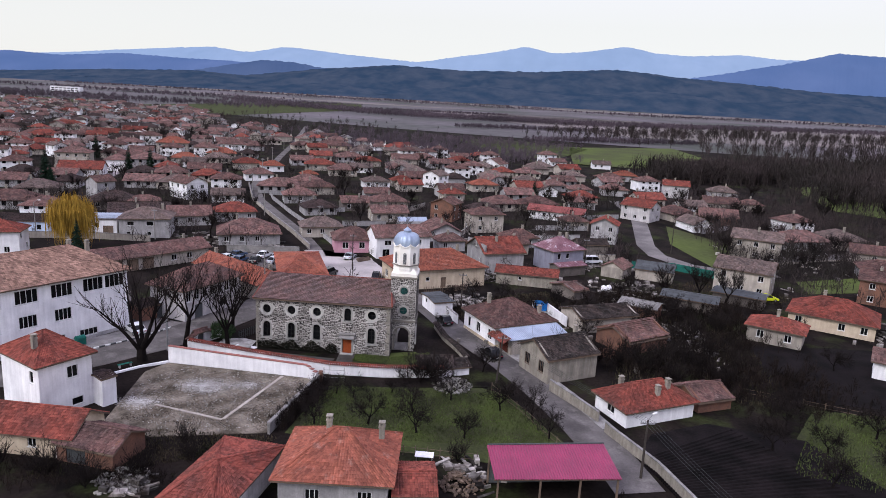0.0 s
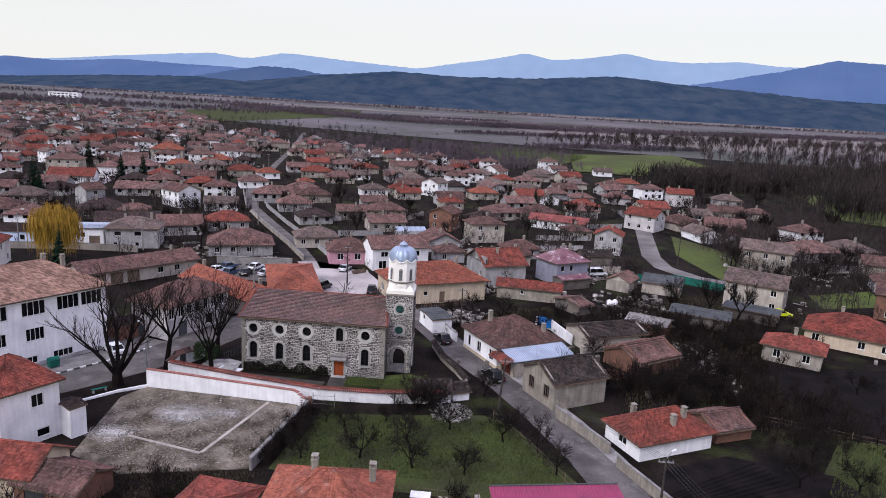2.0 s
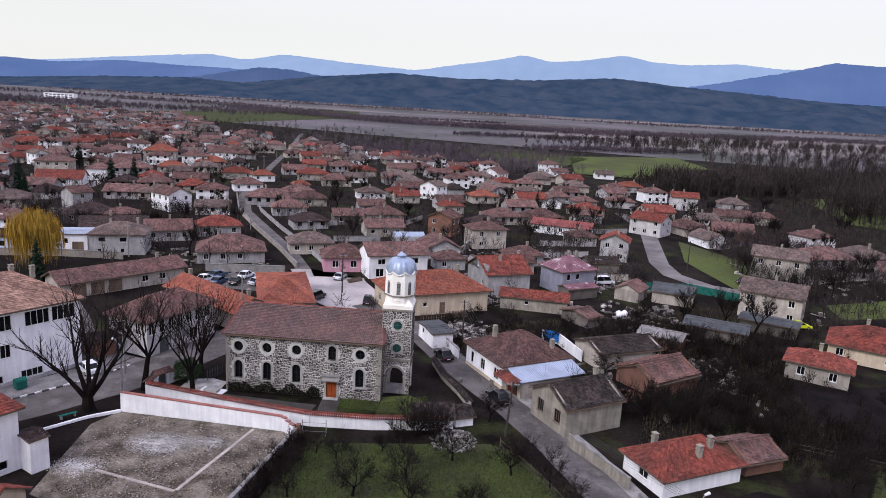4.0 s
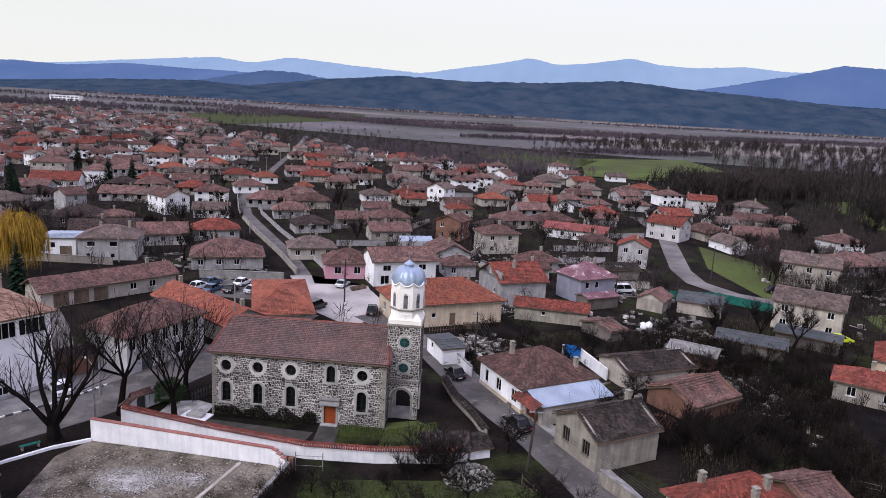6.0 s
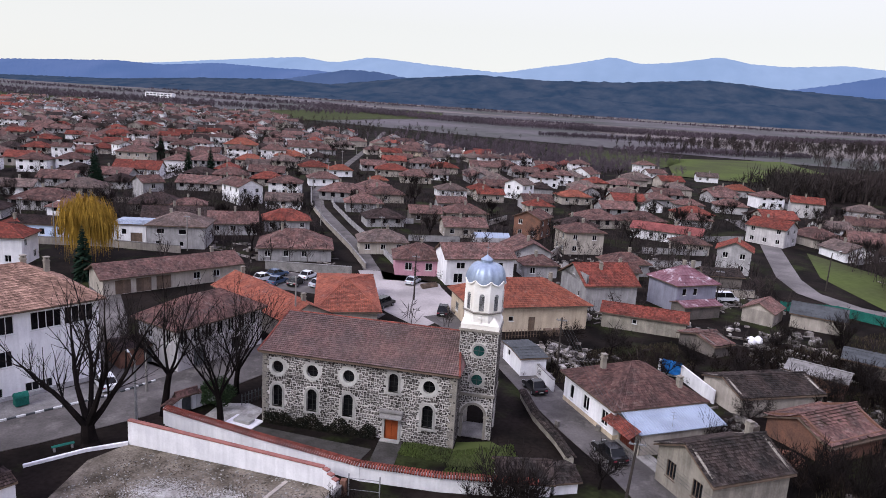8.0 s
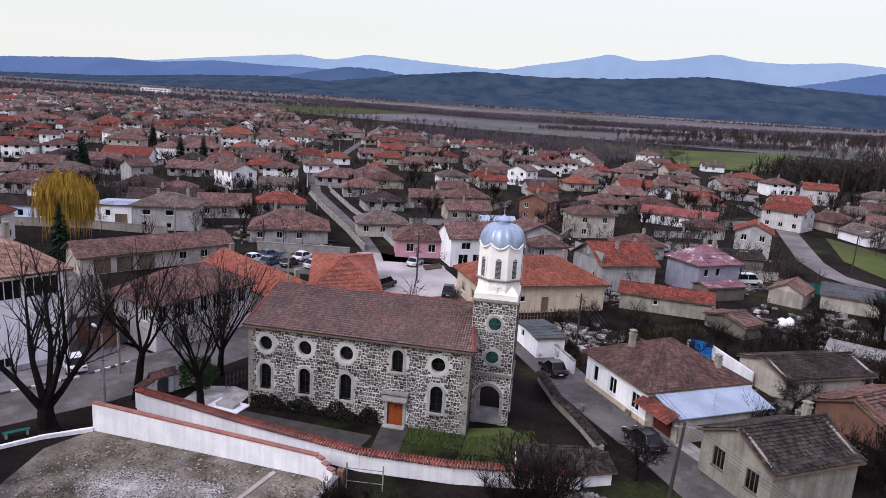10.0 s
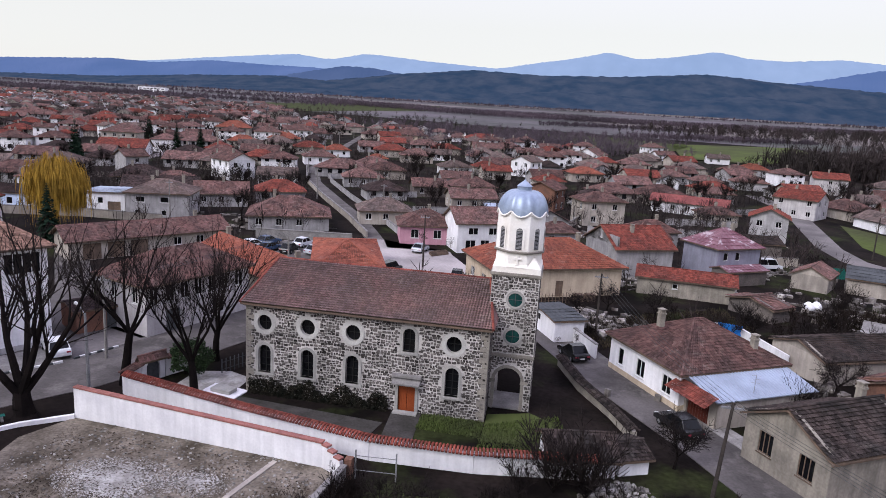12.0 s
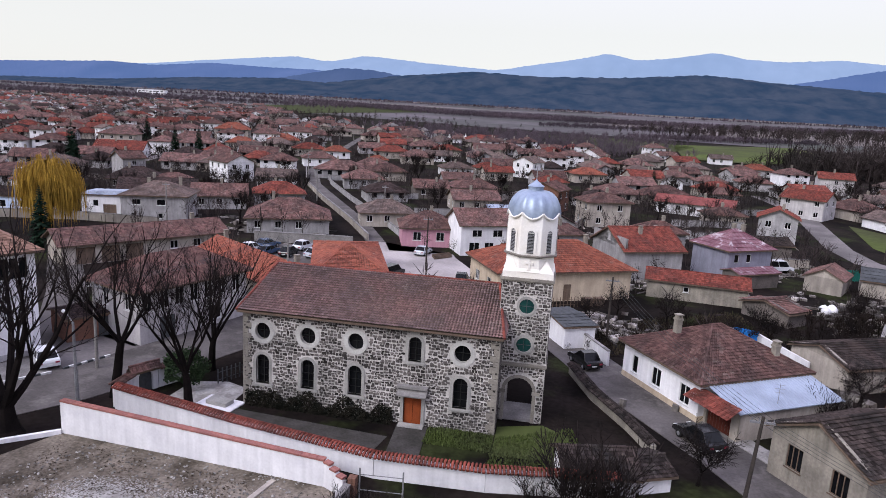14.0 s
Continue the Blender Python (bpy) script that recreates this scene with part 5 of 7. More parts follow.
building("community_house", "two-storey grey house with tall dark windows and brown hip roof", "house", -15.3, 15.8, 12.8, 7.4, 69, 5.5, "hip", 2.1, R["brown"], W["pale"],
    [("front", u, 3.1, 0.95, 1.8, 1) for u in (0.9, 2.7, 4.4, 6.1, 7.8, 9.5, 11.4)] + [("front", 8.6, 0.6, 1.6, 1.6, 1), ("left", 2.2, 3.1, 0.9, 1.8, 1), ("left", 5.6, 3.1, 0.9, 1.8, 1)], [("front", 3.0, 1.7, 2.3, SHEET_DARK)], (), 0.6, 0.36, 0.28, 26)
building("shed", "long brown-tiled shed with wooden doors", "shed", -37.4, 42.6, 23.0, 7.0, 54, 3.0, "gable", 1.5, R["brown"], W["cream"], [("front", 15.0, 1.0, 1.2, 1.2, 1), ("front", 18.5, 1.0, 1.2, 1.2, 1)], [("front", u, 2.4, 2.3, WOOD) for u in (3.0, 6.2, 9.4)], [(8, 0.6)], 0.6, 0.42, 0.32, 27)
building("shed", "low brick shed with flat dark tiles beside the lane", "shed", -21.0, 10.2, 5.0, 4.0, 58, 2.4, "gable", 0.5, R["dark"], W["brick"], (), [("front", 3.4, 1.2, 2.0, SHEET_DARK)], (), 0.3, 0.36, 0.28, 28)
building("house", "grey hip-roofed house with white flat annex", "house", -52.6, 71.0, 11.5, 9.0, 18, 5.0, "hip", 2.0, R["grey"], W["grey"],
    [("front", 2.6, 3.0, 1.6, 1.1, 0), ("front", 7.0, 3.0, 1.6, 1.1, 0), ("front", 2.0, 0.5, 0.9, 1.0, 0), ("front", 6.8, 0.5, 0.9, 1.0, 0), ("right", 3, 3, 1.1, 1.2, 1)], (), [(-2.5, 1.6), (3.6, 0.6)], 0.5, 0.42, 0.32, 29)
building("annex", "white annex with a flat pale roof", "house", -63.4, 70.4, 7.0, 8.0, 18, 4.2, "gable", 0.15, SHEET_GREY, W["white"], [("front", 2.5, 2.0, 1.0, 1.2, 0)], [("front", 5.0, 2.4, 2.4, WOOD)], (), 0.3, 1.2, 1.2, 30)
building("house", "low blue-white house with dark roof", "house", -80.4, 65.0, 13.0, 7.0, 14, 3.4, "gable", 1.2, R["dark"], W["bluewhite"], [("front", 3.0, 1.2, 1.1, 1.3, 0), ("front", 7.0, 1.2, 1.1, 1.3, 0), ("front", 10.6, 1.2, 1.1, 1.3, 0)], (), (), 0.3, 0.42, 0.32, 31)
building("garage", "white flat-roofed garage by the street", "garage", 24.9, 24.4, 3.4, 6.2, 26, 2.4, "gable", 0.25, SHEET_DARK, W["white"], [("left", 2.0, 1.2, 0.9, 0.8, 0)], (), (), 0.25, 0.9, 0.7, 32)
building("shed", "shed with dark corrugated sheet roof", "shed", 72.0, 60.0, 8.0, 6.0, -20, 2.5, "gable", 1.3, SHEET_DARK, W["cream"], over=0.3, seed=33, row=1.0, wide=0.9)
building("shed", "small gable shed with brown tiles", "shed", 63.4, 60.6, 6.2, 5.0, 60, 2.4, "gable", 1.3, R["brown"], W["cream"], over=0.3, seed=34)
building("shed", "barn with dull sheet roof", "shed", 61.0, 84.6, 7.6, 5.4, 10, 2.4, "gable", 1.0, R["old"], W["dark"], over=0.4, seed=35)
building("shed", "low dark sheet-roofed shed", "shed", 73.4, 38.0, 10, 6.0, -24, 2.2, "gable", 0.6, SHEET_DARK, W["dark"], over=0.4, seed=36, row=1.1, wide=0.9)
building("shed", "low dark sheet-roofed carport", "shed", 84.8, 43.4, 9.4, 5.0, -30, 2.2, "gable", 0.3, SHEET_DARK, W["dark"], over=0.4, seed=37, row=1.1, wide=0.9)
building("shed", "brick shed with sloping grey roof", "shed", 62.2, 30.6, 6.6, 4.6, -28, 2.2, "gable", 0.6, CONCRETE, W["brick"], over=0.4, seed=38, row=1.1, wide=0.9)
building("shed", "low shed behind the churchyard wall", "shed", 26.7, -3.9, 4.4, 3.6, 12, 1.5, "gable", 0.9, R["old"], W["white"], over=0.35, seed=39)
building("shed", "low lean-to with old tiles by the street", "shed", 29.9, -3.0, 2.2, 3.0, 24, 1.3, "gable", 0.5, R["old"], W["white"], over=0.3, seed=40)


def corrugated(parent, a, b, c, d, material, waves, name="roof"):
    """A ribbed sheet between four corners, ribs running from the edge ab to the edge dc."""
    m = Mesh()
    a, b, c, d = (Vector(p) for p in (a, b, c, d))
    nrm = (b - a).cross(d - a).normalized()
    k = waves * 4
    for i in range(k + 1):
        t = i / k
        lift = nrm * (0.045 * (1 if i % 4 in (1, 2) else -0.2))
        m.v.append(tuple(a.lerp(b, t) + lift))
        m.v.append(tuple(d.lerp(c, t) + lift))
        if i:
            n = len(m.v)
            m.f.append((n - 4, n - 2, n - 1, n - 3))
    n = len(m.v)
    m.v += [tuple(p - nrm * 0.06) for p in (a, b, c, d)]
    m.f.append((n, n + 3, n + 2, n + 1))
    return part(name, m, material, parent)


GATE_RED = mat("dark_red_gate", (0.10, 0.03, 0.022), (0.07, 0.024, 0.02), 0.8, 1, 9, 0.1)
ms = thing("open_shed", "open timber shed with magenta ribbed sheet roof", "shed")
corrugated(ms, (34.6, -34.9, 3.1), (46.3, -33.0, 3.1), (45.4, -27.9, 3.8), (33.8, -30.1, 3.8), MAGENTA, 46)
pm = Mesh()
for px, py, pz in ((34.9, -34.6, 3.05), (38.8, -33.9, 3.05), (42.5, -33.3, 3.05), (46.0, -32.8, 3.05), (34.1, -30.4, 3.7), (38, -29.6, 3.7), (41.8, -28.9, 3.7), (45.2, -28.2, 3.7)):
    p1 = Mesh()
    p1.box(px - 0.09, py - 0.09, -0.3, px + 0.09, py + 0.09, pz)
    part("post", p1, WOOD, ms)
p1 = Mesh()
p1.tube((34.5, -34.8, 3.0), (46.2, -32.9, 3.0), 0.09, 0.09, 6)
p1.tube((33.8, -30.2, 3.68), (45.3, -28.0, 3.68), 0.09, 0.09, 6)
part("beam", p1, WOOD, ms)
p1 = Mesh()
wall_panel(p1, (45.0, -28.3), (34.2, -30.3), -0.2, 3.4, 0.1)
part("wall", p1, SHEET_DARK, ms)
gut = Mesh()
gut.tube((33.9, -30.0, 3.86), (45.4, -27.8, 3.86), 0.08, 0.08, 6)
part("ridge_strip", gut, SHEET_DARK, ms)

mr = thing("lean_to", "lean-to with pale corrugated metal roof beside the white house", "shed")
corrugated(mr, (37.3, 3.9, 2.45), (46.4, 9.2, 2.45), (44.6, 12.35, 3.3), (35.5, 7.1, 3.3), SHEET_GREY, 32)
lw = Mesh()
wall_panel(lw, (37.5, 4.4), (45.9, 9.3), -0.3, 2.3, 0.2)
wall_panel(lw, (35.4, 7.7), (37.4, 4.3), -0.3, 2.4, 0.2, [(0.7, 0.0, 3.2, 2.2)])
part("wall", lw, W["cream"], mr)
lw = Mesh()
for i in range(8):
    lw = Mesh()
    p, q = Vector((35.79, 7.04)).lerp(Vector((37.04, 4.91)), i / 8), Vector((35.79, 7.04)).lerp(Vector((37.04, 4.91)), (i + 0.94) / 8)
    lw.face((p.x + 0.1, p.y + 0.06, 0), (q.x + 0.1, q.y + 0.06, 0), (q.x + 0.1, q.y + 0.06, 2.2), (p.x + 0.1, p.y + 0.06, 2.2))
    part("gate_board", lw, GATE_RED, mr)
lt = Mesh()
tile_slope(lt, (33.8, 7.0, 2.2), (36.2, 3.0, 2.2), (37.4, 3.9, 2.85), (35.0, 7.9, 2.85), 0.3, 0.24, random.Random(4))
part("canopy", lt, R["red"], mr, "small red tile canopy over the gate")
tp = Mesh()
for i in range(8):
    for j in range(5):
        x, y = 44.6 + i * 0.36, 20.0 - i * 0.2
        tp.face(*[(44.2 + u * 0.29, 20.6 - u * 0.12 + 0.06 * math.sin(v * 2 + u), 0.5 + v * 0.36) for u, v in ((i, j), (i + 1, j), (i + 1, j + 1), (i, j + 1))])
tarp = part("tarpaulin", tp, TARP, None)
tarp.location = (-1.7, 7.5, -0.15)
tagged(tarp, "bright blue tarpaulin sheet hung on the garden wall", "tarpaulin")
sm = tarp.modifiers.new("thickness", "SOLIDIFY")
sm.thickness = 0.03

gn = thing("mesh_fence", "green mesh fence round a yard", "fence", kind="structure")
for a, b in (((68.5, 68.5), (78.5, 69.5)), ((78.5, 69.5), (90, 60.5)), ((90, 60.5), (93.5, 56.5))):
    a, b = Vector(a), Vector(b)
    for i in range(5):
        p = a.lerp(b, i / 5)
        q = Mesh()
        q.tube((p.x, p.y, -0.1), (p.x, p.y, 2.0), 0.05, 0.05, 6)
        part("post", q, GREEN_NET, gn)
        e = a.lerp(b, (i + 1) / 5)
        q = Mesh()
        d = (e - p).normalized()
        m = Matrix.Translation((p.x, p.y, 0)) @ Matrix.Rotation(math.atan2(d.y, d.x), 4, "Z")
        q.box(0.06, -0.012, 0.1, (e - p).length - 0.06, 0.012, 1.85, m)
        part("panel", q, GREEN_NET, gn)


# ---- the village houses ----
house_count = 0


def village_house(x, y, w, d, rot, h, kind, roof, wall):
    global house_count
    house_count += 1
    rng = random.Random(house_count)
    cols = max(1, int(w / 3.4))
    wins = []
    for s in ((0.9,) if h < 4 else (0.7, 3.4)):
        for side, length in (("front", w), ("left", d), ("right", d)):
            n = max(1, int(length / 3.2))
            for i in range(n):
                if rng.random() < 0.8:
                    wins.append((side, length * (i + 0.5) / n, s, 1.1, 1.25, 1))
    words = {"brown": "brown", "red": "red", "orange": "orange-red", "grey": "grey-brown", "dark": "dark", "bright": "coral-red"}[roof]
    tall = "two-storey" if h > 4 else "low"
    building("house", f"{tall} {wall} house with {words} tiled {kind} roof", "house", x, y, w, d, rot, h, kind, d * 0.5 * rng.uniform(0.42, 0.55),
             ROOF[roof], WALL[wall], wins, (), [(rng.uniform(-w / 4, w / 4), rng.uniform(-0.8, 0.8))], 0.5, 0.42, 0.36, house_count + 100)


village_house(-67.3, 126.9, 10.7, 7.7, -35, 5.4, "gable", "brown", "white")
village_house(-92.7, 118.0, 6.2, 6.2, 62, 5.4, "gable", "brown", "grey")
village_house(-79.0, 101.6, 12.1, 8.7, 27, 2.9, "hip", "dark", "dark")
village_house(-70.3, 103.2, 8.4, 6.0, 27, 2.9, "hip", "brown", "grey")
village_house(-26.6, 71.6, 14.5, 10.5, 22, 2.9, "hip", "brown", "grey")
village_house(-39.8, 96.6, 10.9, 7.8, 27, 2.9, "hip", "red", "grey")
village_house(-60.4, 175.9, 10.9, 7.9, 27, 2.9, "hip", "brown", "white")
village_house(-76.5, 207.9, 12.3, 8.9, 27, 2.9, "hip", "red", "cream")
village_house(-63.9, 204.3, 9.4, 6.8, 27, 2.9, "hip", "orange", "white")
village_house(-109.7, 240.5, 11.5, 8.3, 20, 5.4, "hip", "brown", "white")
village_house(-105.2, 265.3, 13.2, 9.5, 20, 5.4, "hip", "brown", "white")
village_house(-102.5, 242.2, 13.9, 10.0, 20, 2.9, "hip", "orange", "cream")
village_house(-134.0, 254.9, 15.3, 11.0, 20, 5.4, "hip", "orange", "cream")
village_house(-108.6, 213.9, 11.7, 8.4, 20, 2.9, "hip", "orange", "cream")
village_house(-165.3, 263.2, 13.0, 9.4, 20, 2.9, "hip", "brown", "cream")
village_house(-132.6, 213.4, 13.4, 9.7, 20, 2.9, "hip", "brown", "grey")
village_house(-169.3, 211.2, 8.0, 5.8, -30, 5.4, "gable", "grey", "white")
village_house(-146.6, 189.2, 13.3, 9.6, 20, 5.4, "hip", "brown", "cream")
village_house(-125.3, 160.8, 15.4, 11.0, 20, 2.9, "gable", "red", "white")
village_house(-173.7, 191.6, 6.4, 5.0, 20, 2.9, "hip", "red", "cream")
village_house(-177.4, 185.2, 7.3, 5.2, 20, 5.4, "gable", "brown", "white")
village_house(-236.6, 265.3, 9.1, 6.5, 20, 2.9, "gable", "red", "white")
village_house(-225.5, 265.3, 10.2, 7.3, 20, 2.9, "gable", "brown", "cream")
village_house(-221.9, 280.2, 16.9, 11.0, 15, 2.9, "hip", "red", "cream")
village_house(-264.5, 367.5, 19.6, 11.0, 15, 2.9, "hip", "red", "cream")
village_house(-205.9, 317.1, 13.9, 10.0, 20, 2.9, "gable", "red", "cream")
village_house(-177.8, 288.3, 18.1, 11.0, 20, 2.9, "hip", "dark", "grey")
village_house(-204.2, 347.3, 14.5, 10.4, 20, 2.9, "gable", "red", "cream")
village_house(-162.9, 288.0, 11.1, 8.0, 20, 5.4, "hip", "brown", "white")
village_house(-159.7, 308.5, 12.9, 9.3, 20, 2.9, "hip", "brown", "cream")
village_house(-269.8, 473.7, 16.4, 11.0, 20, 2.9, "gable", "grey", "white")
village_house(-144.8, 412.7, 11.1, 8.0, 20, 2.9, "gable", "brown", "grey")
village_house(-378.7, 497.3, 15.6, 11.0, 10, 2.9, "hip", "brown", "white")
village_house(-357.6, 517.7, 19.7, 11.0, 10, 2.9, "hip", "red", "cream")
village_house(-11.3, 83.8, 10.3, 7.4, 22, 2.9, "hip", "grey", "cream")
village_house(-10.2, 123.1, 8.5, 6.1, 22, 2.9, "gable", "brown", "dark")
village_house(-0.0, 129.9, 11.8, 8.5, 22, 2.9, "hip", "brown", "cream")
village_house(3.1, 109.3, 10.7, 7.7, 22, 2.9, "gable", "brown", "cream")
village_house(20.5, 116.6, 7.4, 7.4, 70, 5.4, "gable", "brown", "brick")
village_house(32.5, 103.1, 9.6, 6.9, 22, 5.4, "hip", "brown", "cream")
village_house(56.4, 128.1, 18.0, 6.0, -18, 2.9, "gable", "bright", "white")
village_house(-11.8, 174.1, 10.3, 7.4, 22, 2.9, "hip", "grey", "white")
village_house(-2.0, 180.8, 8.4, 6.1, 22, 2.9, "hip", "red", "cream")
village_house(2.3, 170.7, 9.2, 6.6, 22, 2.9, "gable", "red", "cream")
village_house(11.7, 184.7, 7.7, 7.7, 62, 5.4, "gable", "grey", "white")
village_house(18.8, 163.2, 9.8, 7.1, 22, 2.9, "gable", "brown", "grey")
village_house(20.1, 153.9, 8.2, 5.9, 22, 2.9, "hip", "red", "cream")
village_house(31.2, 183.1, 11.1, 8.0, 22, 2.9, "hip", "orange", "cream")
village_house(36.8, 267.8, 10.6, 10.6, 62, 2.9, "gable", "brown", "white")
village_house(68.3, 311.9, 9.6, 6.9, 22, 5.4, "hip", "brown", "white")
village_house(72.2, 296.2, 9.8, 7.0, 22, 2.9, "gable", "brown", "white")
village_house(49.9, 207.3, 9.7, 7.0, 22, 2.9, "hip", "grey", "white")
village_house(60.8, 195.0, 10.2, 7.3, 22, 2.9, "hip", "brown", "grey")
village_house(71.0, 186.4, 9.1, 6.5, 10, 2.9, "hip", "brown", "grey")
village_house(67.4, 153.4, 9.0, 6.5, 10, 2.9, "hip", "brown", "grey")
village_house(-55.3, 278.0, 8.3, 6.0, 15, 2.9, "gable", "brown", "cream")
village_house(-62.8, 319.3, 21.7, 11.0, 15, 2.9, "hip", "brown", "yellow")
village_house(-41.6, 293.5, 9.9, 7.1, 15, 2.9, "hip", "grey", "white")
village_house(-27.9, 245.7, 12.4, 8.9, 15, 2.9, "hip", "red", "cream")
village_house(-11.3, 264.0, 14.2, 10.2, 15, 2.9, "gable", "brown", "cream")
village_house(-46.1, 219.7, 13.6, 9.8, 15, 2.9, "hip", "red", "cream")
village_house(-41.3, 183.0, 6.5, 5.0, 22, 2.9, "hip", "orange", "cream")
village_house(-29.9, 151.6, 11.8, 8.5, 22, 2.9, "hip", "brown", "cream")
village_house(-31.9, 204.6, 12.2, 8.8, 18, 2.9, "hip", "brown", "cream")
village_house(-6.6, 144.8, 8.8, 6.4, 22, 2.9, "gable", "brown", "grey")
village_house(85.6, 138.0, 10.4, 8.2, -38, 5.0, "gable", "red", "pale")
village_house(66.9, 98.5, 7.0, 7.0, 75, 5.4, "gable", "red", "grey")
village_house(101.1, 246.7, 11.9, 8.6, -5, 2.9, "hip", "orange", "grey")
village_house(113.1, 197.7, 10.3, 7.4, -10, 5.4, "gable", "red", "pale")
village_house(135.7, 206.3, 11.5, 8.3, -10, 2.9, "hip", "grey", "grey")
village_house(122.9, 171.3, 12.1, 8.7, -10, 2.9, "gable", "brown", "cream")
village_house(111.7, 139.5, 12.0, 8.7, -10, 2.9, "gable", "brown", "brick")
village_house(134.8, 172.0, 8.7, 6.2, -10, 2.9, "hip", "brown", "cream")
village_house(106.3, 91.1, 12.0, 8.8, -25, 5.4, "gable", "grey", "cream")
village_house(89.5, 54.0, 11.0, 8.0, -30, 5.4, "gable", "grey", "cream")
village_house(97.1, 31.4, 13.6, 9.8, -30, 2.9, "hip", "red", "yellow")
village_house(82.7, 20.9, 8.3, 6.0, -30, 2.9, "hip", "red", "cream")
village_house(138.0, 93.5, 10.9, 7.8, -20, 2.9, "gable", "brown", "cream")
village_house(130.5, 75.3, 10.4, 7.5, -20, 2.9, "hip", "brown", "grey")
village_house(117.1, 50.8, 9.2, 6.6, -30, 5.4, "gable", "brown", "brick")
village_house(94.3, 6.9, 5.9, 5.0, -30, 2.9, "gable", "brown", "white")
village_house(41.8, 85.5, 8.6, 6.2, 22, 2.9, "hip", "brown", "grey")
village_house(39.6, 77.4, 7.7, 5.5, 22, 2.9, "gable", "brown", "cream")
village_house(23.9, 76.4, 6.9, 5.0, 22, 2.9, "hip", "brown", "grey")
village_house(59.9, 114.2, 8.1, 5.8, 10, 2.9, "hip", "brown", "cream")
village_house(86.5, 193.1, 10.5, 7.6, 0, 2.9, "hip", "brown", "grey")
village_house(98.0, 298.2, 10.2, 7.3, 0, 2.9, "gable", "grey", "white")
village_house(-30.7, 131.4, 10.6, 7.7, 22, 2.9, "hip", "brown", "grey")
village_house(-71.2, 43.5, 9.5, 6.8, 20, 5.4, "hip", "red", "white")
village_house(-85.7, 61.6, 5.8, 5.0, 20, 2.9, "hip", "red", "white")
village_house(-61.5, 84.2, 14.9, 10.7, 27, 2.9, "gable", "dark", "grey")
village_house(-49.1, 87.2, 10.8, 7.8, 27, 2.9, "gable", "brown", "grey")


building("factory", "long white flat-roofed works on the plain beyond the village", "factory", -746, 1113, 52, 16, 8, 9.0, "gable", 0.5, W["white"], W["white"], [("front", u, z, 5.0, 1.8, 0) for z in (1.5, 5.4) for u in range(5, 50, 7)], (), (), 0.3, 2.0, 2.0, 300)


# far roofs: a few kinds, set down along the lanes
placed = [(o.matrix_basis.translation.x, o.matrix_basis.translation.y) for o in scene.collection.objects if o.parent is None and o.type == "EMPTY" and o.get("category") in ("house", "hall", "shop", "school", "shed", "outbuilding", "barn")]


def far_house(w, d, h, kind, roof, wall, seed):
    rng = random.Random(seed)
    t = thing("house", f"distant {'two-storey' if h > 4 else 'low'} house with tiled roof", "house", group="far village houses")
    walls = Mesh()
    walls.box(-w / 2, -d / 2, -1.0, w / 2, d / 2, h - 0.12)
    rise = d * 0.24
    part("wall", walls, WALL[wall], t)
    if kind == "gable":
        gable_parts(t, WALL[wall], w, d, h - 0.12, rise)
    deck, tiles = Mesh(), Mesh()
    for el, er, rr, rl in roof_slopes(kind, w, d, h, rise, 0.5):
        tile_slope(tiles, el, er, rr, rl, 0.6, 0.5, rng)
        pts = [Vector(p) for p in (el, er, rr, rl)]
        if (pts[2] - pts[3]).length < 1e-6:
            pts = pts[:3]
        tiles.face(*pts)
        tiles.face(*[p - Vector((0, 0, 0.1)) for p in reversed(pts)])
    part("roof", tiles, ROOF[roof], t)
    for s in ((1.0,) if h < 4 else (0.8, 3.4)):
        for i in range(int(w / 3)):
            win = Mesh()
            u = -w / 2 + w * (i + 0.5) / int(w / 3)
            win.box(u - 0.6, -d / 2 - 0.03, s, u + 0.6, -d / 2 + 0.05, s + 1.3)
            part("window", win, GLASS, t)
    chimney_part(t, rng.uniform(-w / 4, w / 4), 0.4, h, h + rise + 0.8)
    return t


protos = [far_house(*a, seed) for seed, a in enumerate((
    (11, 8.5, 2.7, "hip", "red", "cream"), (12, 9.5, 2.7, "hip", "brown", "cream"), (10, 8, 4.6, "hip", "brown", "white"), (13, 8.5, 2.6, "gable", "brown", "grey"),
    (11, 8.5, 2.6, "gable", "brown", "grey"), (12, 9.5, 2.8, "hip", "grey", "cream"), (10, 8, 2.5, "hip", "dark", "grey"), (11, 8.5, 3.4, "gable", "red", "cream"), (15, 10, 2.8, "hip", "brown", "grey"), (10, 7.5, 2.5, "gable", "grey", "white")))]
rng = random.Random(77)
far_spots = []


def in_town(x, y):
    """The part of the plain that the village covers."""
    if y < 70 or y > 760:
        return False
    right = 150 - (y - 60) * 0.15 if y < 250 else 95 - (y - 250) * 1.15
    left = -110 - y * 0.95
    if y > 480:
        right = -190 - (y - 480) * 0.55
    return left < x < right


def near_road(x, y):
    lane = np.interp(y, [66, 106, 160, 260, 420, 520, 760], [-8, -30, -56.5, -78, -112, -135, -190])
    return abs(x - lane) < 7 or (70 < x < 96 and y < 150)


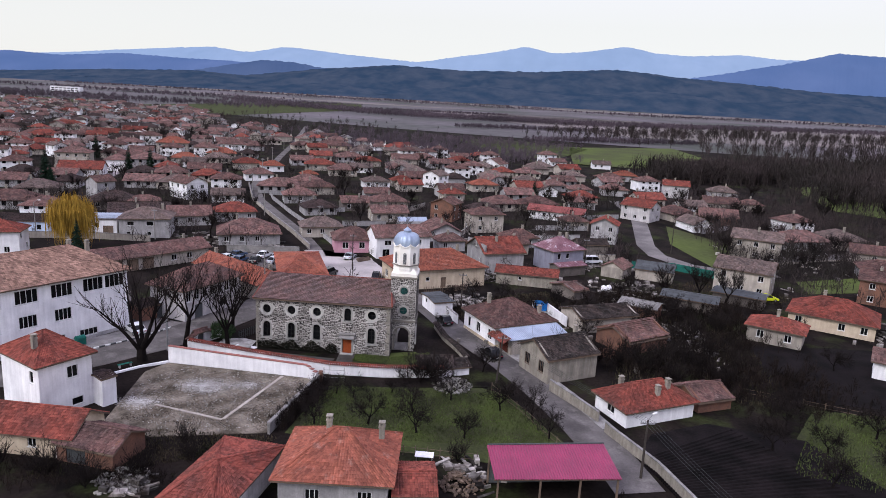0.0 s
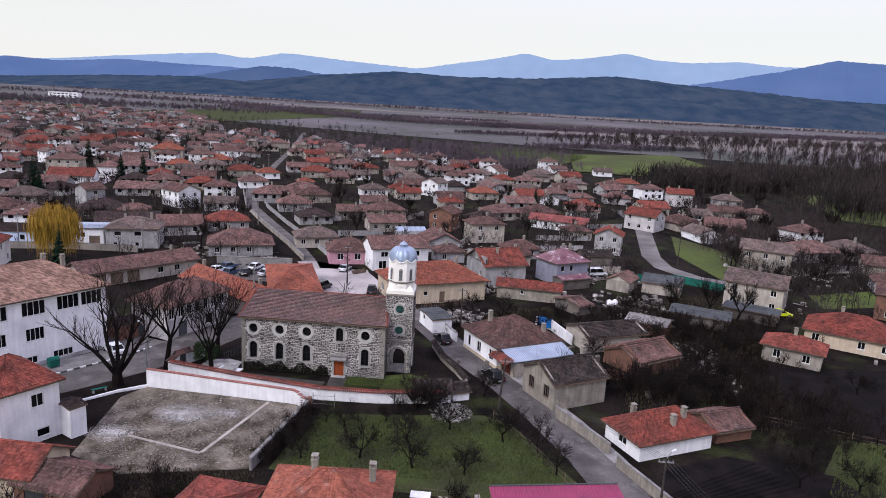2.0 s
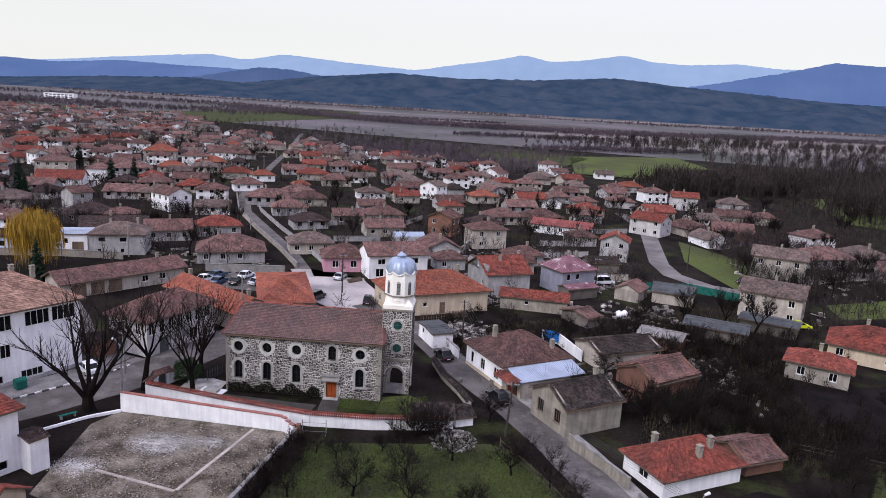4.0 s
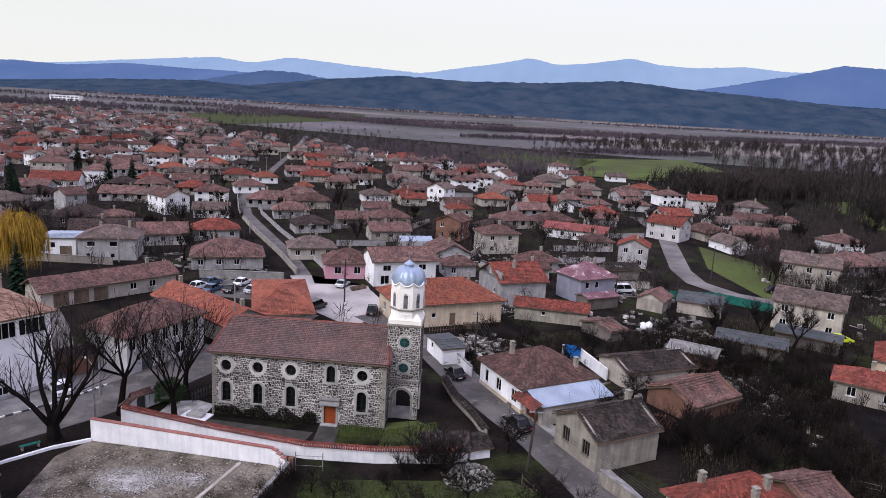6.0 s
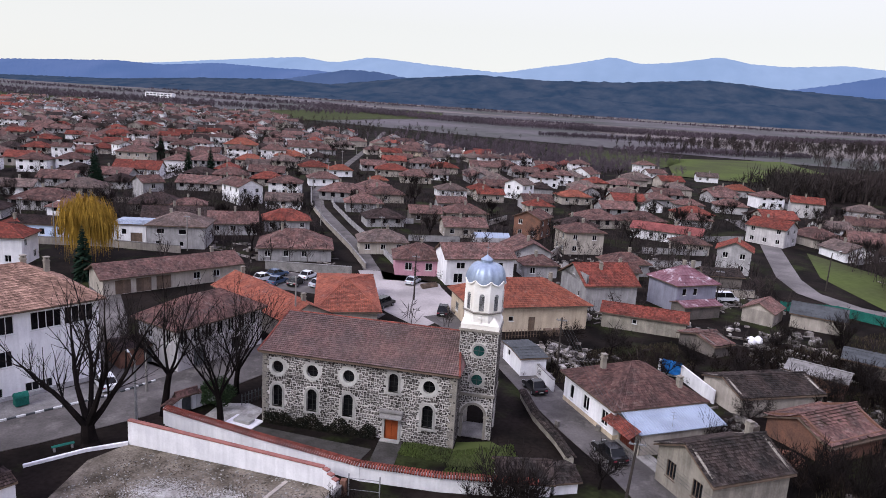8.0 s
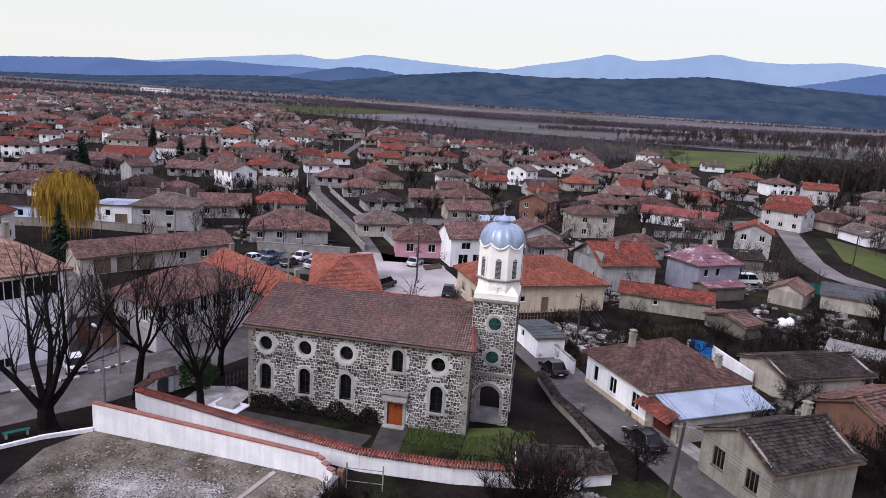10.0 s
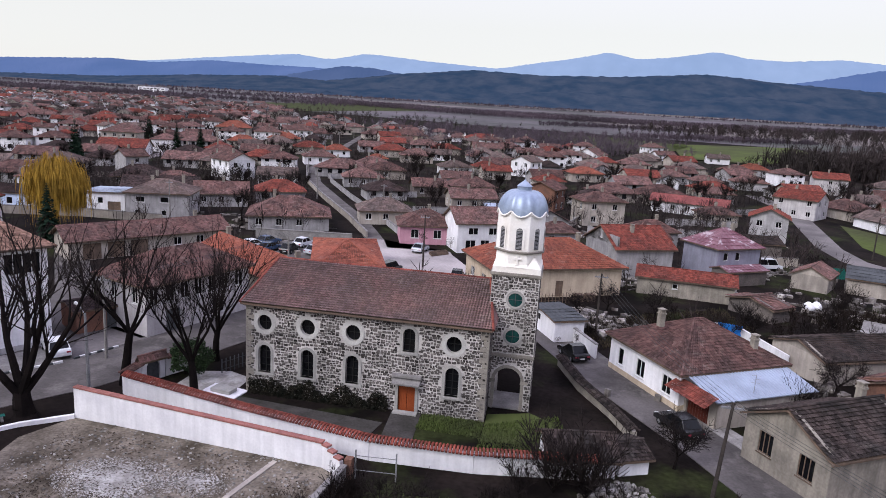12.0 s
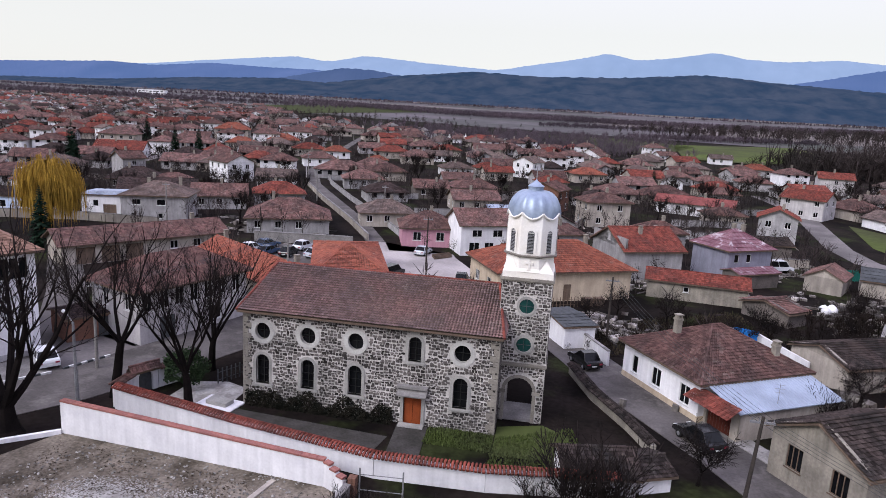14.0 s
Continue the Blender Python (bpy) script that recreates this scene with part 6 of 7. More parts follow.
row_i = 0
yy = 78.0
while yy < 760:
    xx = -860.0
    while xx < 170:
        x, y = xx + rng.uniform(-5, 5), yy + rng.uniform(-5, 5)
        xx += 16.0 + (yy - 70) * 0.004
        if not in_town(x, y) or near_road(x, y) or rng.random() < 0.10:
            continue
        if any((x - a) ** 2 + (y - b) ** 2 < 13.2 ** 2 for a, b in placed):
            continue
        # keep to the part of the plain that the camera looks over
        if x < -0.86 * (y + 95) - 10:
            continue
        far_spots.append((x, y))
    yy += 16.5 + (yy - 70) * 0.014
rot0 = 20
far_spots.sort(key=lambda p: p[1])
near_spots, rest = far_spots[:170], far_spots[170:]
used = set()
for x, y in near_spots:
    i = rng.randrange(len(protos))
    m = pose(x, y, ground_z(x, y), 0, 0, rot0 + rng.choice((0, 0, 90)) + rng.uniform(-9, 9))
    if i not in used:
        used.add(i)
        protos[i].matrix_basis = m
    else:
        copy_thing(protos[i], m)

# the farthest roofs, too small to tell apart
far_me = bpy.data.meshes.new("distant_roofs")
far_v, far_f, far_m = [], [], []
far_mats = [ROOF["red"], ROOF["brown"], ROOF["orange"], ROOF["dark"], WALL["white"], WALL["cream"], WALL["grey"]]
for x, y in rest:
    w, d, h = rng.uniform(9, 14), rng.uniform(7, 9.5), rng.choice((2.4, 2.6, 3.6))
    m = pose(x, y, ground_z(x, y), 0, 0, rot0 + rng.choice((0, 0, 90)) + rng.uniform(-9, 9))
    q = Mesh()
    q.box(-w / 2, -d / 2, -1.0, w / 2, d / 2, h)
    walls_n = len(q.f)
    rise = d * 0.24
    for sl in roof_slopes(rng.choice(("hip", "hip", "gable")), w, d, h, rise, 0.5):
        pts = [Vector(p) for p in sl]
        q.face(*(pts if (pts[2] - pts[3]).length > 1e-6 else pts[:3]))
    for s in (-1, 1):
        q.face((s * w / 2, -d / 2, h), (s * w / 2, d / 2, h), (s * w / 2, 0, h + rise * 0.95))
    n = len(far_v)
    far_v += [tuple(m @ Vector(p)) for p in q.v]
    far_f += [tuple(n + i for i in f) for f in q.f]
    rm, wm = rng.choice((0, 1, 1, 1, 1, 1, 3, 3)), rng.choice((4, 5, 5, 6, 6, 6))
    far_m += [wm] * walls_n + [rm] * (len(q.f) - walls_n - 2) + [wm] * 2
far_me.from_pydata(far_v, [], far_f)
for fm in far_mats:
    far_me.materials.append(fm)
far_me.polygons.foreach_set("material_index", far_m)
tagged(new("distant_houses", far_me), "distant tiled village roofs below the plain", "houses", kind="stuff")


# ---- trees ----
def grow(rng, base, direction, length, radius, level, out, spread=0.6, dense=1.0, up=0.25):
    """One branch and its side branches, as rows of start, end and their radii."""
    p, d = Vector(base), Vector(direction).normalized()
    n = 3 if level > 1 else 2
    r = radius
    for i in range(n):
        d = (d + Vector((rng.uniform(-1, 1), rng.uniform(-1, 1), rng.uniform(-0.6, 1) + up)) * 0.16).normalized()
        q = p + d * (length / n)
        r2 = max(r * 0.82, 0.006)
        out.append((p.copy(), q.copy(), r, r2, level))
        if level > 0 and (i > 0 or level < 3):
            for _ in range(2 if level > 1 else 3):
                if dense < 1 and rng.random() > dense:
                    continue
                a = rng.uniform(0, 2 * math.pi)
                side = d.orthogonal().normalized()
                side.rotate(Matrix.Rotation(a, 3, d))
                nd = (d * (1 - spread) + side * spread + Vector((0, 0, up))).normalized()
                grow(rng, p.lerp(q, rng.uniform(0.5, 1)), nd, length * rng.uniform(0.5, 0.72), r2 * 0.55, level - 1, out, spread, dense, up)
        p, r = q, r2
    if level > 0:
        grow(rng, p, d, length * 0.7, r * 0.85, level - 1, out, spread, dense, up)


def bare_tree(label, seed, trunk_h, radius, limbs, limb_len, level, spread=0.6, up=0.25, lean=0.0, group="", dense=1.0, fine=1.0):
    rng = random.Random(seed)
    t = thing("tree", label, "tree", group=group)
    rows = []
    p = Vector((0, 0, -0.2))
    d = Vector((lean, rng.uniform(-0.1, 0.1), 1)).normalized()
    r = radius
    for i in range(4):
        q = p + d * (trunk_h / 4)
        r2 = r * 0.9
        rows.append((p.copy(), q.copy(), r * (1.25 if i == 0 else 1), r2, 9))
        d = (d + Vector((rng.uniform(-0.12, 0.12), rng.uniform(-0.12, 0.12), 0))).normalized()
        p, r = q, r2
    for i in range(limbs):
        a = 2 * math.pi * (i + rng.uniform(-0.3, 0.3)) / limbs
        nd = Vector((math.cos(a) * spread, math.sin(a) * spread, 1 - spread * 0.5))
        grow(rng, p - d * rng.uniform(0, trunk_h * 0.2), nd, limb_len * rng.uniform(0.8, 1.15), r * 0.62, level, rows, spread, dense, up)
    trunk, crown = Mesh(), Mesh()
    for a, b, ra, rb, lv in rows:
        if lv >= 2:
            trunk.tube(a, b, ra, rb, 6 if lv < 9 else 9, False)
        else:
            crown.tube(a, b, max(ra, 0.014 * fine), max(rb, 0.009 * fine), 3, False)
    part("trunk", trunk, BARK, t)
    part("crown", crown, TWIG, t)
    return t


def put(t, x, y, rot=0.0, scale=1.0, z=None):
    m = pose(x, y, ground_z(x, y) if z is None else z, 0, 0, rot)
    if not t.get("set_down"):
        t["set_down"] = 1
        t.scale = (scale,) * 3
        t.matrix_basis = m @ Matrix.Diagonal((scale, scale, scale, 1))
        return t
    c = copy_thing(t, m)
    c.scale = (scale,) * 3
    return c


big_a = bare_tree("tall bare street tree with a split dark trunk", 41, 1.7, 0.58, 5, 4.2, 3, 0.46, 0.22, -0.04, dense=0.72, fine=0.9)
put(big_a, -11.9, -8.9, 20, 1.4, 0.2)
big_b = bare_tree("tall bare street tree with dark trunk", 43, 3.6, 0.30, 5, 3.0, 3, 0.48, 0.22, dense=0.72, fine=0.9)
put(big_b, -9.4, -1.5, 70, 1.35, 0.1)
big_c = bare_tree("bare churchyard tree with several upright stems", 47, 2.4, 0.28, 5, 3.0, 3, 0.45, 0.28, dense=0.72, fine=0.9)
put(big_c, -3.2, -1.6, 10, 1.35)
put(big_c, -5.2, 5.3, 140, 1.3)
fruit = [bare_tree("bare fruit tree with gnarled dark branches", 50 + i, 1.1, 0.13, 4, 1.35, 3, 0.65, 0.2, 0.1, "fruit trees") for i in range(4)]
for i, (x, y, s) in enumerate(((17.5, -14, .8), (20.5, -20.5, 1.15), (25.2, -16.5, 1.1), (26.2, -21.5, 1.2), (29.5, -12.5, 1.1), (31.5, -22, 1.0), (35.6, -14.5, 1.05),
        (39.4, -16.2, 1.1), (41.0, -20.5, 1.0), (36.8, -10.6, 0.9), (33.4, -2.6, 1.1), (15.2, -13.2, 0.8), (13.6, -17.5, 0.9), (14.6, -21.5, 0.9), (22, -11.8, 0.7), (69, -26, 1.3), (76, -24, 1.3),
        (83, -20, 1.2), (66, -19, 1.2), (72, -19, 1.1), (80, -14, 1.2), (80, -30, 1.2), (87, -25, 1.1), (95, -20, 1.2), (70, -13, 1.2), (86, 8, 1.1), (54, 24, 1.2), (50, 15, 1.1), (74, -34, 1.3), (90, -13, 1.1), (27.5, 31, 1.0), (31, 35, 1.1), (36.5, 33.5, 1.1), (43, 27, 1.0), (47, 30, 1.0), (64, 2, 1.2), (68, 9, 1.3), (72, -8, 1.1), (61, 24, 1.3), (67, 26, 1.4))):
    put(fruit[i % 4], x, y, i * 67, s)
shrub = [bare_tree("dense bare shrub with fine twigs", 60 + i, 0.3, 0.05, 9, 1.3, 2, 0.55, 0.35, 0.0, "bare shrubs") for i in range(3)]
for i, (x, y, s) in enumerate(((25.2, -8.0, 1.9), (27.2, -7.9, 1.8), (23.2, -8.8, 1.0), (27.2, -8.3, 1.1), (45.2, 8.6, 1.3), (46.2, 8.0, 1.2), (44.2, 9.0, 1.0), (50.5, 4.5, 1.4), (53, 2.5, 1.6), (55.5, 5.5, 1.5), (56, 1, 1.5), (59, 3.5, 1.6),
        (62.5, 6.5, 1.7), (60, -1.6, 1.4), (64.5, 14, 1.7), (68, 18, 1.7), (66, -2, 1.5), (70, 3, 1.6), (12.9, -12.5, 0.9), (12.4, -16, 0.9), (11.9, -19.5, 0.9), (11.6, -22.5, 0.9), (73.5, 22, 1.7), (58, 26.5, 1.4), (52.5, 28, 1.3), (47, 35, 1.2), (56.5, 33, 1.4),
        (68, 33, 1.5), (79, 30, 1.4), (71, 48, 1.4), (1.6, -35, 1.3), (-2.5, -37, 1.3), (-7, -36, 1.4), (-12, -35.6, 1.3), (4.5, -31, 1.0), (3, -28.4, 1.0), (52, -38, 1.2), (31, -27, .9), (61, 44, 1.3), (64, 50, 1.3))):
    put(shrub[i % 3], x, y, i * 43, s)
ymid = [bare_tree("tall bare garden tree with dark twigs", 70 + i, 2.0, 0.2, 4, 2.0, 3, 0.5, 0.35, 0.0, "village trees") for i in range(4)]
rng = random.Random(91)
made = 0
houses_xy = placed + far_spots
for _ in range(6000):
    x, y = rng.uniform(-330, 150), rng.uniform(62, 430)
    if made >= 190:
        break
    if rng.random() > 1.2 - y / 420 or not in_town(x, y) or near_road(x, y) or x < -0.80 * (y + 95):
        continue
    if any((x - a) ** 2 + (y - b) ** 2 < 8.2 ** 2 for a, b in houses_xy):
        continue
    made += 1
    put(ymid[made % 4] if made % 3 else fruit[made % 4], x, y, rng.uniform(0, 360), rng.uniform(0.75, 1.25))
for x, y, s in ((152, 150, 1.5), (142, 190, 1.6), (166, 172, 1.5), (178, 158, 1.6), (190, 176, 1.6), (122, 150, 1.2), (104, 120, 1.2), (132, 120, 1.3), (110, 176, 1.2), (126, 140, 1.3), (116, 110, 1.1), (98, 66, 1.1), (80, 38, 1.5), (76, 42, 1.4), (70, 44, 1.2)):
    put(ymid[int(x) % 4], x, y, x * 7, s)


def fir(label, seed, h, r):
    t = thing("fir_tree", label, "tree", group="fir trees")
    rng = random.Random(seed)
    trunk, crown = Mesh(), Mesh()
    trunk.tube((0, 0, -0.3), (0, 0, h), 0.22, 0.03, 7)
    z = h * 0.06
    while z < h:
        k = 1 - z / h
        for i in range(13):
            a = rng.uniform(0, 2 * math.pi)
            ln = r * (k ** 0.8) * rng.uniform(0.65, 1.1) + 0.15
            tip = Vector((math.cos(a) * ln, math.sin(a) * ln, z - ln * 0.32 + rng.uniform(-0.1, 0.1)))
            side = Vector((-math.sin(a), math.cos(a), 0)) * ln * 0.22
            b = Vector((0, 0, z))
            crown.face(b, b.lerp(tip, 0.55) + side, tip, b.lerp(tip, 0.6) - Vector((0, 0, 0.12 * ln)))
            crown.face(b, b.lerp(tip, 0.6) - Vector((0, 0, 0.12 * ln)), tip, b.lerp(tip, 0.55) - side)
        z += 0.28 + 0.12 * k
    part("trunk", trunk, BARK, t)
    part("crown", crown, FIR, t)
    return t


fir_tree = fir("dark pointed fir tree", 3, 12, 3.0)
for x, y, s in ((-151.9, 214.3, 1.0), (-114.5, 175, 0.9), (-118, 128, 1.15), (-50.5, 38.5, 0.8), (-106, 176.5, 0.9), (-112, 122, 0.8), (52, 176, 0.55)):
    put(fir_tree, x, y, x, s)

wil = thing("willow_tree", "yellow weeping willow with hanging shoots", "tree", -59.6, 50.6, 0.0)
rng = random.Random(8)
trunk, crown = Mesh(), Mesh()
trunk.tube((0, 0, -0.3), (0.2, 0, 3.5), 0.5, 0.35, 9)
for i in range(14):
    a = i * 2.4
    p = Vector((0.2, 0, 3.2))
    d = Vector((math.cos(a) * rng.uniform(0.2, 0.8), math.sin(a) * rng.uniform(0.2, 0.8), 1)).normalized()
    for k in range(4):
        q = p + d * 1.6
        trunk.tube(p, q, 0.2 - 0.04 * k, 0.16 - 0.04 * k, 5, False)
        d = (d + Vector((math.cos(a), math.sin(a), -0.35)) * 0.22).normalized()
        p = q
lumps = [(rng.uniform(0, 6.283), rng.uniform(0.5, 1), rng.uniform(0.75, 1.12)) for _ in range(60)]
for _ in range(6500):
    az, up, size = lumps[rng.randrange(60)]
    az, up = az + rng.gauss(0, 0.32), max(0.02, min(1, up + rng.gauss(0, 0.2)))
    k = size * rng.uniform(0.55, 1.02)
    flat = math.sqrt(1 - (0.98 * up) ** 2)
    s = Vector((0.2 + 6.0 * k * flat * math.cos(az), 6.0 * k * flat * math.sin(az), 6.6 + 5.4 * k * up + rng.gauss(0, 0.5)))
    ln = rng.uniform(0.6, 5.4) * (0.55 + 0.8 * flat)
    out = Vector((math.cos(az), math.sin(az), 0))
    e = s + out * rng.uniform(0, 0.7) + Vector((rng.uniform(-0.3, 0.3), rng.uniform(-0.3, 0.3), -ln))
    m = s.lerp(e, 0.4) + out * 0.3 + Vector((0, 0, 0.2))
    w = Vector((rng.uniform(-0.05, 0.05), rng.uniform(-0.05, 0.05), 0.0))
    crown.face(s - w, s + w, m + w * 1.4, m - w * 1.4)
    crown.face(m - w * 1.4, m + w * 1.4, e + w * 0.3, e - w * 0.3)
wil.scale = (0.86, 0.86, 1.0)
part("trunk", trunk, BARK, wil)
part("crown", crown, WILLOW, wil)


def leafy_bush(x, y, r, h, seed):
    t = thing("evergreen_bush", "dark evergreen bush in the churchyard", "bush", x, y, 0)
    rng = random.Random(seed)
    stem, leaves = Mesh(), Mesh()
    stem.tube((0, 0, -0.2), (0, 0, h * 0.7), 0.08, 0.03, 6)
    for _ in range(2600):
        a, e = rng.uniform(0, 6.283), math.asin(rng.uniform(-0.7, 1))
        k = (0.75 + 0.25 * rng.random()) * (1 + 0.22 * math.sin(a * 3) * math.cos(e * 4))
        c = Vector((math.cos(a) * math.cos(e) * r * k, math.sin(a) * math.cos(e) * r * k, h * 0.55 + math.sin(e) * h * 0.45 * k))
        u = Vector((rng.uniform(-1, 1), rng.uniform(-1, 1), rng.uniform(-1, 1))).normalized() * 0.12
        w = u.orthogonal().normalized() * 0.06
        leaves.face(c - u, c + w, c + u, c - w)
    part("stem", stem, BARK, t)
    part("leaves", leaves, BOX_LEAF, t)


leafy_bush(-5.2, 1.3, 1.7, 3.3, 5)


# ivy and dead stalks at the foot of the church wall
rng = random.Random(15)
iv = Mesh()
for _ in range(5200):
    x = rng.uniform(0.6, 12.2)
    top = 0.5 + 0.75 * abs(math.sin(x * 0.9)) + 0.5 * max(0, math.sin(x * 2.3 + 1))
    z = top * rng.random() ** 1.4
    y = 0.28 - rng.random() * 0.45 * (1.2 - z / 2.2)
    u = Vector((rng.uniform(-1, 1), rng.uniform(-0.4, 0.4), rng.uniform(-1, 1))).normalized() * rng.uniform(0.05, 0.11)
    w = u.orthogonal().normalized() * 0.05
    c = Vector((x, y, z))
    iv.face(c - u, c + w, c + u, c - w)
tagged(part("ivy", iv, mat("dark_ivy", (0.007, 0.008, 0.006), (0.018, 0.016, 0.012), 0.9, 1.5, 9, 0, 0.5)), "dark ivy and dead stalks along the church wall", "plants", kind="stuff")


def tufts(name, label, region, count, material, seed, hgt=0.18):
    """Blades of grass or weeds scattered over a quad of ground."""
    rng = random.Random(seed)
    a, b, c, d = (Vector(p) for p in region)
    m = Mesh()
    for _ in range(count):
        u, v = rng.random(), rng.random()
        p = a.lerp(b, u).lerp(d.lerp(c, u), v)
        h = hgt * rng.uniform(0.5, 1.5)
        ang = rng.uniform(0, 6.28)
        w = Vector((math.cos(ang), math.sin(ang), 0)) * 0.05
        base = Vector((p.x, p.y, 0.03))
        tip = base + Vector((rng.uniform(-0.1, 0.1), rng.uniform(-0.1, 0.1), h))
        m.face(base - w, base + w, tip)
    return tagged(part(name, m, material), label, "grass", kind="stuff")


GRASS_BLADE = mat("grass_blades", (0.075, 0.10, 0.03), (0.055, 0.065, 0.03), 0.95, 0.3, 4, 0, 0.4)
tufts("grass", "short mossy orchard grass", ((13.4, -24), (42, -23), (36, -9.6), (13.6, -11)), 16000, GRASS_BLADE, 1)
tufts("grass", "short grass of the churchyard", ((19.5, -6.4), (27.5, -5.2), (25.4, 3), (20, 0)), 4000, GRASS_BLADE, 2)
tufts("grass", "mossy grass strip by the church door", ((15, -2.2), (19.8, -2.4), (19.8, 0.3), (15, 0.3)), 2500, GRASS_BLADE, 3)
tufts("grass", "rough grass of the lower garden", ((66, -24), (76, -8), (103, -10), (98, -34)), 9000, GRASS_BLADE, 4, 0.3)

# stones and litter on the bare lot
rubble_heap("rubble", "scattered pale stones on the gravel lot", 1.2, -15.6, 10.2, 0.02, 2600, RUBBLE, 6, 0.02, 0.09)
rubble_heap("rubble", "broken brick and stones beside the wall end", 29.5, -8.2, 2.6, 0.5, 260, RUBBLE, 7)
rubble_heap("rubble", "heap of scrap timber and stones beside the shed", 31.6, -31.0, 2.2, 0.8, 220, WOOD, 8)
rubble_heap("rubble", "rubbish heaped before the brick shed", 0.0, -35.4, 2.6, 0.4, 150, RUBBLE, 9)
rubble_heap("rubble", "fallen bricks before the ruined barn", 52.0, 8.4, 1.8, 0.7, 200, W["brick"], 10)
for cx, cy, r, n, s in ((-1.2, -14.0, 2.6, 6500, 1), (3.6, -13.0, 1.6, 1500, 2), (-6.6, -19.6, 2.0, 3000, 3)):
    q = Mesh()
    rng = random.Random(s)
    for _ in range(n):
        a, d = rng.uniform(0, 6.28), r * rng.random() ** 0.8
        x, y, k = cx + d * math.cos(a) * 1.5, cy + d * math.sin(a), rng.uniform(0.02, 0.07) * (1.4 - d / r)
        pts = [(x + k * rng.uniform(0.7, 1.3) * math.cos(j * 1.05), y + k * rng.uniform(0.7, 1.3) * math.sin(j * 1.05), 0.062 + 0.002 * rng.random() + 0.000006 * _) for j in range(6)]
        q.face(*pts)
    tagged(part("lime_patch", q, CHALK), "pale lime dust and plaster spilt on the lot", "dust", kind="stuff")


# furrows of the garden plot
fu = Mesh()
for i in range(24):
    k = i / 24
    a, b = Vector((50.4 + 2.6 * k, -23.6 - 9 * k + 7 * 0)), Vector((63.0 + 9 * k, -14.6 - 15 * k))
    n = 14
    for j in range(n):
        p, q = a.lerp(b, j / n), a.lerp(b, (j + 1) / n)
        fu.tube((p.x, p.y, 0.03), (q.x, q.y, 0.03), 0.16, 0.16, 6, False)
tagged(part("furrows", fu, SOIL), "dark earth ridges of a dug garden", "soil", kind="stuff")


# weeds, leaf litter and odds and ends lying in the yards
WEED = mat("dead_weeds", (0.060, 0.047, 0.033), (0.024, 0.025, 0.014), 0.96, 0.3, 4, 0, 0.6)
tufts("weeds", "dead weeds and grass of the back yards", ((-9, -37), (9, -29), (12, -25), (-9, -26)), 5000, WEED, 11, 0.25)
tufts("weeds", "dead weeds among the gardens", ((50, -6), (62, 30), (78, 30), (74, -8)), 9000, WEED, 12, 0.45)
tufts("weeds", "dead grass of the trampled garden", ((23, 27), (29, 20), (48, 33), (46, 42)), 7000, WEED, 13, 0.3)
tufts("weeds", "dead weeds along the back lanes", ((56, 40), (64, 30), (100, 48), (92, 68)), 7000, WEED, 14, 0.45)
LITTER = mat("leaf_litter", (0.030, 0.023, 0.018), (0.085, 0.066, 0.048), 0.97, 0.5, 4, 0, 0.7)
q, rng = Mesh(), random.Random(31)
for _ in range(15000):
    u, v = rng.random(), rng.random() ** 0.8
    p = Vector((-8.4, -8.4)).lerp(Vector((11.4, -10.2)), u).lerp(Vector((-6.6, -24.2)).lerp(Vector((9.6, -24.0)), u), v)
    if noise.noise(Vector((p.x * 0.35, p.y * 0.35, 2.0))) < rng.uniform(-0.35, 0.25):
        continue
    a, k = rng.uniform(0, 6.28), rng.uniform(0.03, 0.09)
    d, e = Vector((math.cos(a), math.sin(a), 0)) * k, Vector((-math.sin(a), math.cos(a), 0)) * k * 0.6
    c = Vector((p.x, p.y, 0.07 + 0.03 * rng.random()))
    q.face(c - d, c + e + Vector((0, 0, 0.03)), c + d, c - e)
tagged(part("leaf_litter", q, LITTER), "brown leaves and clods on the bare lot", "litter", kind="stuff")
CLUTTER = mat("yard_clutter", (0.26, 0.24, 0.225), (0.05, 0.04, 0.036), 0.9, 0.6, 5, 0.1, 0.85)
q, rng = Mesh(), random.Random(32)
spots = [(48, 15, 14, 8), (62, 40, 12, 9), (70, 52, 14, 9), (84, 50, 12, 9), (40, 52, 12, 6), (66, 20, 12, 12), (58, 70, 10, 9), (-4, -36, 8, 2.4), (31, -30, 3, 3), (30, 30, 6, 5), (95, 30, 14, 12), (20, 86, 24, 14), (52, 92, 20, 14), (-30, 70, 24, 10), (110, 90, 20, 20)]
for sx, sy, wx, wy in spots:
    n = 0
    while n < 120:
        n += 1
        x, y = sx + rng.gauss(0, wx * 0.5), sy + rng.gauss(0, wy * 0.5)
        if near_road(x, y) or any((x - a) ** 2 + (y - b) ** 2 < 6.2 ** 2 for a, b in houses_xy):
            continue
        long = rng.random() < 0.45
        a, b, h = (rng.uniform(0.6, 1.8), rng.uniform(0.05, 0.18), rng.uniform(0.06, 0.3)) if long else (rng.uniform(0.15, 0.6), rng.uniform(0.15, 0.5), rng.uniform(0.15, 0.7))
        q.box(-a, -b, -0.1, a, b, h, pose(x, y, ground_z(x, y), 0, rng.uniform(-5, 5), rng.uniform(0, 180)))
tagged(part("yard_clutter", q, CLUTTER), "planks, blocks and odds and ends lying in the yards", "clutter", kind="stuff")


